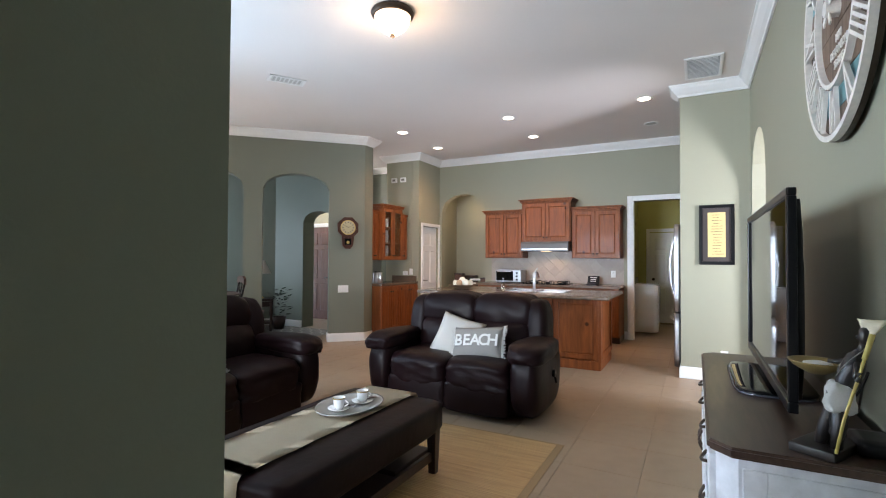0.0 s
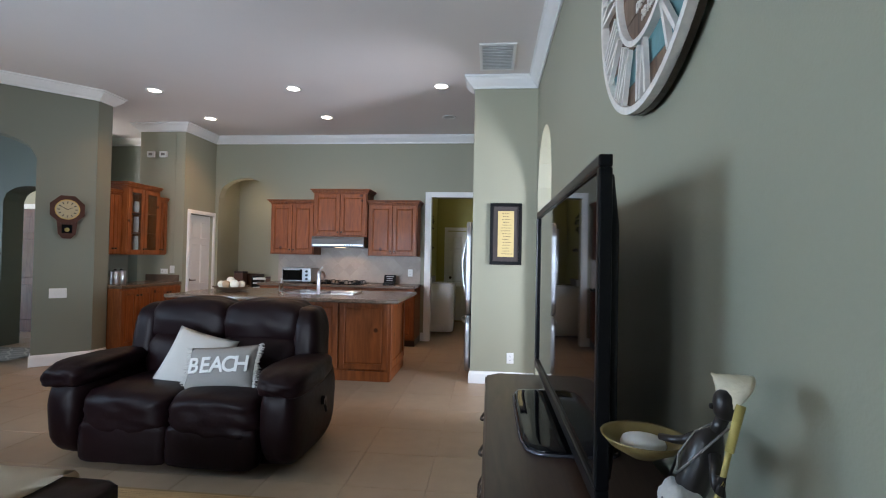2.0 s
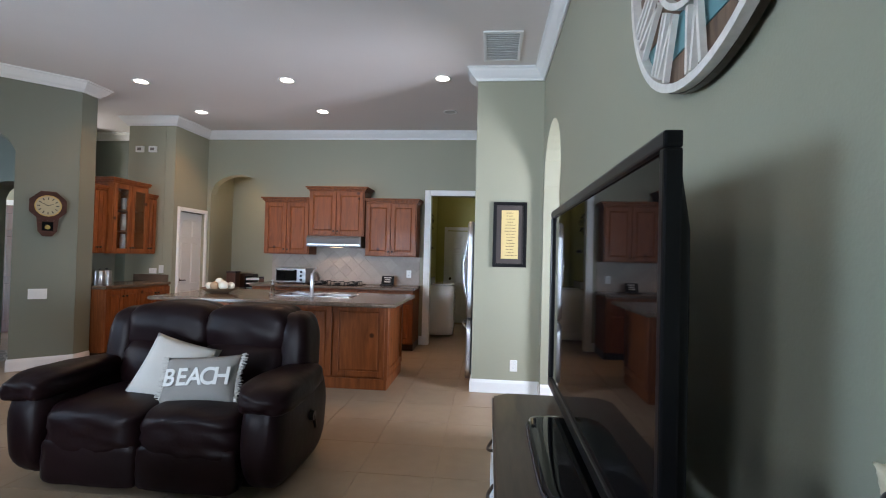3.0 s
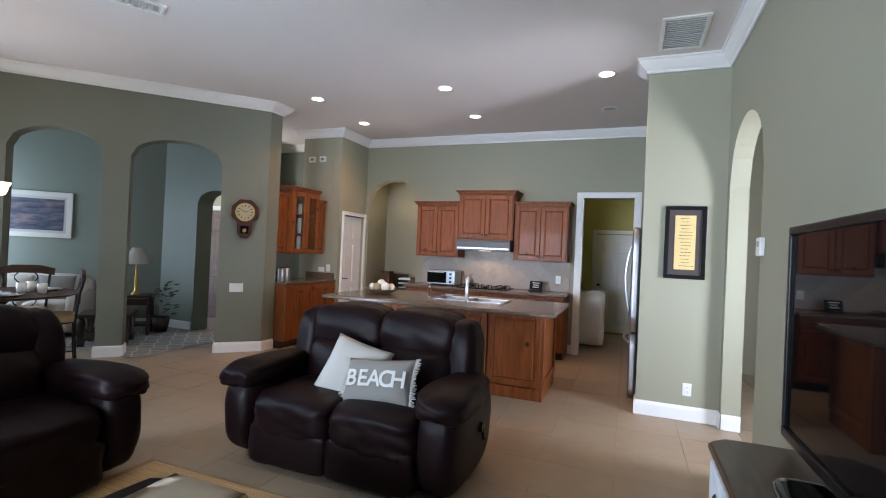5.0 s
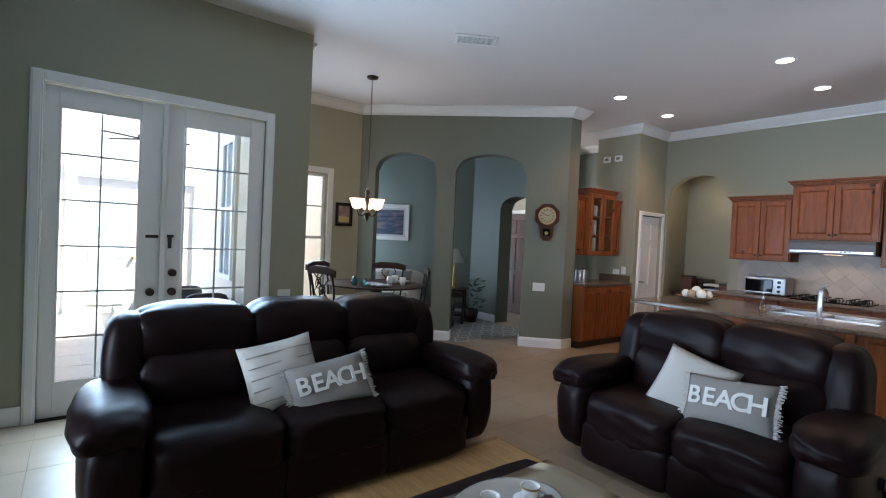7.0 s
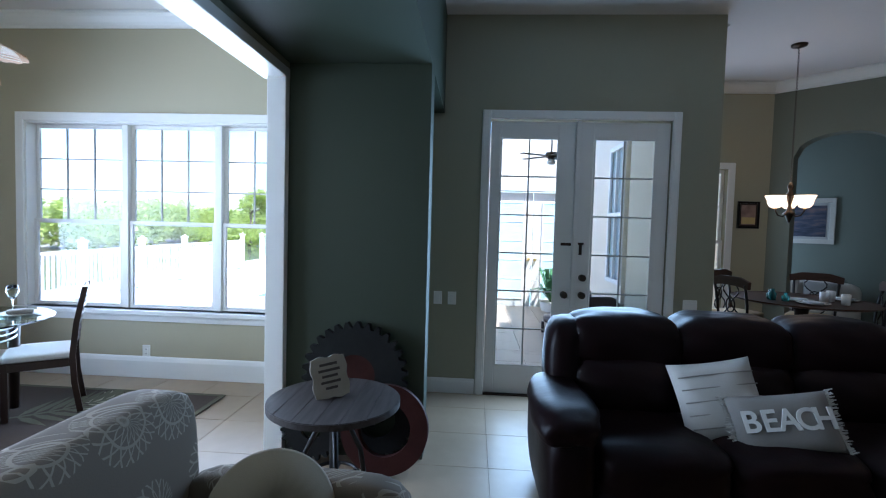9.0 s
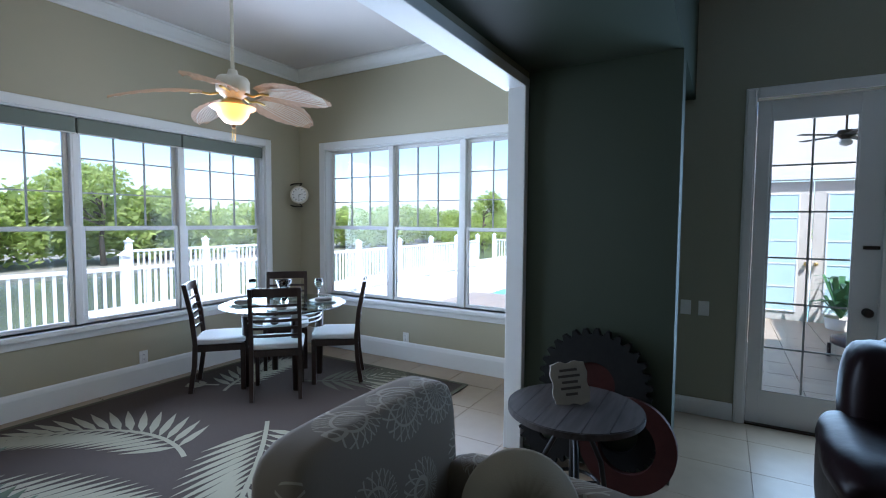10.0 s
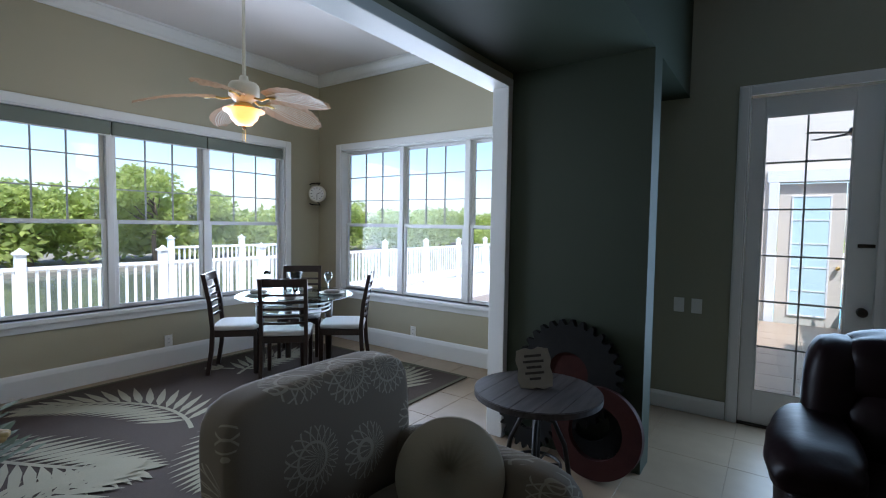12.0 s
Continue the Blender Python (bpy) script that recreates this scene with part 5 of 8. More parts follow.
for (x0, x1, dp, z0, z1) in ((-.57, -.305, .31, 1.32, 2.12), (-.30, .315, .40, 1.32, 2.24), (.32, .61, .31, 1.32, 2.12)):
    gc = thing("glass_wall_cabinet", pose(-4.447, 6.70, 0, 0, 0, 90), "alder wall cabinet with glass doors and shelves of china", "cabinet", "bar wall cabinets")
    for nm, b4 in (("back_panel", (x0, x1, -.012, 0, z0, z1)), ("top_panel", (x0, x1, -dp, -.012, z1 - .02, z1)), ("bottom_panel", (x0, x1, -dp, -.012, z0, z0 + .03)),
                   ("side", (x0, x0 + .02, -dp, -.012, z0 + .03, z1 - .02)), ("side", (x1 - .02, x1, -dp, -.012, z0 + .03, z1 - .02)),
                   ("shelf", (x0 + .02, x1 - .02, -dp + .03, -.012, z0 + .3, z0 + .31)), ("shelf", (x0 + .02, x1 - .02, -dp + .03, -.012, z0 + .58, z0 + .59))):
        part(nm, box(*b4), CHERRY, gc)
    n = 2 if dp > .3 else 1
    for i in range(n):
        a, b = x0 + .004 + (x1 - x0) * i / n, x0 - .004 + (x1 - x0) * (i + 1) / n
        raised_door(a, b, z0 + .01, z1 - .01, -dp, gc, glass=True, knob=(b - .02 if i == 0 else a + .02, z0 + .08))
    cornice(x0, x1, -dp, 0, z1, gc, .04)
    for sh in (.03, .31, .59):
        for k in range(3):
            xx = x0 + (x1 - x0) * (k + .6) / 3.2
            hh = .12 + .06 * ((k * 7 + int(sh * 10)) % 3)
            o = part("china", lathe([(0, 0), (.03, 0), (.036, hh * .5), (.03, hh), (.026, hh), (.03, hh * .5), (0, .01)], 14), PORCELAIN, smooth=True)
            o.matrix_world = pose(-4.447, 6.70, 0, 0, 0, 90) @ pose(xx, -.14, z0 + sh)
            tagged(o, "white china piece on a cabinet shelf", "china", "china in the bar cabinets")
ket = thing("steel_canister", pose(-4.12, 6.32, .92), "polished steel canister on the bar", "canister", "bar canisters")
part("body", lathe([(0, 0), (.055, 0), (.058, .01), (.055, .17), (.05, .18), (0, .185)], 20), CHROME, ket, smooth=True)
part("lid_knob", lathe([(0, .185), (.012, .187), (.018, .2), (0, .21)], 12), BLACK, ket, smooth=True)
copy_thing(ket, pose(-4.15, 6.46, .92))
for x in (-4.42, -4.215):
    al = thing("alarm_sounder", pose(x + .01, 7.32, 2.87), "small white alarm box high on the wall", "alarm", "alarm boxes")
    part("case", box(-.06, .06, -.035, -.001, -.045, .045, .006), PLATE, al)
    part("grille", box(-.03, .03, -.037, -.0345, -.02, .02), LINEN, al)

# ---- pendulum clock on the arched wall ----
pc = thing("pendulum_clock", pose(-4.237, 5.692, 1.847, 0, 0, 45), "octagonal wooden school clock with a pendulum box", "clock")
CLOCKWOOD = wood("reddish_clock_wood", (.04, .013, .007), (.08, .028, .016), 0, 14, .4, coat=.05, spec=.3)
octo = [(.165 * math.cos(radians(22.5 + 45 * i)) / math.cos(radians(22.5)), .165 * math.sin(radians(22.5 + 45 * i)) / math.cos(radians(22.5))) for i in range(8)]
bm = bmesh.new()
prism(bm, octo, -.06, -.001, "y")
part("octagon_case", bm, CLOCKWOOD, pc)
FACE = material("aged_clock_face", (.44, .37, .22), .5, stain=.1, stain_scale=20)
BRASS = material("polished_brass", (.55, .38, .13), .3, metal=1)


def disc(r, y0, y1, n=32, cx=0, cz=0):
    bm = bmesh.new()
    rod(bm, (cx, y0, cz), (cx, y1, cz), r, r, n)
    return bm


part("bezel", disc(.12, -.068, -.06), BRASS, pc, "brass bezel", smooth=False)
fc = part("dial", disc(.108, -.072, -.068), FACE, pc, "cream dial")
for k in range(12):
    a = k * math.pi / 6
    bm = bmesh.new()
    rod(bm, (.07 * math.sin(a), -.0735, .07 * math.cos(a)), (.095 * math.sin(a), -.0735, .095 * math.cos(a)), .005, .005, 6)
    part("hour_mark", bm, INK, fc)
for a, L in ((radians(65), .055), (radians(300), .085)):
    bm = bmesh.new()
    rod(bm, (0, -.076, 0), (L * math.sin(a), -.076, L * math.cos(a)), .004, .002, 6)
    part("pointer", bm, INK, fc)
bm = bmesh.new()
prism(bm, [(-.10, -.13), (.10, -.13), (.085, -.29), (.04, -.345), (-.04, -.345), (-.085, -.29)], -.05, -.001, "y")
part("pendulum_box", bm, CLOCKWOOD, pc)
part("window", box(-.05, .05, -.053, -.05, -.28, -.18), SCREEN, pc, "dark glass window")
part("pendulum_bob", disc(.025, -.056, -.053, 20, 0, -.24), BRASS, pc, "round brass bob")

# ---- ceiling fixtures ----
GLOW = material("recessed_lamp_lens", (1, .95, .85), .5, emit=(1, .80, .58), strength=2.8)
UNLIT = material("unlit_lens", (.5, .5, .48), .5)


def can_light(x, y, on=True):
    root = thing("recessed_light", pose(x, y, 3.35), "round recessed ceiling light, lit" if on else "round recessed ceiling light, switched off", "ceiling light", "recessed ceiling lights")
    part("trim_ring", lathe([(.07, -.001), (.095, -.001), (.10, -.006), (.088, -.010), (.072, -.006), (.07, -.001)], 28), WHITE, root, smooth=True)
    part("lens", lathe([(0, -.0045), (.071, -.0045), (.071, -.002), (0, -.002)], 28), GLOW if on else UNLIT, root)
    if on:
        l = new("can_light_beam", bpy.data.lights.new("can_light_beam", "SPOT"))
        l.data.energy, l.data.color, l.data.spot_size, l.data.spot_blend, l.data.shadow_soft_size = 7.3, (1, .54, .24), radians(125), .6, .07
        l.location = (x, y, 3.32)


for x, y in ((-3.314, 5.89), (-1.55, 5.905), (.23, 5.905), (-3.316, 7.07), (-1.547, 7.07)):
    can_light(x, y)
can_light(.22, 7.11, False)


def ceiling_vent(x, y, w, l, turn, label, n=9):
    root = thing("ceiling_vent", pose(x, y, 3.35, 0, 0, turn), label, "vent")
    bm = bmesh.new()
    for a, b, c, e in ((-w / 2, w / 2, -l / 2, -l / 2 + .03), (-w / 2, w / 2, l / 2 - .03, l / 2), (-w / 2, -w / 2 + .03, -l / 2 + .03, l / 2 - .03), (w / 2 - .03, w / 2, -l / 2 + .03, l / 2 - .03)):
        cuboid(bm, a, b, c, e, -.014, -.001, .003, 1)
    part("frame", bm, WHITE, root)
    part("backing", box(-w / 2 + .03, w / 2 - .03, -l / 2 + .03, l / 2 - .03, -.004, -.001), UNLIT, root)
    for i in range(n):
        y0 = -l / 2 + .04 + (l - .08) * i / (n - 1)
        s = part("slat", box(-w / 2 + .03, w / 2 - .03, -.012, .012, -.0015, .0015), WHITE, root)
        s.matrix_basis = pose(0, y0, -.009, 32, 0, 0)


ceiling_vent(.865, 5.13, .35, .62, 0, "white air return grille in the ceiling", 16)
ceiling_vent(-3.27, 3.42, .2, .4, -32, "small white air vent in the ceiling", 8)
fl = thing("flush_ceiling_light", pose(-1.377, 2.727, 3.35), "bronze flush ceiling light with a white glass bowl", "ceiling light")
part("base_ring", lathe([(0, -.001), (.165, -.001), (.175, -.02), (.165, -.045), (.15, -.05), (0, -.05)], 32), BRONZE, fl, smooth=True)
part("glass_bowl", lathe([(.145, -.05), (.14, -.09), (.11, -.14), (.06, -.18), (0, -.195)], 32), material("lit_frosted_glass", (1, .95, .85), .5, emit=(1, .70, .42), strength=.6), fl, "glowing frosted glass bowl", smooth=True)
part("finial", lathe([(0, -.19), (.018, -.192), (.022, -.205), (.01, -.215), (0, -.225)], 14), BRONZE, fl, smooth=True)
bulb("flush_light_bulb", -1.377, 2.727, 3.08, 2, (1, .70, .42), .12)

# ---- breakfast nook: chandelier, round bar table, chairs ----
ch = thing("chandelier", pose(-4.92, 3.24, 0), "bronze chandelier with three frosted glass shades", "chandelier")
part("canopy", lathe([(0, 3.349), (.07, 3.349), (.065, 3.33), (.02, 3.315), (0, 3.312)], 20), BRONZE, ch, smooth=True)
bm = bmesh.new()
for k in range(46):
    z = 3.31 - k * .028
    c = (.006 if k % 2 else 0)
    tube(bm, [(.008 * math.cos(t) * (k % 2), .008 * math.cos(t) * (1 - k % 2), z + .016 * math.sin(t)) for t in [i * math.pi / 4 for i in range(8)]], .0026, 5)
part("chain", bm, BRONZE, ch)
part("column", lathe([(0, 2.03), (.012, 2.02), (.03, 1.98), (.015, 1.94), (.04, 1.90), (.025, 1.86), (.012, 1.8), (.03, 1.74), (.055, 1.72), (.03, 1.69), (.02, 1.66), (.012, 1.64), (0, 1.625)], 18), BRONZE, ch, smooth=True)
SHADE = material("lit_chandelier_glass", (1, .93, .8), .5, emit=(1, .66, .36), strength=.72)
for k in range(3):
    a = radians(30 + 120 * k)
    c, s = math.cos(a), math.sin(a)
    bm = bmesh.new()
    tube(bm, [(c * r, s * r, z) for r, z in ((.025, 1.72), (.06, 1.69), (.105, 1.70), (.13, 1.74), (.135, 1.77))], .008, 8)
    part("arm", bm, BRONZE, ch, smooth=True)
    part("shade", lathe([(.022, 1.77), (.048, 1.782), (.064, 1.81), (.072, 1.85), (.092, 1.892), (.089, 1.892), (.068, 1.85), (.06, 1.812), (.044, 1.788), (.022, 1.776)], 24, at=(c * .135, s * .135, 0)), SHADE, ch, "glowing frosted glass shade", smooth=True)
bulb("chandelier_bulb", -4.92, 3.24, 2.05, .9, (1, .66, .36), .15)

TABLETOP = wood("dark_round_table_wood", (.03, .013, .008), (.06, .028, .016), 0, 8, .42, coat=.03, spec=.3)
IRON = material("wrought_iron", (.012, .011, .011), .45, metal=.5, grain=.2)
rt = thing("round_bar_table", pose(-4.87, 3.38, 0), "tall round dark wooden table with an iron base", "table")
part("tabletop", lathe([(0, .86), (.56, .86), (.60, .872), (.605, .885), (.598, .88), (0, .88)], 40), TABLETOP, rt)
part("pedestal", lathe([(0, 0), (.06, .0), (.05, .1), (.04, .5), (.06, .78), (.12, .84), (0, .84)], 18), IRON, rt, smooth=True)
for k in range(4):
    a = k * math.pi / 2 + .4
    bm = bmesh.new()
    tube(bm, [(math.cos(a) * r, math.sin(a) * r, z) for r, z in ((.05, .2), (.15, .14), (.27, .03), (.33, .012))], .018, 8)
    part("foot", bm, IRON, rt, smooth=True)


def bar_chair(m, label):
    """A tall iron chair with a wooden top rail, front towards -y."""
    root = thing("bar_chair", m, label, "chair", "chairs round the breakfast table")
    part("seat", soft(-.21, .21, -.2, .2, .60, .675, 6, 5), material("tan_seat_cloth", (.40, .29, .16), .8, bump=.4) if "tan_seat_cloth" not in bpy.data.materials else bpy.data.materials["tan_seat_cloth"], root, smooth=True)
    bm = bmesh.new()
    tube(bm, [(.2 * math.cos(t), .19 * math.sin(t), .597) for t in [i * 2 * math.pi / 20 for i in range(21)]], .012, 6)
    part("seat_ring", bm, IRON, root)
    for x in (-.18, .18):
        bm = bmesh.new()
        tube(bm, [(x, -.17, .6), (x * 1.1, -.19, .3), (x * 1.2, -.21, .0)], .013, 7)
        part("leg", bm, IRON, root, smooth=True)
        bm = bmesh.new()
        tube(bm, [(x * 1.2, .22, .0), (x * 1.1, .19, .3), (x, .18, .6), (x * 1.05, .20, .85), (x * 1.1, .24, 1.04)], .013, 7)
        part("back_leg", bm, IRON, root, smooth=True)
    bm = bmesh.new()
    prism(bm, [(-.235, 1.0), (-.1, 1.02), (.1, 1.02), (.235, 1.0), (.24, 1.07), (.12, 1.105), (-.12, 1.105), (-.24, 1.07)], .215, .245, "y")
    part("top_rail", bm, TABLETOP, root, "curved dark wooden top rail")
    for s in (-1, 1):
        bm = bmesh.new()
        tube(bm, [(s * (.05 + .05 * math.sin(t * 1.5)), .19 + .03 * t / 6, .66 + .36 * t / 6) for t in [i * .5 for i in range(13)]], .007, 6)
        part("scroll", bm, IRON, root, smooth=True)
        bm = bmesh.new()
        rod(bm, (s * .2, -.19, .25), (s * .2, .2, .25), .008, .008, 8)
        part("stretcher", bm, IRON, root)
    bm = bmesh.new()
    tube(bm, [(.055 * math.cos(t), .215, .83 + .07 * math.sin(t)) for t in [i * 2 * math.pi / 16 for i in range(17)]], .007, 6)
    part("medallion", bm, IRON, root)
    part("medallion_centre", lathe([(0, -.01), (.03, 0), (0, .01)], 12, at=(0, 0, 0)), TABLETOP, root).matrix_basis = pose(0, .215, .83, 90, 0, 0)
    return root


c0 = bar_chair(pose(-4.69, 3.72, 0, 0, 0, -29), "tall iron bar chair with a wooden rail and tan seat")
copy_thing(c0, pose(-4.75, 2.83, 0, 0, 0, -168))
copy_thing(c0, pose(-5.38, 3.05, 0, 0, 0, 122))
copy_thing(c0, pose(-5.30, 3.76, 0, 0, 0, 48))
TURQ = material("turquoise_glass", (.12, .42, .42), .1, transmission=.6)
for k, (dx, dy, hh) in enumerate(((-.1, -.3, .09), (-.02, -.33, .11), (.05, -.25, .08))):
    o = part("glass_jar", lathe([(0, 0), (.03, 0), (.035, hh * .6), (.015, hh * .8), (.02, hh), (0, hh)], 14), TURQ, smooth=True)
    o.location = (-4.87 + dx + .1, 3.38 + dy, .88)
    tagged(o, "small turquoise glass jar on the table", "jar", "jars on the breakfast table")
for k, (dx, dy) in enumerate(((.15, .1), (.28, .2), (.02, .25))):
    o = part("white_mug", lathe([(0, 0), (.036, 0), (.04, .1), (.036, .1), (.032, .01), (0, .008)], 18), PORCELAIN, smooth=True)
    o.location = (-4.87 + dx, 3.38 + dy, .88)
    tagged(o, "white mug standing on the table", "mug", "mugs on the breakfast table")
for k, (dx, dy) in enumerate(((.3, -.1), (-.05, .42), (.1, -.1))):
    o = part("dinner_plate", lathe([(0, 0), (.07, 0), (.13, .016), (.132, .02), (.07, .008), (0, .007)], 24), PORCELAIN, smooth=True)
    o.location = (-4.87 + dx, 3.38 + dy, .88)
    tagged(o, "white plate with a folded napkin on the table", "plate", "plates on the breakfast table")
    nk = part("napkin", box(-.07, .07, -.05, .05, 0, .02, .006), material("blue_white_napkin", (.5, .56, .62), .9, grain=.3, scale=60))
    nk.matrix_world = pose(-4.87 + dx, 3.38 + dy, .889, 0, 0, 30 * k)
    tagged(nk, "folded pale blue napkin on a plate", "napkin", "napkins on the breakfast table")

PLAQUE = material("plaque_photo", (.30, .20, .17), .5, grain=.6, scale=14, stain=.5, stain_scale=9)
pq = framed("framed_plaque", pose(-6.16, 3.53, 1.745, 0, 0, 90), .26, .33, .025, BLACK, ESPRESSO, PLAQUE, .045, "dark framed plaque with a photo and caption", "picture")
part("caption_plate", box(-.08, .08, -.023, -.0195, -.11, -.03), PARCHMENT, pq)

# ---- sitting room beyond the arches ----
SEA = material("seascape_print", (.20, .17, .20), .4)
nt = SEA.node_tree
tcx = nt.nodes.new("ShaderNodeTexCoord")
mp = nt.nodes.new("ShaderNodeMapping")
mp.inputs["Scale"].default_value = (2.2, 1, 9)
nz = nt.nodes.new("ShaderNodeTexNoise")
nz.inputs["Scale"].default_value = 1.6
nz.inputs["Detail"].default_value = 5
rp = nt.nodes.new("ShaderNodeValToRGB")
rp.color_ramp.elements[0].position, rp.color_ramp.elements[0].color = .32, (.022, .024, .04, 1)
rp.color_ramp.elements[1].position, rp.color_ramp.elements[1].color = .78, (.30, .18, .14, 1)
e2 = rp.color_ramp.elements.new(.5)
e2.color = (.065, .075, .11, 1)
nt.links.new(tcx.outputs["Object"], mp.inputs[0])
nt.links.new(mp.outputs[0], nz.inputs[0])
nt.links.new(nz.outputs[0], rp.inputs[0])
nt.links.new(rp.outputs[0], nt.nodes["Principled BSDF"].inputs["Base Color"])
framed("seascape_painting", pose(-7.93, 5.27, 1.74, 0, 0, 45), .95, .70, .07, material("silvered_frame", (.55, .53, .47), .5, stain=.1), CREAM, SEA, .11, "silver framed seascape picture over the sitting room sofa", "picture")
BEIGE = material("beige_upholstery", (.52, .48, .42), .9, grain=.1, scale=120, bump=.4, bump_scale=200, stain=.08)
ss = thing("sitting_room_sofa", pose(-7.62, 4.85, 0, 0, 0, 45), "beige upholstered sofa with loose cushions", "sofa")
part("base", soft(-.95, .95, -.45, .4, .05, .42, 8, 5), BEIGE, ss, smooth=True)
part("backrest", soft(-.93, .93, .18, .42, .35, .86, 5, 6), BEIGE, ss, smooth=True)
for x in (-.95, .73):
    part("arm", soft(x, x + .22, -.45, .4, .05, .64, 5, 5), BEIGE, ss, smooth=True)
for i in range(3):
    o = part("sofa_cushion", pillow_mesh(.45, .42, .16), (CREAM, BEIGE, LINEN)[i], smooth=True)
    o.matrix_world = pose(-7.62, 4.85, 0, 0, 0, 45) @ pose(-.5 + i * .5, .1, .64, -20, 0, 0)
    tagged(o, "soft loose cushion on the beige sofa", "cushion", "cushions on the beige sofa")
    part("seat_cushion", soft(-.72 + i * .48, -.25 + i * .48, -.45, .2, .36, .5, 5, 5), BEIGE, ss, smooth=True)
et = thing("side_table", pose(-6.35, 5.78, 0, 0, 0, 45), "dark carved side table beside the sofa", "table")
part("top", box(-.24, .24, -.2, .2, .56, .6, .008), ESPRESSO, et)
part("shelf", box(-.2, .2, -.16, .16, .14, .17, .004), ESPRESSO, et)
for x in (-.2, .2):
    for y in (-.16, .16):
        part("leg", lathe([(0, 0), (.025, 0), (.03, .1), (.018, .2), (.03, .35), (.02, .5), (.03, .56), (0, .56)], 12, at=(x, y, 0)), ESPRESSO, et, smooth=True)
part("drawer", box(-.18, .18, -.206, -.2, .46, .55, .003, 1), ESPRESSO, et)
tl = thing("table_lamp", pose(-6.35, 5.78, .6), "brass table lamp with a white pleated shade", "lamp")
part("stem", lathe([(0, 0), (.07, 0), (.06, .02), (.02, .05), (.03, .15), (.018, .3), (.014, .48), (0, .48)], 18), BRASS, tl, smooth=True)
part("shade", lathe([(.19, .46), (.07, .70), (.067, .70), (.186, .46)], 26), CREAM, tl, "white cone shade")
ct = thing("coffee_table", pose(-6.0, 5.15, 0, 0, 0, 45), "low dark wooden coffee table with heavy legs", "table")
part("top", box(-.3, .3, -.28, .28, .38, .43, .01), ESPRESSO, ct)
for x in (-.24, .24):
    for y in (-.22, .22):
        part("leg", lathe([(0, 0), (.04, 0), (.05, .08), (.03, .18), (.045, .3), (.03, .38), (0, .38)], 12, at=(x, y, 0)), ESPRESSO, ct, smooth=True)
part("shelf", box(-.26, .26, -.24, .24, .1, .13, .005), ESPRESSO, ct)
pt = thing("dark_plant", pose(-6.2, 6.1, 0), "dark leafy potted plant beside the lamp", "plant")
part("pot", lathe([(0, 0), (.09, 0), (.13, .24), (.12, .24), (.08, .02), (0, .02)], 18), ESPRESSO, pt, smooth=True)
rng = random.Random(5)
bm = bmesh.new()
for i in range(60):
    a, t = rng.random() * 6.28, rng.random()
    p = Vector((.16 * math.cos(a) * t, .16 * math.sin(a) * t, .26 + .5 * rng.random()))
    dv = Vector((math.cos(a) * .12, math.sin(a) * .12, .05 * rng.random()))
    n = Vector((-math.sin(a), math.cos(a), .3)) * .03
    v = [bm.verts.new(q) for q in (p, p + dv * .5 + n, p + dv, p + dv * .5 - n)]
    bm.faces.new(v)
part("foliage", bm, material("dark_leaf", (.03, .05, .025), .5, grain=.3), pt)
RUGG = material("grey_trellis_rug", (.25, .25, .24), .95, bump=.5, bump_scale=200, grain=.1, scale=80)
sr = thing("trellis_rug", pose(-5.95, 6.05 - .45, 0, 0, 0, 0), "grey rug with a cream trellis pattern", "rug")
part("ground_weave", box(-.75, .95, -.85, .85, .001, .010, .002, 1), RUGG, sr)
bm = bmesh.new()
for k in range(-8, 9):
    for s in (-1, 1):
        pts = []
        for i in range(29):
            u = -.82 + 1.64 * i / 28
            v = k * .24 + s * .12 * math.sin(u * math.pi / .24 * 1.0) + s * u * 0
            if -.72 < v + .1 < 1.02 and abs(u) < .83:
                pts.append((v + .1, u, .0115))
        if len(pts) > 3:
            for a, b in zip(pts, pts[1:]):
                dv = (Vector(b) - Vector(a))
                n = Vector((-dv.y, dv.x, 0)).normalized() * .012
                vs = [bm.verts.new(Vector(a) + n), bm.verts.new(Vector(a) - n), bm.verts.new(Vector(b) - n), bm.verts.new(Vector(b) + n)]
                bm.faces.new(vs)
part("trellis", bm, CREAM, sr, "raised cream trellis lines")
RED = wood("reddish_brown_door", (.10, .035, .022), (.18, .075, .05), 2, 8, .4)
wall("wall_far_hall_door", (-9.4, 7.66), (-5.75, 7.66), TAN, "plain tan wall of the far hall", thick=.1)
casing("far_hall_casing", pose(-7.0, 7.657, 0), .8, 2.04, .08)
panel_door(pose(-7.0, 7.62, 0), .8, 2.03, "reddish brown panelled door in the far hall", RED, .7)
# added point lamp without a fixture, brightens the far hall
bulb("far_hall_fill", -6.1, 7.1, 2.8, 7.0, (1, .88, .76), .15)

# ---- french doors ----
def pane(x0, x1, z0, z1, parent, y0=.016, y1=.020):
    g = part("pane", box(x0, x1, y0, y1, z0, z1), GLASS, parent, "clear glass pane")
    g.visible_shadow = False
    return g


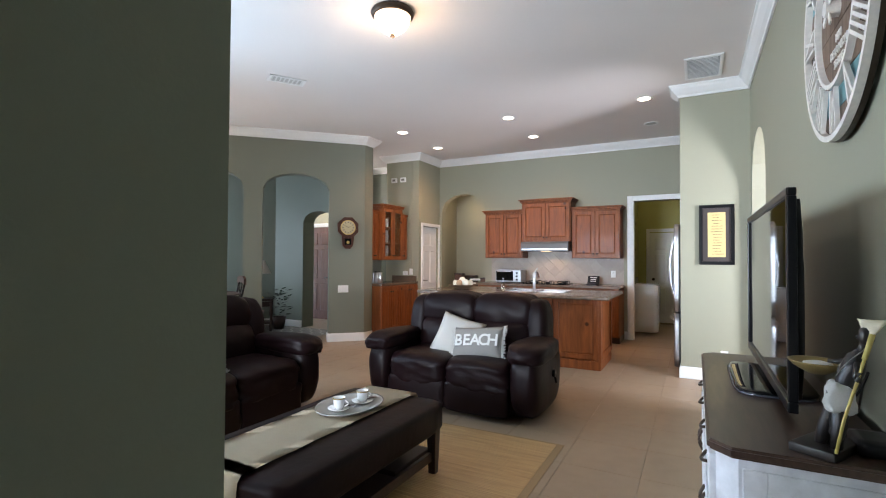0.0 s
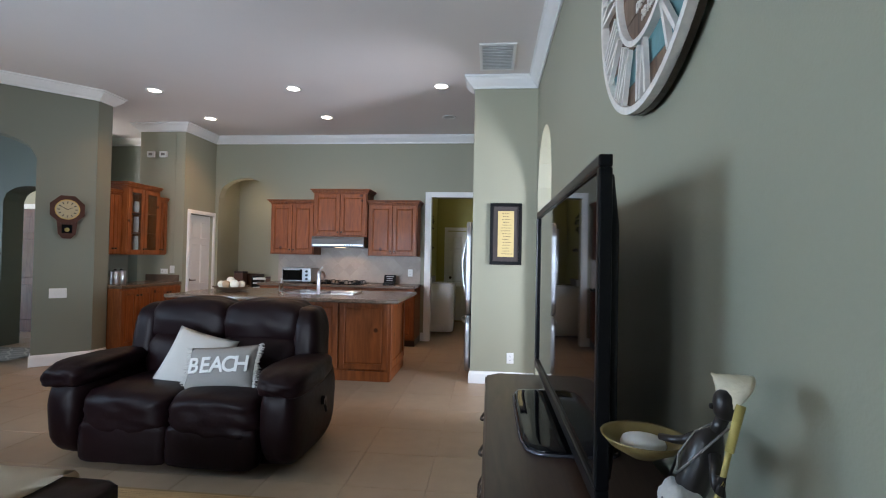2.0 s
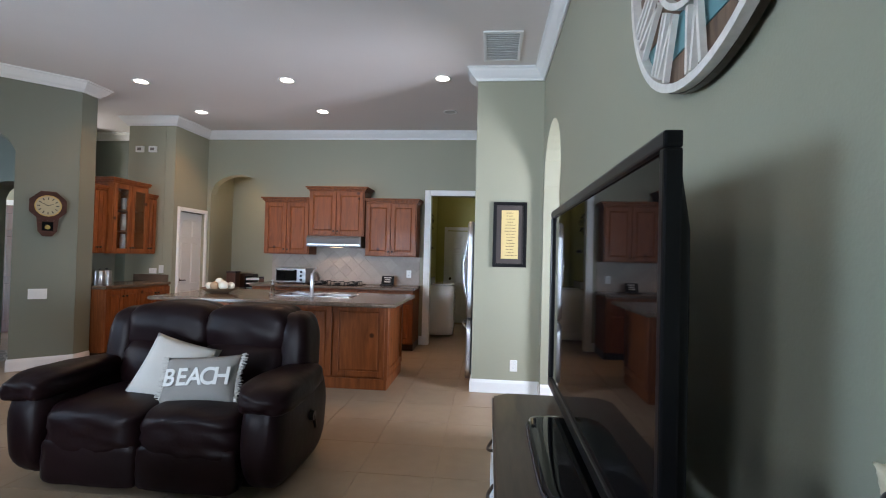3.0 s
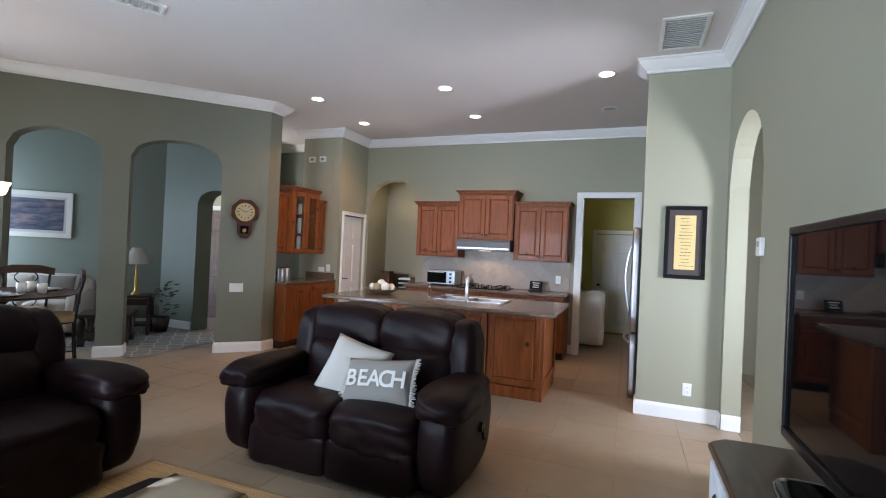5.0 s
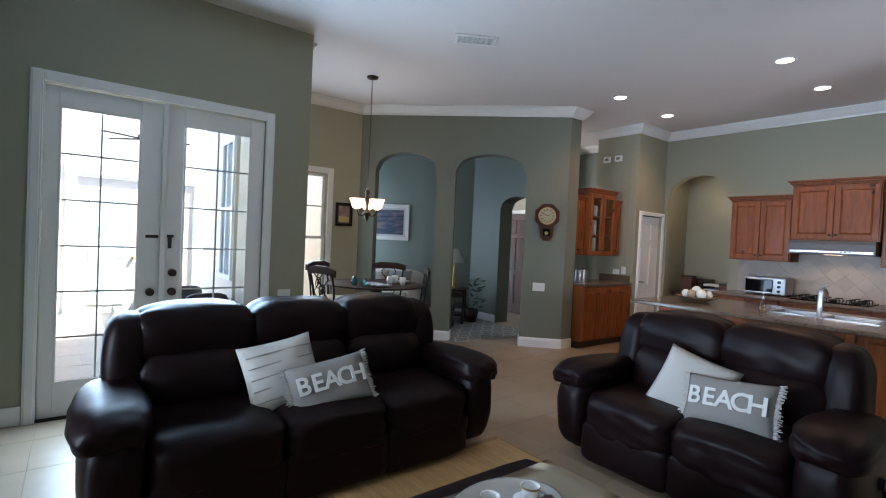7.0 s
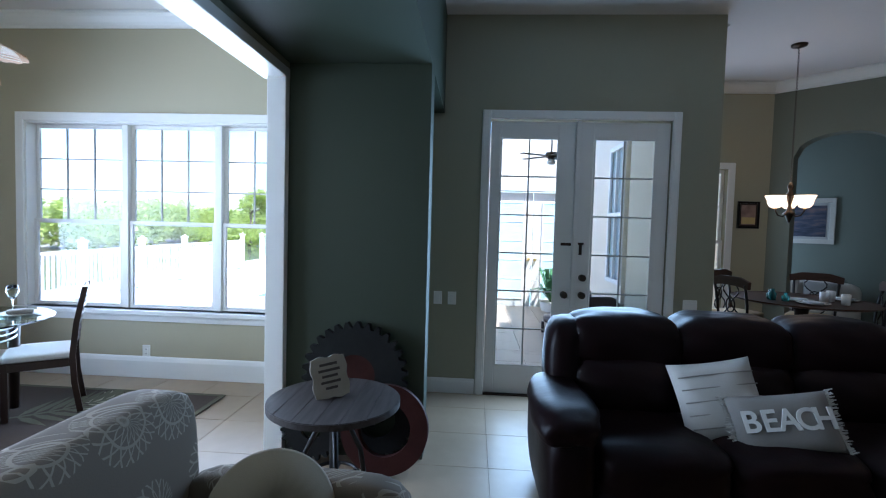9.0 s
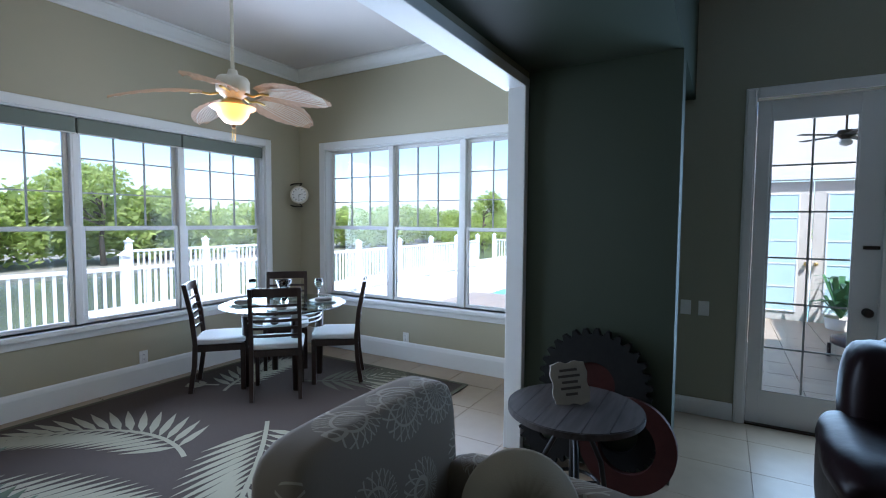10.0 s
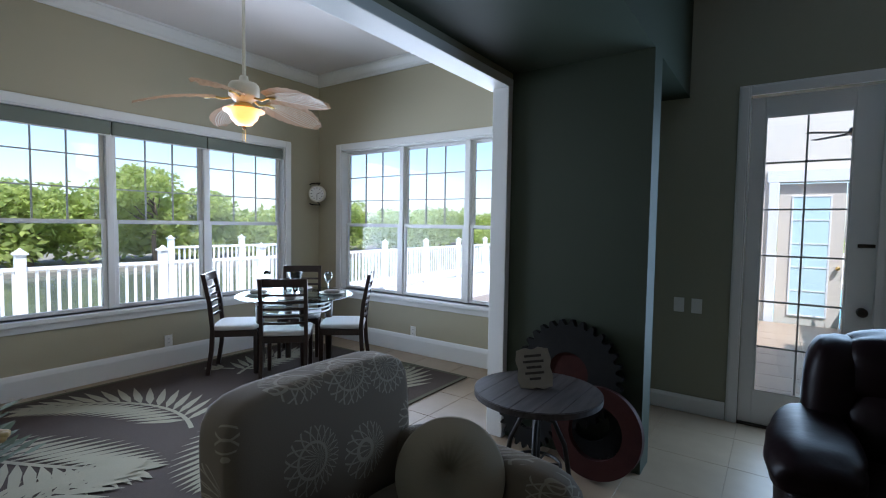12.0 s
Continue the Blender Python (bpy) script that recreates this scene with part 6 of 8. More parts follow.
casing("french_door_casing", pose(-4.27, .28, 0, 0, 0, 90), 1.55, 2.455, .075)
MUNTIN = material("grey_muntin", (.42, .42, .40), .5)
for i, (x0, x1, g0, g1) in enumerate(((.005, .745, .09, .60), (.785, 1.545, .90, 1.43))):
    door = thing("french_door", pose(-4.29, .28, 0, 0, 0, 90), "white french door with twelve small panes, closed", "door", "french doors", "structure")
    bm = bmesh.new()
    for a, b, c, e in ((x0, g0, .012, 2.44), (g1, x1, .012, 2.44), (g0, g1, 2.30, 2.44), (g0, g1, .012, .26)):
        cuboid(bm, a, b, 0, .045, c, e, .003, 1)
    part("frame", bm, WHITE, door)
    bm = bmesh.new()
    for a, b, c, e in ((g0, g0 + .016, .26, 2.30), (g1 - .016, g1, .26, 2.30), (g0 + .016, g1 - .016, 2.284, 2.30), (g0 + .016, g1 - .016, .26, .276)):
        cuboid(bm, a, b, -.008, .0, c, e, .003, 1)
    part("glazing_bead", bm, WHITE, door)
    for c in range(2):
        for r in range(6):
            ga, gb = g0 + (g1 - g0) * c / 2, g0 + (g1 - g0) * (c + 1) / 2
            za, zb = .26 + 2.04 * r / 6, .26 + 2.04 * (r + 1) / 6
            pane(ga, gb, za, zb, door)
    part("muntin", box((g0 + g1) / 2 - .006, (g0 + g1) / 2 + .006, .008, .026, .276, 2.284), MUNTIN, door)
    for r in range(1, 6):
        z = .26 + 2.04 * r / 6
        part("muntin", box(g0 + .016, g1 - .016, .008, .026, z - .006, z + .006), MUNTIN, door)
    for z in ((.925,) if i == 0 else (.925, 1.08)):
        bm = bmesh.new()
        kx = x1 - .06 if i == 0 else x0 + .055
        rod(bm, (kx, .0, z), (kx, -.02, z), .03, .028, 20)
        rounded(bm, kx - .03, kx + .03, -.07, -.02, z - .03, z + .03, 2.2, 4)
        part("knob", bm, KNOB, door, "dark bronze door knob", smooth=True)
    bm = bmesh.new()
    if i == 0:
        cuboid(bm, x1 - .10, x1 - .01, -.012, 0, 1.36, 1.385, .003, 1)
    else:
        cuboid(bm, x0 + .01, x0 + .06, -.012, 0, 1.37, 1.39, .003, 1)
        cuboid(bm, x0 + .02, x0 + .045, -.014, 0, 1.28, 1.37, .003, 1)
    part("latch", bm, KNOB, door, "small dark latch")
structure("astragal", box(-4.30, -4.245, 1.022, 1.062, .01, 2.445, .006), WHITE, "white astragal bar between the french doors", "trim")
structure("door_sill", box(-4.42, -4.25, .28, 1.83, .0, .012, .003), BRONZE, "dark metal threshold of the french doors", "trim")


# ---- windows of the nook ----
def triple_window(name, m, w, z0, z1, splits, label):
    """Three double-hung windows in one trim, facing -y, the opening's lower left at the origin."""
    root = thing(name, m, label, "window", "", "structure")
    bm = bmesh.new()
    t = .08
    for a, b, c, e in ((-t, 0, z0 - .02, z1 + t), (w, w + t, z0 - .02, z1 + t), (0, w, z1, z1 + t)):
        cuboid(bm, a, b, -.022, .004, c, e, .005, 1)
    part("casing", bm, WHITE, root)
    part("sill", box(-t - .03, w + t + .03, -.05, .10, z0 - .045, z0, .008), WHITE, root)
    part("apron", box(-t, w + t, -.018, .0, z0 - .105, z0 - .045, .004), WHITE, root)
    bm = bmesh.new()
    cuboid(bm, 0, .012, 0, .13, z0, z1)
    cuboid(bm, w - .012, w, 0, .13, z0, z1)
    cuboid(bm, .012, w - .012, 0, .13, z1 - .012, z1)
    part("jamb_lining", bm, WHITE, root)
    mid = 1.45
    edges = [0] + splits + [w]
    for k, (a, b) in enumerate(zip(edges, edges[1:])):
        a, b = a + .014, b - .014
        if k:
            part("mullion", box(edges[k] - .03, edges[k] + .03, .055, .135, z0, z1 - .012, .004, 1), WHITE, root)
            a += .018
        if k < 2:
            b -= .018
        for nm, c, e, yy in (("lower_sash", z0 + .002, mid + .02, .07), ("upper_sash", mid - .02, z1 - .014, .10)):
            s = .034
            bm = bmesh.new()
            for q in ((a, a + s, c, e), (b - s, b, c, e), (a + s, b - s, e - s, e), (a + s, b - s, c, c + s)):
                cuboid(bm, q[0], q[1], yy, yy + .03, q[2], q[3], .003, 1)
            sash = part(nm, bm, WHITE, root)
            pane(a + s, b - s, c + s, e - s, sash, yy + .012, yy + .016)
            if nm == "upper_sash":
                for i in (1, 2):
                    x = a + s + (b - a - 2 * s) * i / 3
                    part("muntin", box(x - .006, x + .006, yy + .004, yy + .022, c + s, e - s), MUNTIN, sash)
                    z = c + s + (e - c - 2 * s) * i / 3
                    part("muntin", box(a + s, b - s, yy + .005, yy + .021, z - .006, z + .006), MUNTIN, sash)
    return root


triple_window("window_1", pose(-1.035, -4.5, 0, 0, 0, 180), 2.705, .64, 2.38, [.85, 1.75], "white triple double-hung window looking over the water")
triple_window("window_2", pose(-4.27, -4.07, 0, 0, 0, 90), 2.72, .64, 2.38, [.94, 1.85], "white triple double-hung window looking over the pool deck")
BLIND = material("grey_green_blind", (.17, .19, .16), .8, bump=.3, bump_scale=200, stain=.05)
for a, b in ((.016, .85), (.86, 1.74), (1.75, 2.69)):
    bl = thing("roller_blind", pose(-1.035, -4.5, 0, 0, 0, 180), "rolled-up grey green window blind", "blind", "blinds over the window")
    part("fabric", box(a, b, .015, .05, 2.24, 2.365, .012), BLIND, bl)
    bm = bmesh.new()
    rod(bm, (b - .02, .03, 2.24), (b - .02, .03, 1.5), .0025, .0025, 6)
    part("cord", bm, PLATE, bl)
    part("bottom_bar", box(a, b, .012, .03, 2.228, 2.24, .003, 1), PLATE, bl)
# breakfast nook window
bw = thing("window_3", pose(-6.16, 2.39, 0, 0, 0, 90), "white double-hung window in the breakfast nook", "window", "", "structure")
bm = bmesh.new()
for a, b, c, e in ((-.08, 0, .48, 2.38), (.88, .96, .48, 2.38), (0, .88, 2.30, 2.38), (0, .88, .42, .5)):
    cuboid(bm, a, b, -.022, .004, c, e, .005, 1)
part("casing", bm, WHITE, bw)
for nm, c, e, yy in (("lower_sash", .5, 1.42, .05), ("upper_sash", 1.38, 2.3, .085)):
    bm = bmesh.new()
    for q in ((0, .04, c, e), (.84, .88, c, e), (.04, .84, e - .04, e), (.04, .84, c, c + .04)):
        cuboid(bm, q[0], q[1], yy, yy + .03, q[2], q[3], .003, 1)
    sash = part(nm, bm, WHITE, bw)
    pane(.04, .84, c + .04, e - .04, sash, yy + .012, yy + .016)
    for z in ((c + e) / 2,):
        part("muntin", box(.04, .84, yy + .004, yy + .022, z - .008, z + .008), WHITE, sash)

# ---- sun nook: rug, table, chairs, fan ----
BROWNRUG = material("brown_rug_pile", (.052, .036, .028), .95, grain=.2, scale=120, bump=.5, bump_scale=220, stain=.12)
LEAFRUG = material("sage_cream_rug_leaf", (.30, .28, .205), .95, grain=.12, scale=120, bump=.5, bump_scale=220, stain=.1)
OLIVERUG = material("olive_rug_leaf", (.10, .095, .06), .95, grain=.12, scale=120, bump=.5, bump_scale=220)
pr = thing("palm_rug", pose(-2.05, -3.13, 0), "brown area rug with large pale palm fronds", "rug")
part("weave", box(-1.85, 1.85, -1.22, 1.22, .001, .012, .004, 1), BROWNRUG, pr)
bm = bmesh.new()
for a, b, c, e in ((-1.85, 1.85, -1.22, -1.18), (-1.85, 1.85, 1.18, 1.22), (-1.85, -1.81, -1.18, 1.18), (1.81, 1.85, -1.18, 1.18)):
    cuboid(bm, a, b, c, e, .0122, .0135)
part("border", bm, OLIVERUG, pr, "narrow olive border")


def frond(x, y, ang, length, bend, mat, n=13, wide=.34, layer=[0]):
    """A flat palm frond woven into the rug: a curved rib with pointed leaflets."""
    bm = bmesh.new()
    pts = []
    a = radians(ang)
    px, py = x, y
    for i in range(n + 1):
        pts.append((px, py, a))
        px += math.cos(a) * length / n
        py += math.sin(a) * length / n
        a += radians(bend) / n

    def inside(p):
        return Vector((max(-1.8, min(1.8, p[0])), max(-1.17, min(1.17, p[1])), .0142 + layer[0] * .00004))
    for (x0, y0, a0), (x1, y1, a1) in zip(pts, pts[1:]):
        w = .016
        v = [bm.verts.new(inside((x0 - math.sin(a0) * w, y0 + math.cos(a0) * w))), bm.verts.new(inside((x0 + math.sin(a0) * w, y0 - math.cos(a0) * w))),
             bm.verts.new(inside((x1 + math.sin(a1) * w, y1 - math.cos(a1) * w))), bm.verts.new(inside((x1 - math.sin(a1) * w, y1 + math.cos(a1) * w)))]
        bm.faces.new(v)
    part("rib", bm, mat, pr)
    for i in range(2, n + 1):
        for s in (-1, 1):
            x0, y0, a0 = pts[i]
            t = i / n
            L = wide * (1.15 * math.sin(math.pi * (.18 + .72 * t)) + .12)
            la = a0 + s * radians(62 - 38 * t)
            c, sn = math.cos(la), math.sin(la)
            layer[0] += 1
            bm = bmesh.new()
            wv = .031
            outline = [(0, 0), (.3, 1), (.6, .85), (1, 0), (.6, -.75), (.3, -.9)]
            vs = [bm.verts.new(inside((x0 + c * L * u - sn * wv * v, y0 + sn * L * u + c * wv * v))) for u, v in outline]
            bm.faces.new(vs)
            part("leaflet", bm, mat, pr)


frond(.32, .29, 250, 1.55, 94, LEAFRUG, 18, .36)
frond(-.32, .30, 48, 1.15, -12, LEAFRUG, 15, .46)
frond(1.45, -.60, 112, 1.35, 12, LEAFRUG, 17, .42)
frond(-.55, -.55, 215, 1.0, -50, LEAFRUG, 13, .32)
frond(-1.05, .95, 200, .9, 55, LEAFRUG, 13, .34)
frond(-1.1, -.15, 120, 1.1, 50, OLIVERUG, 13, .34)
frond(-.62, -.72, 300, .25, 0, LEAFRUG, 4, .12)
frond(1.70, .35, 150, .9, 40, LEAFRUG, 13, .30)

GT = thing("glass_dining_table", pose(-3.11, -3.48, 0), "round glass dining table on dark wooden legs", "table")
TGLASS = material("table_glass", (.75, .92, .88), .02, transmission=1.0)
part("glass_top", lathe([(0, .738), (.56, .738), (.57, .744), (.56, .75), (0, .75)], 48), TGLASS, GT, "clear glass top", smooth=False)
for k in range(4):
    a = radians(45 + 90 * k + 20)
    c, s = math.cos(a), math.sin(a)
    bm = bmesh.new()
    rod(bm, (c * .34, s * .34, .012), (c * .34, s * .34, .66), .03, .042, 14)
    lg = part("leg", bm, ESPRESSO, GT, smooth=True)
    bm = bmesh.new()
    rod(bm, (c * .34, s * .34, .66), (c * .34, s * .34, .737), .045, .045, 16)
    part("metal_cap", bm, CHROME, lg, "brushed metal cap")
for z in (.60, .64, .68):
    bm = bmesh.new()
    tube(bm, [(.34 * math.cos(t), .34 * math.sin(t), z) for t in [i * 2 * math.pi / 32 for i in range(33)]], .008, 6)
    part("apron_ring", bm, CHROME, GT, smooth=True)
SEATW = material("white_seat_pad", (.66, .66, .68), .8, bump=.3, bump_scale=200, stain=.05)


def ladder_chair(m):
    """A dark ladder-back dining chair with its front towards -y."""
    root = thing("dining_chair", m, "dark wooden ladder-back dining chair with white seat pad", "chair", "chairs round the glass table")
    part("seat", soft(-.225, .225, -.22, .20, .435, .49, 7, 5), SEATW, root, "white padded seat", smooth=True)
    bm = bmesh.new()
    for q in ((-.21, .21, -.20, -.18), (-.21, .21, .17, .19)):
        cuboid(bm, *q, .375, .435, .003, 1)
    for q in ((-.21, -.19, -.18, .17), (.19, .21, -.18, .17)):
        cuboid(bm, *q, .375, .435, .003, 1)
    part("seat_frame", bm, ESPRESSO, root)
    for x in (-.195, .195):
        bm = bmesh.new()
        vs = cuboid(bm, x - .018, x + .018, -.215, -.175, 0.013, .435, .004, 1)
        part("leg", bm, ESPRESSO, root)
        bm = bmesh.new()
        pts = [(.235, .013), (.20, .25), (.19, .45), (.215, .70), (.27, .97)]
        lo = [(y - .019, z) for y, z in pts] + [(y + .019, z) for y, z in reversed(pts)]
        prism(bm, lo, x - .016, x + .016, "x")
        part("back_leg", bm, ESPRESSO, root)
    for k, (z, h2) in enumerate(((.56, .022), (.625, .022), (.69, .022), (.755, .022), (.82, .022), (.905, .075))):
        y = .19 + .025 * (z - .45) / .25 if z < .7 else .215 + .055 * (z - .7) / .27
        bm = bmesh.new()
        n = 8
        out = [(-.18 + .36 * i / n, y - .02 * (1 - (2 * i / n - 1) ** 2) * -1 - .006) for i in range(n + 1)]
        out += [(u, v + .014) for u, v in reversed(out)]
        prism(bm, out, z - .01, z - .01 + h2)
        part("back_slat" if k < 5 else "top_rail", bm, ESPRESSO, root)
    return root


lc = ladder_chair(pose(-2.86, -3.28, 0, 0, 0, -45))
copy_thing(lc, pose(-2.72, -3.86, 0, 0, 0, -133))
copy_thing(lc, pose(-3.42, -3.10, 0, 0, 0, 38))
copy_thing(lc, pose(-3.45, -3.84, 0, 0, 0, 136))
vz = part("glass_vase", lathe([(0, 0), (.045, 0), (.03, .04), (.035, .12), (.075, .22), (.071, .22), (.03, .12), (.02, .03), (0, .02)], 20), SEEDED, smooth=True)
vz.location = (-3.11, -3.48, .75)
tagged(vz, "flared clear glass vase on the glass table", "vase")
for dx, dy in ((-.28, .17), (.1, -.33)):
    o = part("wine_glass", lathe([(0, 0), (.035, 0), (.034, .004), (.005, .01), (.004, .10), (.03, .13), (.042, .17), (.034, .215), (.032, .215), (.04, .17), (.028, .133), (0, .105)], 18), SEEDED, smooth=True)
    o.location = (-3.11 + dx, -3.48 + dy, .75)
    tagged(o, "clear stemmed wine glass on the table", "wine glass", "wine glasses on the table")
for a in (45, 135, 225, 315):
    o = part("place_plate", lathe([(0, 0), (.08, 0), (.13, .012), (.132, .016), (.08, .007), (0, .006)], 24), material("grey_plate", (.45, .46, .42), .3, stain=.1), smooth=True)
    o.location = (-3.11 + .36 * math.cos(radians(a)), -3.48 + .36 * math.sin(radians(a)), .75)
    tagged(o, "grey green dinner plate on the glass table", "plate", "plates on the glass table")
    nk = part("cloth_napkin", soft(-.08, .08, -.05, .05, 0, .035, 4, 4), LINEN, smooth=True)
    nk.matrix_world = pose(o.location[0], o.location[1], .757, 0, 0, a)
    tagged(nk, "folded grey napkin on a plate", "napkin", "napkins on the glass table")

# ceiling fan with palm-leaf blades
IVORY = material("ivory_fan_metal", (.62, .58, .47), .4, grain=.06, scale=40)
PALM = material("woven_palm_blade", (.52, .38, .26), .7, bump=.4, bump_scale=120, grain=.15, scale=50)
GOLD = material("antique_gold", (.50, .36, .10), .35, metal=.8)
fan = thing("ceiling_fan", pose(-2.25, -3.0, 0), "ivory ceiling fan with palm-leaf blades and a lit bowl", "fan")
part("ceiling_canopy", lathe([(0, 3.349), (.07, 3.349), (.065, 3.31), (.02, 3.28), (0, 3.28)], 20), IVORY, fan, smooth=True)
bm = bmesh.new()
rod(bm, (0, 0, 3.29), (0, 0, 2.60), .013, .013, 12)
part("downrod", bm, IVORY, fan)
part("motor", lathe([(0, 2.62), (.03, 2.61), (.04, 2.57), (.10, 2.555), (.115, 2.53), (.115, 2.46), (.10, 2.44), (.07, 2.42), (.05, 2.40), (0, 2.40)], 28), IVORY, fan, smooth=True)
part("light_collar", lathe([(0, 2.40), (.06, 2.40), (.08, 2.375), (.075, 2.36), (0, 2.36)], 24), GOLD, fan, smooth=True)
part("light_bowl", lathe([(.155, 2.345), (.15, 2.335), (.115, 2.32), (.10, 2.28), (.06, 2.235), (0, 2.222)], 28), material("amber_lit_bowl", (1, .8, .5), .4, emit=(1, .42, .05), strength=.9), fan, "glowing amber glass bowl", smooth=True)
part("bowl_finial", lathe([(0, 2.224), (.014, 2.22), (.016, 2.205), (0, 2.19)], 12), BRONZE, fan, smooth=True)
for dx in (-.012, .012):
    bm = bmesh.new()
    rod(bm, (dx, 0, 2.2), (dx, 0, 2.10), .0015, .0015, 6)
    part("pull_chain", bm, GOLD, fan)
for k in range(5):
    a = 38 + 72 * k
    m = pose(0, 0, 2.43, 0, 0, a) @ pose(0, 0, 0, -16, 0, 0)
    bm = bmesh.new()
    n, rows2 = 14, []
    for i in range(n + 1):
        t = i / n
        x = .20 + .56 * t
        w = .155 * (math.sin(math.pi * min(1, .12 + t * .86)) ** .65)
        rows2.append([bm.verts.new((x, w * v, -.10 * t * t + .012 * (1 - v * v) + .003 * (((i + j) % 2) * 2 - 1))) for j, v in enumerate((-1, -.75, -.5, -.25, 0, .25, .5, .75, 1))])
    for r0, r1 in zip(rows2, rows2[1:]):
        for j in range(8):
            bm.faces.new((r0[j], r0[j + 1], r1[j + 1], r1[j]))
    bmesh.ops.solidify(bm, geom=bm.faces[:], thickness=.005)
    bmesh.ops.transform(bm, matrix=m, verts=bm.verts[:])
    bl = part("blade", bm, PALM, fan, "woven palm-leaf blade")
    bm = bmesh.new()
    tube(bm, [m @ Vector(p) for p in ((.09, 0, .01), (.15, .02, -.005), (.22, 0, .0), (.28, 0, -.01))], .009, 6)
    part("blade_iron", bm, GOLD, bl, "gold blade bracket", smooth=True)
    for v in (-.8, -.55, -.3, -.1, .1, .3, .55, .8):
        bm = bmesh.new()
        pts = []
        for i in range(7):
            t = i / 6 * .92
            w = .155 * (math.sin(math.pi * min(1, .12 + t * .86)) ** .65)
            pts.append(m @ Vector((.21 + .55 * t, w * v * (.35 + .65 * t) if i else v * .02, -.10 * t * t + .012 * (1 - v * v * t) - .006)))
        tube(bm, pts, .0028, 5)
        part("vein", bm, IVORY, bl)
bulb("fan_bulb", -2.25, -3.0, 2.15, 1.7, (1, .58, .2), .1)

# double-sided station clock on a bracket in the corner
sc = thing("station_clock", pose(-4.13, -4.36, 1.84, 0, 0, 130), "round cream station clock on an iron bracket", "clock")
CLOCKCREAM = material("cream_enamel", (.62, .58, .48), .4, stain=.1, stain_scale=15)
part("case", disc(.105, -.04, .04), CLOCKCREAM, sc)
d2 = part("dial", disc(.088, -.044, -.04), PORCELAIN, sc, "white dial")
for k in range(12):
    a = k * math.pi / 6
    bm = bmesh.new()
    rod(bm, (.062 * math.sin(a), -.0455, .062 * math.cos(a)), (.078 * math.sin(a), -.0455, .078 * math.cos(a)), .004, .004, 6)
    part("hour_mark", bm, INK, d2)
for a, L in ((radians(75), .045), (radians(180), .065)):
    bm = bmesh.new()
    rod(bm, (0, -.047, 0), (L * math.sin(a), -.047, L * math.cos(a)), .004, .002, 6)
    part("pointer", bm, INK, d2)
bm = bmesh.new()
for s in (-1, 1):
    tube(bm, [(0, 0, s * .1), (.03, .02, s * .14), (-.08, .06, s * .135), (-.12, .09, s * .12)], .008, 6)
part("bracket", bm, IRON, sc, smooth=True)

# sideboard with flowers
sb = thing("sideboard", pose(-.30, -3.12, 0, 0, 0, -90), "dark espresso sideboard standing by the nook wall", "sideboard")
part("top", box(-.60, .60, -.30, .285, .815, .85, .008), ESPRESSO, sb)
part("body", box(-.57, .57, -.27, .28, .05, .815, .004), ESPRESSO, sb)
for i in range(3):
    dd = part("door", box(-.55 + i * .37, -.19 + i * .37, -.285, -.27, .08, .60, .004, 1), ESPRESSO, sb)
    dq = part("drawer", box(-.55 + i * .37, -.19 + i * .37, -.285, -.27, .62, .79, .004, 1), ESPRESSO, sb)
    bm = bmesh.new()
    rounded(bm, -.385 + i * .37, -.355 + i * .37, -.31, -.285, .69, .72, 2.2, 3)
    part("knob", bm, BRONZE, dq, smooth=True)
for x in (-.54, .54):
    for y in (-.24, .25):
        part("foot", box(x - .03, x + .03, y - .03, y + .03, 0, .05), ESPRESSO, sb)
sw = bmesh.new()
rounded(sw, -.09, .07, -.05, .05, .02, .13, 2.4, 6)
tube(sw, [(.05, 0, .09), (.09, 0, .15), (.085, 0, .21), (.05, 0, .235), (.03, 0, .22)], .018, 8)
tube(sw, [(-.05, 0, .1), (-.1, 0, .16), (-.13, 0, .2)], .02, 8)
swan = part("bird_ornament", sw, material("grey_ceramic", (.45, .50, .48), .4, stain=.2), smooth=True)
swan.matrix_world = pose(-.40, -3.05, .85, 0, 0, 60)
tagged(swan, "grey ceramic bird ornament on the sideboard", "ornament")
bk = part("folded_paper", box(-.12, .12, -.09, .09, 0, .02, .004), PLATE)
bk.matrix_world = pose(-.42, -2.85, .85, 0, 0, 15)
tagged(bk, "white folded papers on the sideboard", "papers")
fp = thing("flower_pot", pose(-.40, -2.22, 0), "basket planter of silk flowers on the floor", "plant")
part("basket", lathe([(0, 0), (.11, 0), (.14, .15), (.15, .32), (.135, .32), (.12, .05), (0, .04)], 20), material("tan_basket", (.24, .15, .08), .8, bump=.6, bump_scale=90, grain=.3, scale=50), fp, smooth=True)
rng = random.Random(9)
bm = bmesh.new()
for i in range(130):
    a, el = rng.random() * 6.28, rng.random() * 1.35
    R = .13 + .13 * rng.random()
    p = Vector((R * math.cos(a) * math.cos(el), R * math.sin(a) * math.cos(el), .42 + R * 1.2 * math.sin(el)))
    dv = Vector((math.cos(a), math.sin(a), .4)).normalized() * (.09 + .05 * rng.random())
    n = dv.cross(Vector((0, 0, 1))).normalized() * .03
    v = [bm.verts.new(q) for q in (p, p + dv * .5 + n, p + dv, p + dv * .5 - n)]
    bm.faces.new(v)
part("leaves", bm, material("silk_leaf", (.05, .08, .03), .6, grain=.3, scale=20), fp)
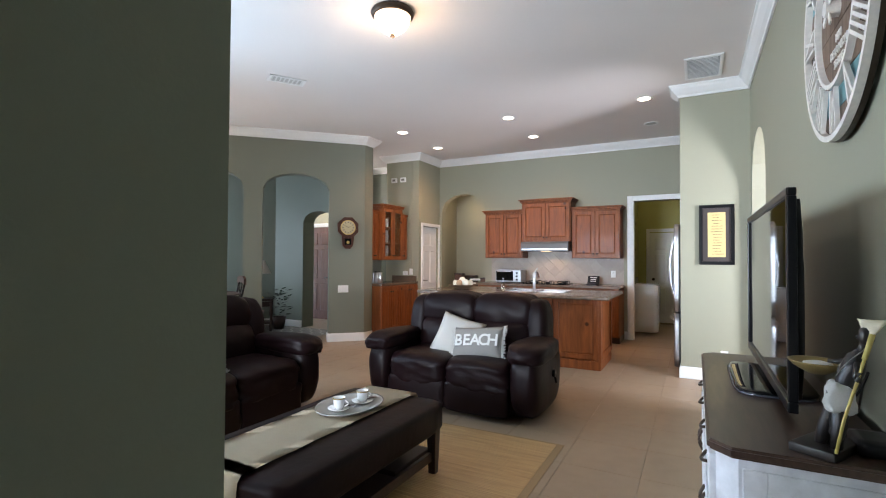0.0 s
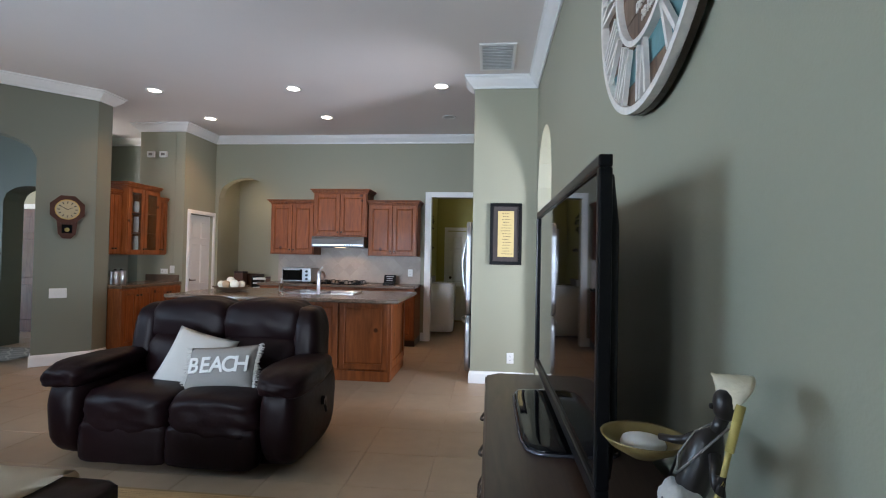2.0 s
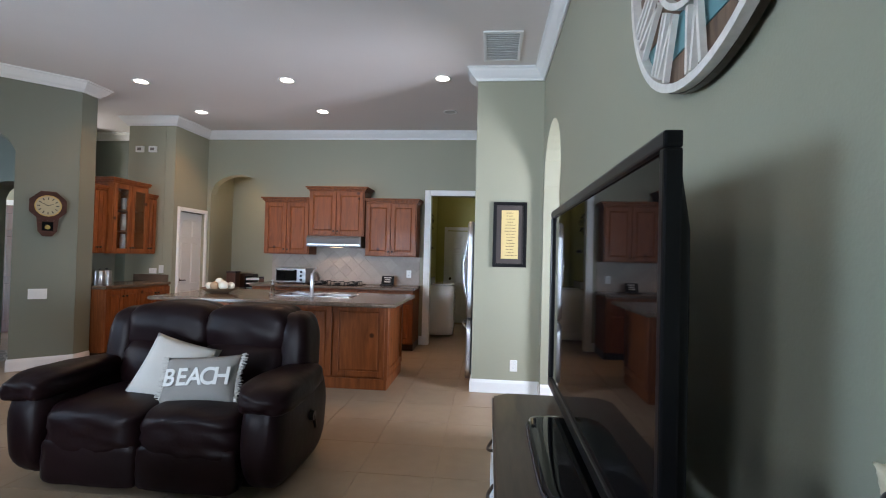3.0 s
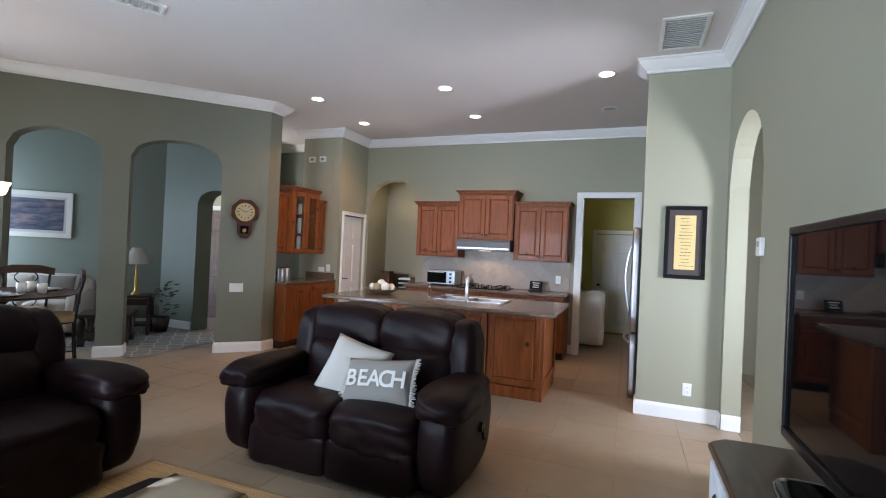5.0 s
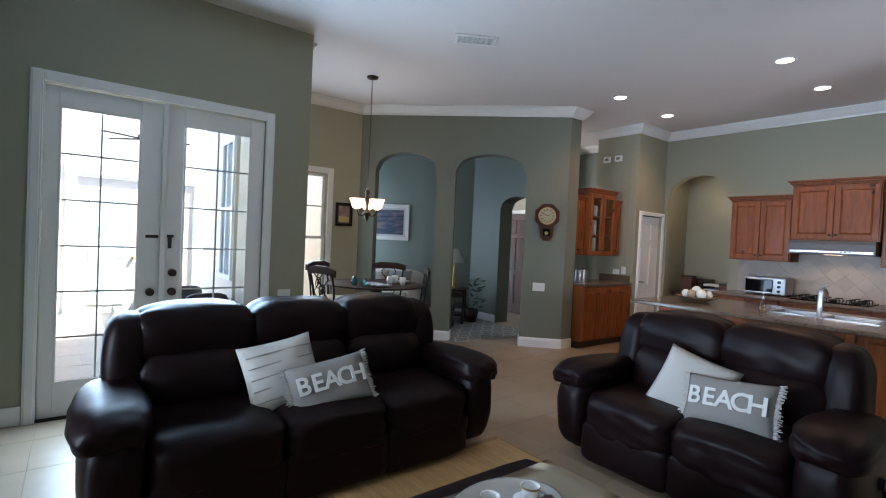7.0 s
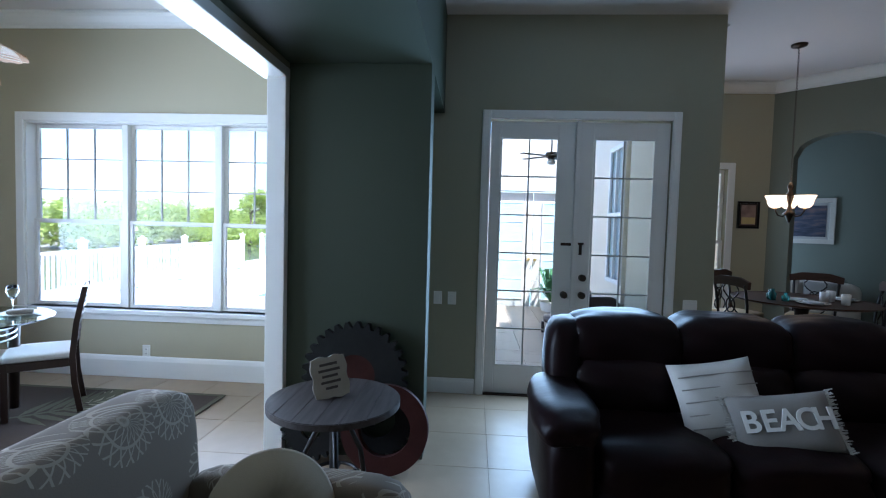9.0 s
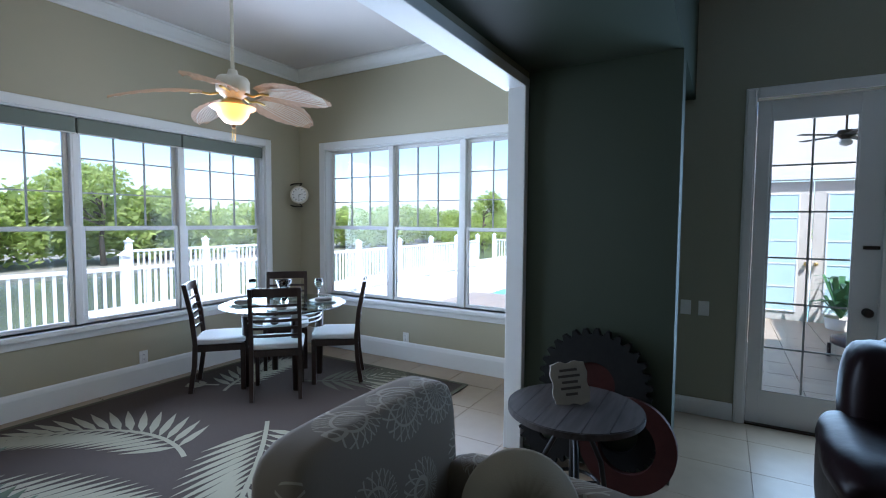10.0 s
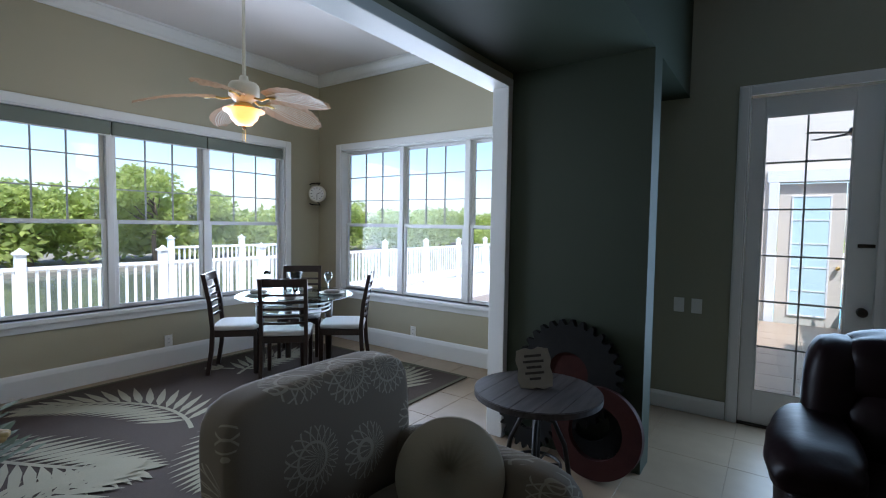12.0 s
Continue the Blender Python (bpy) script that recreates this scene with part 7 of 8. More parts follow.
for i in range(14):
    a = rng.random() * 6.28
    R = .2 + .06 * rng.random()
    el = .3 + rng.random()
    c = Vector((R * math.cos(a) * math.cos(el), R * math.sin(a) * math.cos(el), .45 + R * 1.2 * math.sin(el)))
    bm = bmesh.new()
    for k in range(9):
        t = k * 2.4
        q = c + Vector((.028 * math.cos(t), .028 * math.sin(t), .012 * (k % 3)))
        rounded(bm, q.x - .022, q.x + .022, q.y - .022, q.y + .022, q.z - .014, q.z + .014, 2.2, 2)
    key = ("yellow_petal", "plum_petal", "rose_petal")[i % 3]
    mt = bpy.data.materials.get(key) or material(key, {"yellow_petal": (.24, .17, .06), "plum_petal": (.06, .02, .03), "rose_petal": (.24, .12, .11)}[key], .7, grain=.2)
    part("blossom", bm, mt, fp, smooth=True)

# ---- armchair ----
EMB = material("embroidered_taupe", (.24, .21, .17), .85, bump=.3, bump_scale=200)
nt = EMB.node_tree


def node_math(op, a, b=None, tree=nt):
    """A math node on sockets or numbers; gives its output."""
    n0 = tree.nodes.new("ShaderNodeMath")
    n0.operation = op
    for k, v in enumerate((a, b)):
        if v is None:
            continue
        if isinstance(v, (int, float)):
            n0.inputs[k].default_value = v
        else:
            tree.links.new(v, n0.inputs[k])
    return n0.outputs[0]


tcx = nt.nodes.new("ShaderNodeTexCoord")
vo = nt.nodes.new("ShaderNodeTexVoronoi")
vo.inputs["Scale"].default_value = 3.6
vo.inputs["Randomness"].default_value = .55
nt.links.new(tcx.outputs["Object"], vo.inputs["Vector"])
df = nt.nodes.new("ShaderNodeVectorMath")
df.operation = "SUBTRACT"
nt.links.new(tcx.outputs["Object"], df.inputs[0])
nt.links.new(vo.outputs["Position"], df.inputs[1])
sp = nt.nodes.new("ShaderNodeSeparateXYZ")
nt.links.new(df.outputs[0], sp.inputs[0])
# each rosette: two families of curved spokes that cross, and rings round them
ang = node_math("ARCTAN2", sp.outputs[2], node_math("ADD", sp.outputs[0], node_math("MULTIPLY", sp.outputs[1], .8)))
rad = node_math("MULTIPLY", vo.outputs["Distance"], 1 / 3.6)
spokes = []
for turn in (-1, 1):
    wave = node_math("SINE", node_math("ADD", node_math("MULTIPLY", ang, 9.0), node_math("MULTIPLY", rad, turn * 46.0)))
    spokes.append(node_math("LESS_THAN", node_math("ABSOLUTE", wave), .26))
rings = node_math("GREATER_THAN", node_math("SINE", node_math("MULTIPLY", rad, 105.0)), .90)
inside_rosette = node_math("LESS_THAN", rad, .125)
lace = node_math("MULTIPLY", node_math("MAXIMUM", node_math("MAXIMUM", spokes[0], spokes[1]), rings), inside_rosette)
mixc = nt.nodes.new("ShaderNodeMixRGB")
mixc.inputs[1].default_value = (.120, .092, .064, 1)
mixc.inputs[2].default_value = (.235, .20, .15, 1)
nt.links.new(lace, mixc.inputs[0])
nt.links.new(mixc.outputs[0], nt.nodes["Principled BSDF"].inputs["Base Color"])
ac = thing("armchair", pose(-1.24, -.52, 0, 0, 0, 180), "taupe armchair embroidered with pale circles", "armchair")
part("seat_base", soft(-.40, .40, -.36, .36, .10, .34, 8, 5), EMB, ac, smooth=True)
part("seat_cushion", soft(-.31, .31, -.40, .22, .32, .47, 5, 7), EMB, ac, smooth=True)
part("backrest", soft(-.43, .43, .27, .48, .14, .922, 7, 10, sag=lambda q: Vector((q.x * (1 + .02 * q.z), q.y + .25 * q.z, q.z - .02 * q.x ** 2))), EMB, ac, smooth=True)
for s in (-1, 1):
    part("arm", soft(*((-.47, -.30) if s < 0 else (.30, .47)), -.50, .34, .1, .62, 5, 7), EMB, ac, smooth=True)
    for y in (-.32, .34):
        part("leg", lathe([(0, 0), (.02, 0), (.03, .11), (0, .11)], 12, at=(s * .36, y, 0)), ESPRESSO, ac, smooth=True)
rp = thing("round_pillow", pose(-1.46, -.46, .56, 60, 0, 116), "round tufted cream pillow on the armchair", "pillow")
TUFT = material("cream_velvet", (.25, .21, .145), .8, bump=.3, bump_scale=200, stain=.08)
bm = bmesh.new()
n, rr = 48, 12
for sgn in (1, -1):
    rings = [[bm.verts.new((0, 0, sgn * .035))]]
    for j in range(1, rr + 1):
        t = j / rr
        rings.append([bm.verts.new((.198 * t * math.cos(2 * math.pi * i / n), .198 * t * math.sin(2 * math.pi * i / n),
                                    sgn * (.035 + .045 * math.sin(math.pi * t ** .7) * (1 + .22 * (i % 2 * 2 - 1) * (1 - .75 * t)) - .02 * t ** 4))) for i in range(n)])
    for a, b in zip(rings, rings[1:]):
        for i in range(n):
            f = list(dict.fromkeys([a[i % len(a)], a[(i + 1) % len(a)], b[(i + 1) % n], b[i]]))
            bm.faces.new(f if sgn > 0 else f[::-1])
part("cover", bm, TUFT, rp, smooth=True)
for z in (.036, -.036):
    part("button", lathe([(0, -.012), (.018, -.006), (.018, .006), (0, .012)], 14, at=(0, 0, z)), TUFT, rp, smooth=True)
part("edge_band", lathe([(.194, -.02), (.202, -.012), (.202, .012), (.194, .02)], 48), TUFT, rp, smooth=True)

# ---- round side table, sign and gears at the column ----
st = thing("round_side_table", pose(-2.39, -.53, 0), "round grey weathered wooden table on an iron base", "table")
strips = 6
for i in range(strips):
    z0, z1 = -.33 + .66 * i / strips + .0015, -.33 + .66 * (i + 1) / strips - .0015
    outl = [(math.sqrt(max(0, .33 ** 2 - (z0 + (z1 - z0) * k / 10) ** 2)), z0 + (z1 - z0) * k / 10) for k in range(11)]
    outl += [(-a, b) for a, b in reversed(outl)]
    bm = bmesh.new()
    prism(bm, outl, .575, .603)
    part("plank", bm, GREYWOOD, st)
part("edge_band", lathe([(.331, .572), (.336, .572), (.336, .600), (.331, .600)], 48), GREYWOOD, st)
bm = bmesh.new()
rod(bm, (0, 0, .2), (0, 0, .575), .022, .022, 14)
part("screw_post", bm, IRON, st)
part("top_flange", lathe([(0, .565), (.12, .565), (.12, .574), (0, .574)], 24), IRON, st)
for k in range(3):
    a = radians(20 + 120 * k)
    bm = bmesh.new()
    tube(bm, [(math.cos(a) * r, math.sin(a) * r, z) for r, z in ((.02, .45), (.10, .42), (.17, .28), (.20, .12), (.22, .012))], .014, 8)
    part("leg", bm, IRON, st, smooth=True)
bm = bmesh.new()
tube(bm, [(.13 * math.cos(t), .13 * math.sin(t), .2) for t in [i * 2 * math.pi / 24 for i in range(25)]], .009, 6)
for k in range(6):
    rod(bm, (0, 0, .2), (.13 * math.cos(k * 1.047), .13 * math.sin(k * 1.047), .2), .006)
part("wheel", bm, IRON, st)
sg = thing("table_sign", pose(-2.40, -.54, .603, 0, 0, 118) @ pose(0, 0, 0, -14, -8, 0), "small carved cream sign with worn lettering", "sign")
out = []
for i in range(48):
    t = 2 * math.pi * i / 48
    k = 1 / max(abs(math.cos(t)), abs(math.sin(t)))
    sc2 = 1 - .05 * math.cos(8 * t)
    out.append((.09 * k * math.cos(t) * sc2, .105 + .105 * k * math.sin(t) * sc2))
bm = bmesh.new()
prism(bm, out, -.012, .012, "y")
part("board", bm, material("worn_cream_sign", (.27, .24, .20), .7, stain=.2, stain_scale=20, bump=.3, bump_scale=60), sg)
for k in range(5):
    L = (.09, .11, .08, .1, .06)[k]
    part("text_line", box(-L / 2, L / 2, -.0145, -.0121, .165 - k * .03, .178 - k * .03), MATBOARD, sg)


def gear(name, m, r, hole, teeth, thick, mat, label, tooth=.035):
    root = thing(name, m, label, "gear")
    bm = bmesh.new()
    n = teeth * 4
    ro = [r + (tooth if (i % 4) in (1, 2) else 0) for i in range(n)] if teeth > 3 else [r] * n
    ring = [[bm.verts.new((x, rad * math.cos(2 * math.pi * i / n), rad * math.sin(2 * math.pi * i / n))) for i, rad in enumerate(rs)] for x, rs in ((0, [hole] * n), (0, ro), (thick, ro), (thick, [hole] * n))]
    for a, b in zip(ring, ring[1:] + ring[:1]):
        for i in range(n):
            bm.faces.new((a[i], a[(i + 1) % n], b[(i + 1) % n], b[i]))
    bmesh.ops.recalc_face_normals(bm, faces=bm.faces[:])
    part("toothed_rim" if teeth < 40 else "ring", bm, mat, root)
    return root


GEARDARK = material("blackened_gear_wood", (.010, .010, .010), .7, spec=.2, grain=.4, scale=25, stain=.4, stain_scale=7, bump=.3, bump_scale=60)
GEARRED = material("faded_red_gear", (.04, .010, .008), .7, spec=.2, grain=.3, scale=25, stain=.4, stain_scale=8, bump=.3, bump_scale=60)
g1 = gear("wooden_gear", pose(-2.96, -.56, .55, 0, -4, 0), .30, .13, 30, .05, GEARDARK, "large dark wooden gear with a red hub")
part("hub", lathe([(0, .0), (.135, 0), (.135, .03), (.05, .035), (0, .035)], 28), GEARRED, g1, "faded red hub").matrix_basis = pose(0, 0, 0, 0, 90, 0)
g2 = gear("wooden_ring", pose(-2.84, -.34, .265, 0, -12, 0), .262, .155, 48, .06, GEARRED, "dark red wooden ring leaning on the column", 0)
g3 = gear("small_gear", pose(-2.93, -.82, .21, 0, -8, 0), .17, .07, 22, .04, GEARDARK, "small dark wooden gear behind the table", .03)
part("inner_ring", lathe([(.07, .0), (.10, 0), (.10, .03), (.07, .03)], 24), material("pale_gear_ring", (.45, .42, .36), .6, stain=.2), g3, "pale inner ring").matrix_basis = pose(0, 0, 0, 0, 90, 0)
bp2 = gear("gear_plate", pose(-2.97, -.42, .27, 0, -3, 0), .22, .12, 26, .03, GEARDARK, "dark toothed plate behind the red ring", .03)

# ---- outdoors ----
GROUND = material("sandy_ground", (.22, .20, .15), .95, stain=.3, stain_scale=.2, grain=.2, scale=3, bump=.3)
DECK = material("pale_pool_deck", (.72, .69, .63), .8, stain=.12, stain_scale=.8, grain=.1, scale=12, bump=.2, bump_scale=60)
WATER = material("canal_water", (.11, .13, .10), .12, bump=.6, bump_scale=1.8, stain=.2, stain_scale=.3)
POOL = material("pool_water", (.10, .45, .48), .06, bump=.3, bump_scale=4)
FENCE = material("white_vinyl_fence", (.78, .78, .76), .4, stain=.03)
structure("ground", box(-400, 400, -400, 400, -2.2, -1.9), GROUND, "sandy ground reaching to the horizon", "ground")
structure("canal", box(-400, 200, -27, -9.2, -1.5, -1.2), WATER, "dark rippled canal water", "water")
structure("pool_deck", box(-60, 60, -9.2, 30, -1.8, -.16), DECK, "pale concrete pool deck round the house", "pavement")
structure("far_bank", box(-400, 200, -120, -27, -1.8, -1.0), GROUND, "grassy far bank of the canal", "ground")
structure("swimming_pool", box(-17, -8.3, -4.6, 2, -.158, -.150), POOL, "turquoise swimming pool water", "water")
structure("pool_coping", box(-8.3, -8.0, -4.9, 2.2, -.158, -.12, .01), STUCCO, "pale stone pool coping", "coping")


def fence_run(p0, p1, z0, top, label, gap=.115):
    """A white picket railing between two points."""
    a, b = Vector((*p0, 0)), Vector((*p1, 0))
    L = (b - a).length
    ang = math.degrees(math.atan2((b - a).y, (b - a).x))
    root = thing("white_railing", pose(*p0, z0, 0, 0, ang), label, "fence")
    part("top_rail", box(0, L, -.03, .03, top - .05, top, .008), FENCE, root)
    part("bottom_rail", box(0, L, -.02, .02, .08, .13, .006), FENCE, root)
    pk = finish("picket", box(-.017, .017, -.012, .012, .13, top - .05), FENCE)
    x = gap
    while x < L:
        o = new("picket", pk)
        o.parent = root
        o.location = (x, 0, 0)
        x += gap
    bm = bmesh.new()
    cuboid(bm, -.055, .055, -.055, .055, 0, top + .16, .006, 1)
    cuboid(bm, -.075, .075, -.075, .075, top + .16, top + .19, .006, 1)
    rod(bm, (0, 0, top + .19), (0, 0, top + .25), .07, .005, 4)
    ps = finish("post", bm, FENCE)
    k = max(1, round(L / 1.7))
    for i in range(k + 1):
        o = new("post", ps)
        o.parent = root
        o.location = (L * i / k, 0, 0)
    return root


fence_run((1.5, -7.5), (-5.3, -7.3), -.16, 1.0, "white picket railing along the canal deck")
fence_run((-5.3, -7.3), (-16, -7.8), -.16, 1.0, "white picket railing along the pool deck")
fence_run((-8.6, -10.5), (-5.2, -10.5), -.6, 1.5, "white railing of the boat dock")
structure("boat_dock", box(-8.8, -5.0, -12.5, -9.2, -1.3, -.6), DECK, "pale timber boat dock over the canal", "dock")
fence_run((-17.5, -7.8), (-17.5, 4), -.16, 1.0, "white picket railing behind the pool")

LEAF = material("sunlit_leaf", (.30, .35, .11), .6, grain=.4, scale=3, stain=.35, stain_scale=.5, spec=.3)
nt = LEAF.node_tree
tr3 = nt.nodes.new("ShaderNodeBsdfTranslucent")
tr3.inputs[0].default_value = (.58, .66, .20, 1)
mx3 = nt.nodes.new("ShaderNodeMixShader")
mx3.inputs[0].default_value = .6
nt.links.new(nt.nodes["Principled BSDF"].outputs[0], mx3.inputs[1])
nt.links.new(tr3.outputs[0], mx3.inputs[2])
nt.links.new(mx3.outputs[0], nt.nodes["Material Output"].inputs[0])
BARK = material("grey_bark", (.16, .12, .085), .9, grain=.3, scale=10, bump=.5)


def leaf_cloud(bm, centre, radius, count, rng, size=.16, flat=.8):
    for i in range(count):
        d = Vector((rng.gauss(0, 1), rng.gauss(0, 1), rng.gauss(0, 1))).normalized() * radius * (rng.random() ** .45)
        d.z *= flat
        p = Vector(centre) + d
        u = Vector((rng.gauss(0, 1), rng.gauss(0, 1), rng.gauss(0, .6))).normalized()
        w = u.cross(Vector((rng.gauss(0, 1), rng.gauss(0, 1), rng.gauss(0, 1)))).normalized()
        s = size * (.6 + .8 * rng.random())
        v = [bm.verts.new(q) for q in (p - u * s, p + w * s * .45, p + u * s, p - w * s * .45)]
        bm.faces.new(v)


rng = random.Random(21)
bm = bmesh.new()
x = -75.0
while x < 30:
    dist = rng.random()
    h = 3.0 + 1.1 * noise.noise(Vector((x * .12, 3, 0))) + .9 * rng.random()
    y = -28.5 - 5 * dist
    for zz in (.3, .5, .7, .9):
        leaf_cloud(bm, (x + rng.gauss(0, .5), y, -1.0 + h * zz), .9 + .5 * rng.random(), 75, rng, .26)
    x += .42
tagged(part("mangrove_bank", bm, LEAF), "dense sunlit mangrove hedge across the canal", "mangroves", "", "stuff")


def tree(x, y, z, h, seed, label, spread=1.0):
    r = random.Random(seed)
    root = thing("tree", pose(x, y, z), label, "tree", "trees across the canal")
    bm = bmesh.new()
    tube(bm, [(0, 0, 0), (.1, .05, h * .25), (-.05, .1, h * .5), (.05, 0, h * .7)], lambda t: .17 * (1 - .7 * t), 10)
    part("trunk", bm, BARK, root, smooth=True)
    lb, cr = bmesh.new(), bmesh.new()
    for i in range(11):
        a = r.random() * 6.28
        z0 = h * (.35 + .3 * r.random())
        L = h * .30 * (.6 + .6 * r.random()) * spread
        tip = Vector((math.cos(a) * L, math.sin(a) * L, z0 + h * .28 * r.random() + .1 * h))
        tube(lb, [(0, 0, z0), (tip.x * .5, tip.y * .5, z0 + (tip.z - z0) * .35), tip], lambda t: .06 * (1 - .8 * t), 6)
        leaf_cloud(cr, tip, h * .17 * (.7 + .8 * r.random()), 300, r, .15)
    leaf_cloud(cr, (0, 0, h * .85), h * .19, 420, r, .15)
    part("limbs", lb, BARK, root, smooth=True)
    part("crown", cr, LEAF, root)


tree(-13, -29, -1.0, 5.6, 1, "broad leafy green tree rising over the mangroves", 1.1)
tree(-17, -30, -1.0, 4.5, 2, "leafy green tree rising over the mangroves")
tree(-7.5, -29.5, -1.0, 4.0, 3, "leafy green tree rising over the mangroves")
tree(-3.8, -30, -1.0, 4.1, 4, "bare-topped green tree rising over the mangroves")
tree(-27, -31, -1.0, 4.6, 5, "leafy green tree rising over the mangroves")
tree(-42, -14, -1.0, 5.0, 6, "leafy green tree beyond the pool deck")
tree(-44, -4, -1.0, 4.6, 7, "leafy green tree beyond the pool deck")
tree(-46, -22, -1.0, 5.4, 8, "leafy green tree beyond the pool deck")
bm = bmesh.new()
for k in range(90):
    leaf_cloud(bm, (-40 - 6 * rng.random(), -26 + k * .5, -.2 + .6 * rng.random()), 1.1, 60, rng, .26)
tagged(part("far_hedge", bm, LEAF), "dense green hedge beyond the pool deck", "hedge", "", "stuff")
# palm by the pool
pm = thing("palm_tree", pose(-21, -6.2, -.16), "tall slim palm tree behind the pool", "tree")
bm = bmesh.new()
tube(bm, [(0, 0, 0), (.1, 0, 1.2), (.05, .1, 2.4), (0, .05, 3.4)], lambda t: .14 * (1 - .35 * t), 10)
part("trunk", bm, BARK, pm, smooth=True)
for k in range(14):
    a = k * .449 * 2
    bm = bmesh.new()
    for i in range(16):
        t = i / 15
        R = 1.5 * t
        z = 3.4 + .75 * math.sin(t * 2.3) - .9 * t * t + .25 * (k % 3)
        for s in (-1, 1):
            p = Vector((math.cos(a) * R, math.sin(a) * R, z))
            q = p + Vector((math.cos(a + s * .9) * .45, math.sin(a + s * .9) * .45, -.22)) * (1.1 - .6 * t)
            n = Vector((math.cos(a), math.sin(a), 0)) * .03
            bm.faces.new([bm.verts.new(p + n), bm.verts.new(p - n), bm.verts.new(q)])
    part("palm_leaf", bm, LEAF, pm)

# covered lanai outside the french doors
structure("lanai_ceiling", box(-6.1, -4.43, -1.0, 2.08, 3.0, 3.12), STUCCO, "cream lanai ceiling", "ceiling")
wall("wall_lanai_far", (-9.4, -1.0), (-9.4, 4.6), STUCCO, "cream stucco wall of the lanai", [(1.45, 3.15, -.16, 2.22, 0)], -.16, 3.3, .15)
fd2 = thing("lanai_french_door", pose(-9.4, .46, -.16, 0, 0, 90), "pale double door across the lanai, closed", "door", "", "structure")
TAUPE = material("taupe_door_paint", (.64, .58, .48), .5, stain=.05)
PALEGLASS = material("pale_blind_glass", (.58, .76, .77), .15, stain=.1, stain_scale=2)
for x0 in (.01, .85):
    lf = part("leaf", box(x0, x0 + .825, .02, .06, 0, 2.36, .004, 1), TAUPE, fd2)
    gl = part("glass", box(x0 + .19, x0 + .64, .010, .02, .30, 2.15), PALEGLASS, lf, "pale glass with blinds")
    bm = bmesh.new()
    for a, b, c, e in ((.165, .19, .275, 2.175), (.64, .665, .275, 2.175), (.19, .64, 2.15, 2.175), (.19, .64, .275, .30)):
        cuboid(bm, x0 + a, x0 + b, .004, .02, c, e, .003, 1)
    part("bead", bm, FENCE, lf, "white glazing bead")
    for z in (.68, 1.05, 1.42, 1.79):
        part("muntin", box(x0 + .19, x0 + .64, .004, .010, z - .007, z + .007), FENCE, lf)
    bm = bmesh.new()
    kx = x0 + (.77 if x0 < .5 else .055)
    rounded(bm, kx - .03, kx + .03, -.05, .02, 1.03, 1.09, 2.2, 4)
    part("knob", bm, BRASS, lf, "brass knob", smooth=True)
bm = bmesh.new()
for x0, x1, z0, z1 in ((-.13, .005, 0, 2.385), (1.68, 1.815, 0, 2.385), (-.16, 1.845, 2.385, 2.58)):
    cuboid(bm, x0, x1, -.05, -.002, z0, z1, .006, 1)
part("trim", bm, FENCE, fd2, "wide white door trim")
# outside wall of the breakfast bay with its window
wall("wall_lanai_side", (-6.33, 2.09), (-8.2, 2.09), STUCCO, "cream stucco side wall of the lanai with a window", [(.08, .62, .85, 2.6, 0)], -.16, 3.0, -.15)
lw = thing("lanai_window", pose(-6.95, 2.08, .85), "white double-hung window beside the lanai", "window", "", "structure")
bm = bmesh.new()
for x0, x1, z0, z1 in ((-.06, 0, -.06, 1.81), (.54, .6, -.06, 1.81), (0, .54, 1.75, 1.81), (0, .54, -.06, 0), (0, .54, .85, .9), (.255, .285, 0, .85), (.255, .285, .9, 1.75)):
    cuboid(bm, x0, x1, -.02, .05, z0, z1, .003, 1)
part("window_frame", bm, FENCE, lw)
part("pane", box(.0, .54, .02, .03, 0, 1.75), material("pale_blue_pane", (.35, .42, .44), .1), lw, "pale glass")
for y in (-.9,):
    col = bmesh.new()
    cuboid(col, -.12, .12, -.12, .12, 0, 3.16, .01)
    cuboid(col, -.16, .16, -.16, .16, 0, .2, .01)
    cuboid(col, -.16, .16, -.16, .16, 2.96, 3.16, .01)
    o = structure("lanai_column", col, FENCE, "square white lanai column", "column")
    o.location = (-7.2 if y > 0 else -9.0, y, -.16)
pl2 = thing("lanai_plant", pose(-8.9, 1.62, -.16), "potted green plant on the lanai", "plant")
part("pot", lathe([(0, 0), (.15, 0), (.2, .32), (.18, .32), (.13, .04), (0, .04)], 20), STUCCO, pl2, smooth=True)
bm = bmesh.new()
r5 = random.Random(31)
for i in range(60):
    a = r5.random() * 6.28
    L = .25 + .3 * r5.random()
    p = Vector((0, 0, .3))
    q1 = p + Vector((math.cos(a) * L * .5, math.sin(a) * L * .5, .45 * r5.random() + .2))
    q2 = q1 + Vector((math.cos(a) * L * .5, math.sin(a) * L * .5, -.05))
    n = Vector((-math.sin(a), math.cos(a), 0)) * .04
    v = [bm.verts.new(t) for t in (p, q1 + n, q2, q1 - n)]
    bm.faces.new(v)
part("foliage", bm, material("lanai_leaf", (.06, .17, .05), .5, grain=.3), pl2)
lt2 = thing("lanai_table", pose(-6.3, 1.95, -.16), "dark wicker patio table with a glass top", "table")
part("top", lathe([(0, .7), (.5, .7), (.5, .72), (0, .72)], 32), TGLASS, lt2)
part("base", lathe([(0, 0), (.25, 0), (.2, .1), (.12, .4), (.2, .7), (0, .7)], 20), ESPRESSO, lt2, smooth=True)


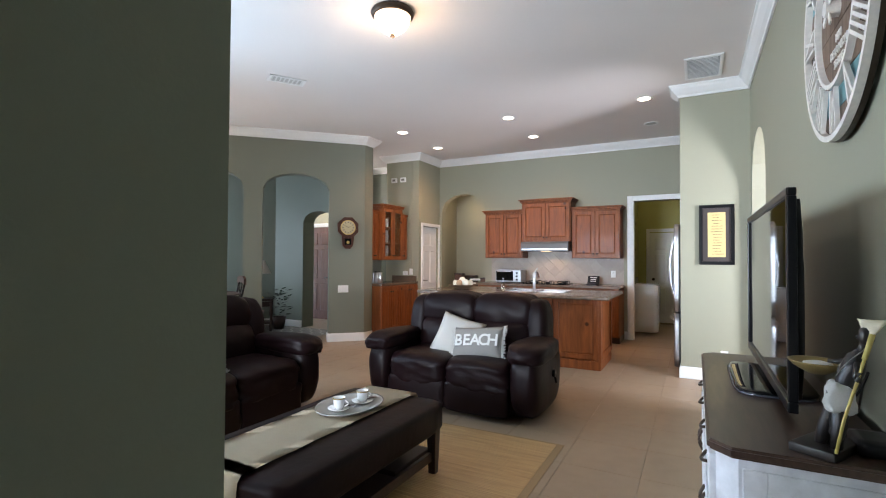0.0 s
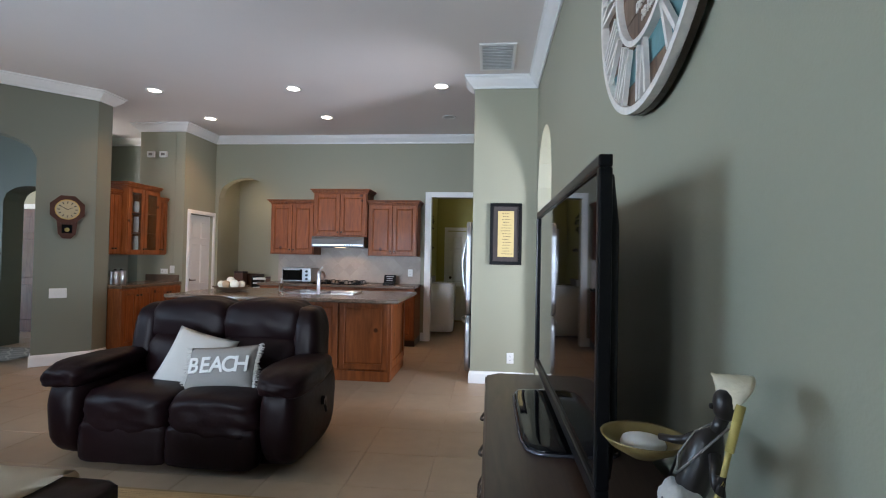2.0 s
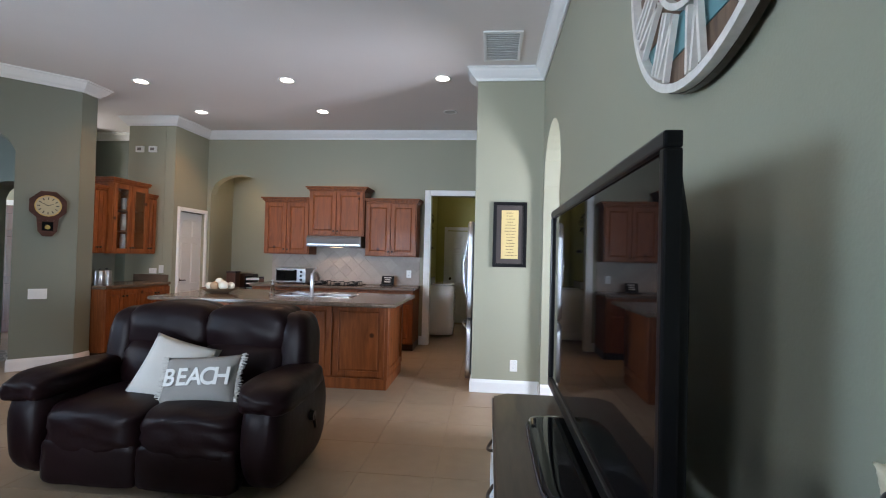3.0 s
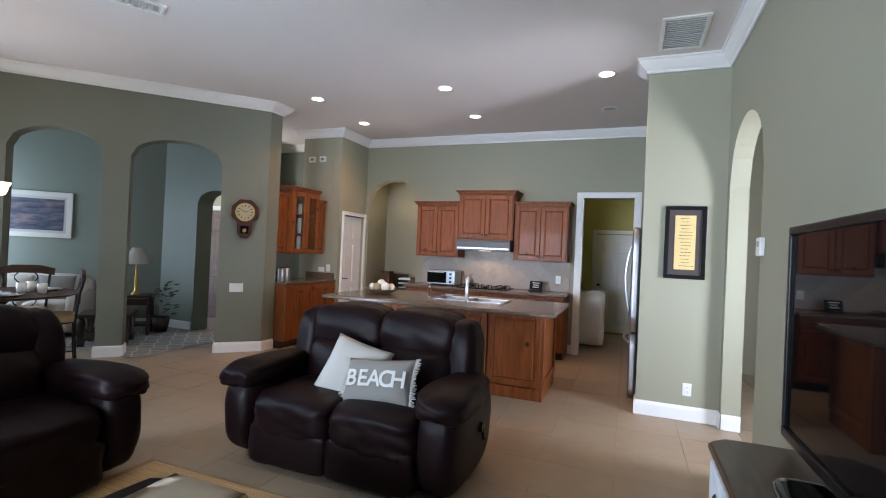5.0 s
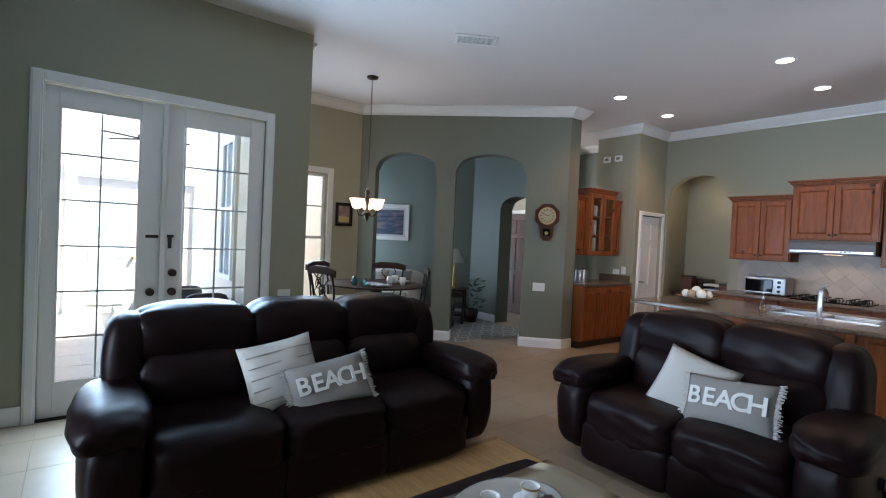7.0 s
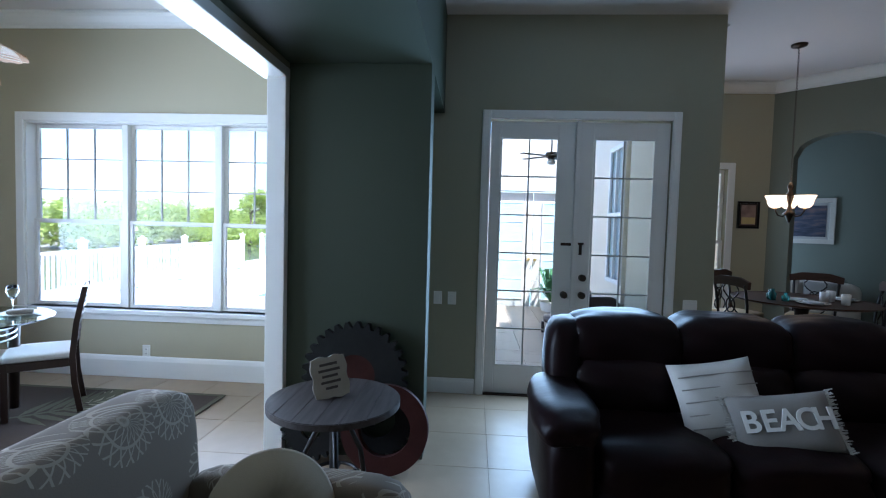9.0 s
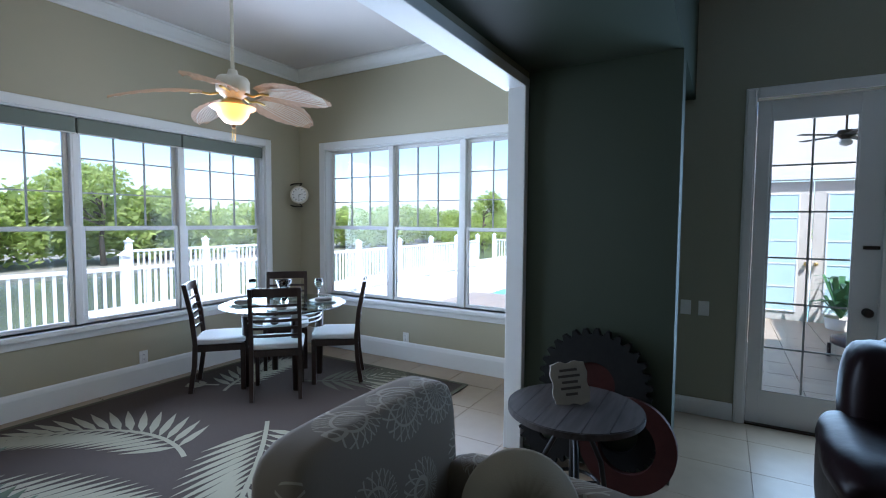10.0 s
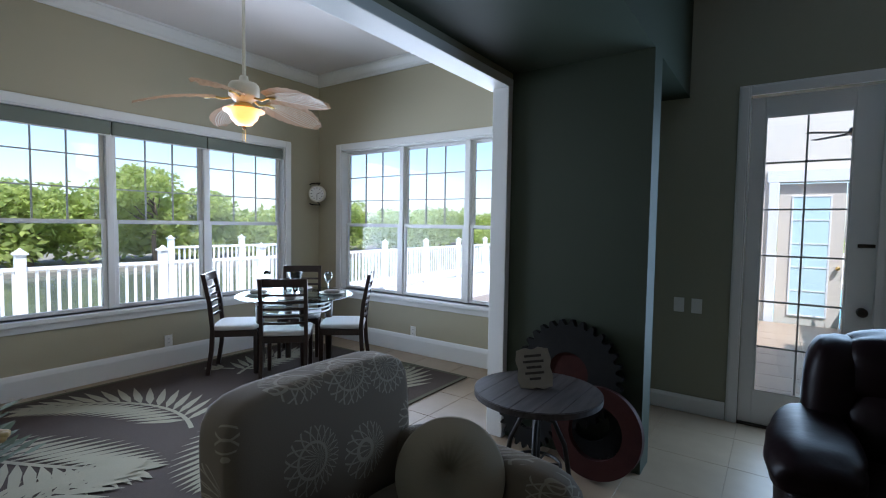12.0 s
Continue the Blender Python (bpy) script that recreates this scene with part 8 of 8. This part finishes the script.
def patio_chair(m):
    root = thing("patio_chair", m, "dark wicker patio chair on the lanai", "chair", "patio chairs")
    part("seat", soft(-.25, .25, -.25, .25, .3, .44, 5, 4), ESPRESSO, root, smooth=True)
    part("backrest", soft(-.25, .25, .19, .27, .4, .86, 5, 4), ESPRESSO, root, smooth=True)
    for x in (-.22, .22):
        for y in (-.22, .22):
            part("leg", lathe([(0, 0), (.02, 0), (.02, .32), (0, .32)], 8, at=(x, y, 0)), ESPRESSO, root)
    return root


p1 = patio_chair(pose(-5.65, 1.75, -.16, 0, 0, 100))
copy_thing(p1, pose(-6.9, 1.5, -.16, 0, 0, -60))
lf2 = thing("lanai_fan", pose(-5.6, 1.02, 0), "brown ceiling fan on the lanai", "fan")
bm = bmesh.new()
rod(bm, (0, 0, 2.36), (0, 0, 3.0), .009)
part("downrod", bm, BRONZE, lf2)
part("motor", lathe([(0, 2.39), (.06, 2.38), (.075, 2.34), (.035, 2.30), (0, 2.30)], 20), BRONZE, lf2, smooth=True)
part("lamp_globe", lathe([(.03, 2.30), (.05, 2.28), (.045, 2.25), (0, 2.235)], 18), PORCELAIN, lf2, "white glass globe", smooth=True)
for k in range(5):
    b = part("blade", box(.06, .41, -.038, .038, 2.335, 2.341, .003, 1), GREYWOOD, lf2)
    b.matrix_basis = pose(0, 0, 0, 0, 0, 72 * k + 10)

# ---- floor tiles, the nearest as single pieces ----
TS = .488


def tile_mesh(name):
    bm = box(-TS / 2 + .0012, TS / 2 - .0012, -TS / 2 + .0012, TS / 2 - .0012, -.006, 0, .001, 1)
    return finish(name, bm, TILE)


tm = tile_mesh("tile")
rest = bmesh.new()
floor_ob = bpy.data.objects["floor"]
near = 0
for i in range(-20, 12):
    for j in range(-11, 22):
        x, y = -2.94 + (i + .5) * TS, .29 + (j + .5) * TS
        if x < -9.5 or x > 2.7 or y > 10.6 or y < -4.6:
            continue
        if -4.3 < x < 1.4 and -1.6 < y < 6.2 and near < 300 and not (x < -3.4 and y > 3.0):
            o = new("tile", tm)
            o.parent = floor_ob
            o.location = (x, y, 0)
            near += 1
        else:
            cuboid(rest, x - TS / 2 + .003, x + TS / 2 - .003, y - TS / 2 + .003, y + TS / 2 - .003, -.010, 0)
fr2 = part("tile_field", rest, TILE, floor_ob)
fr2["kind"] = "stuff"
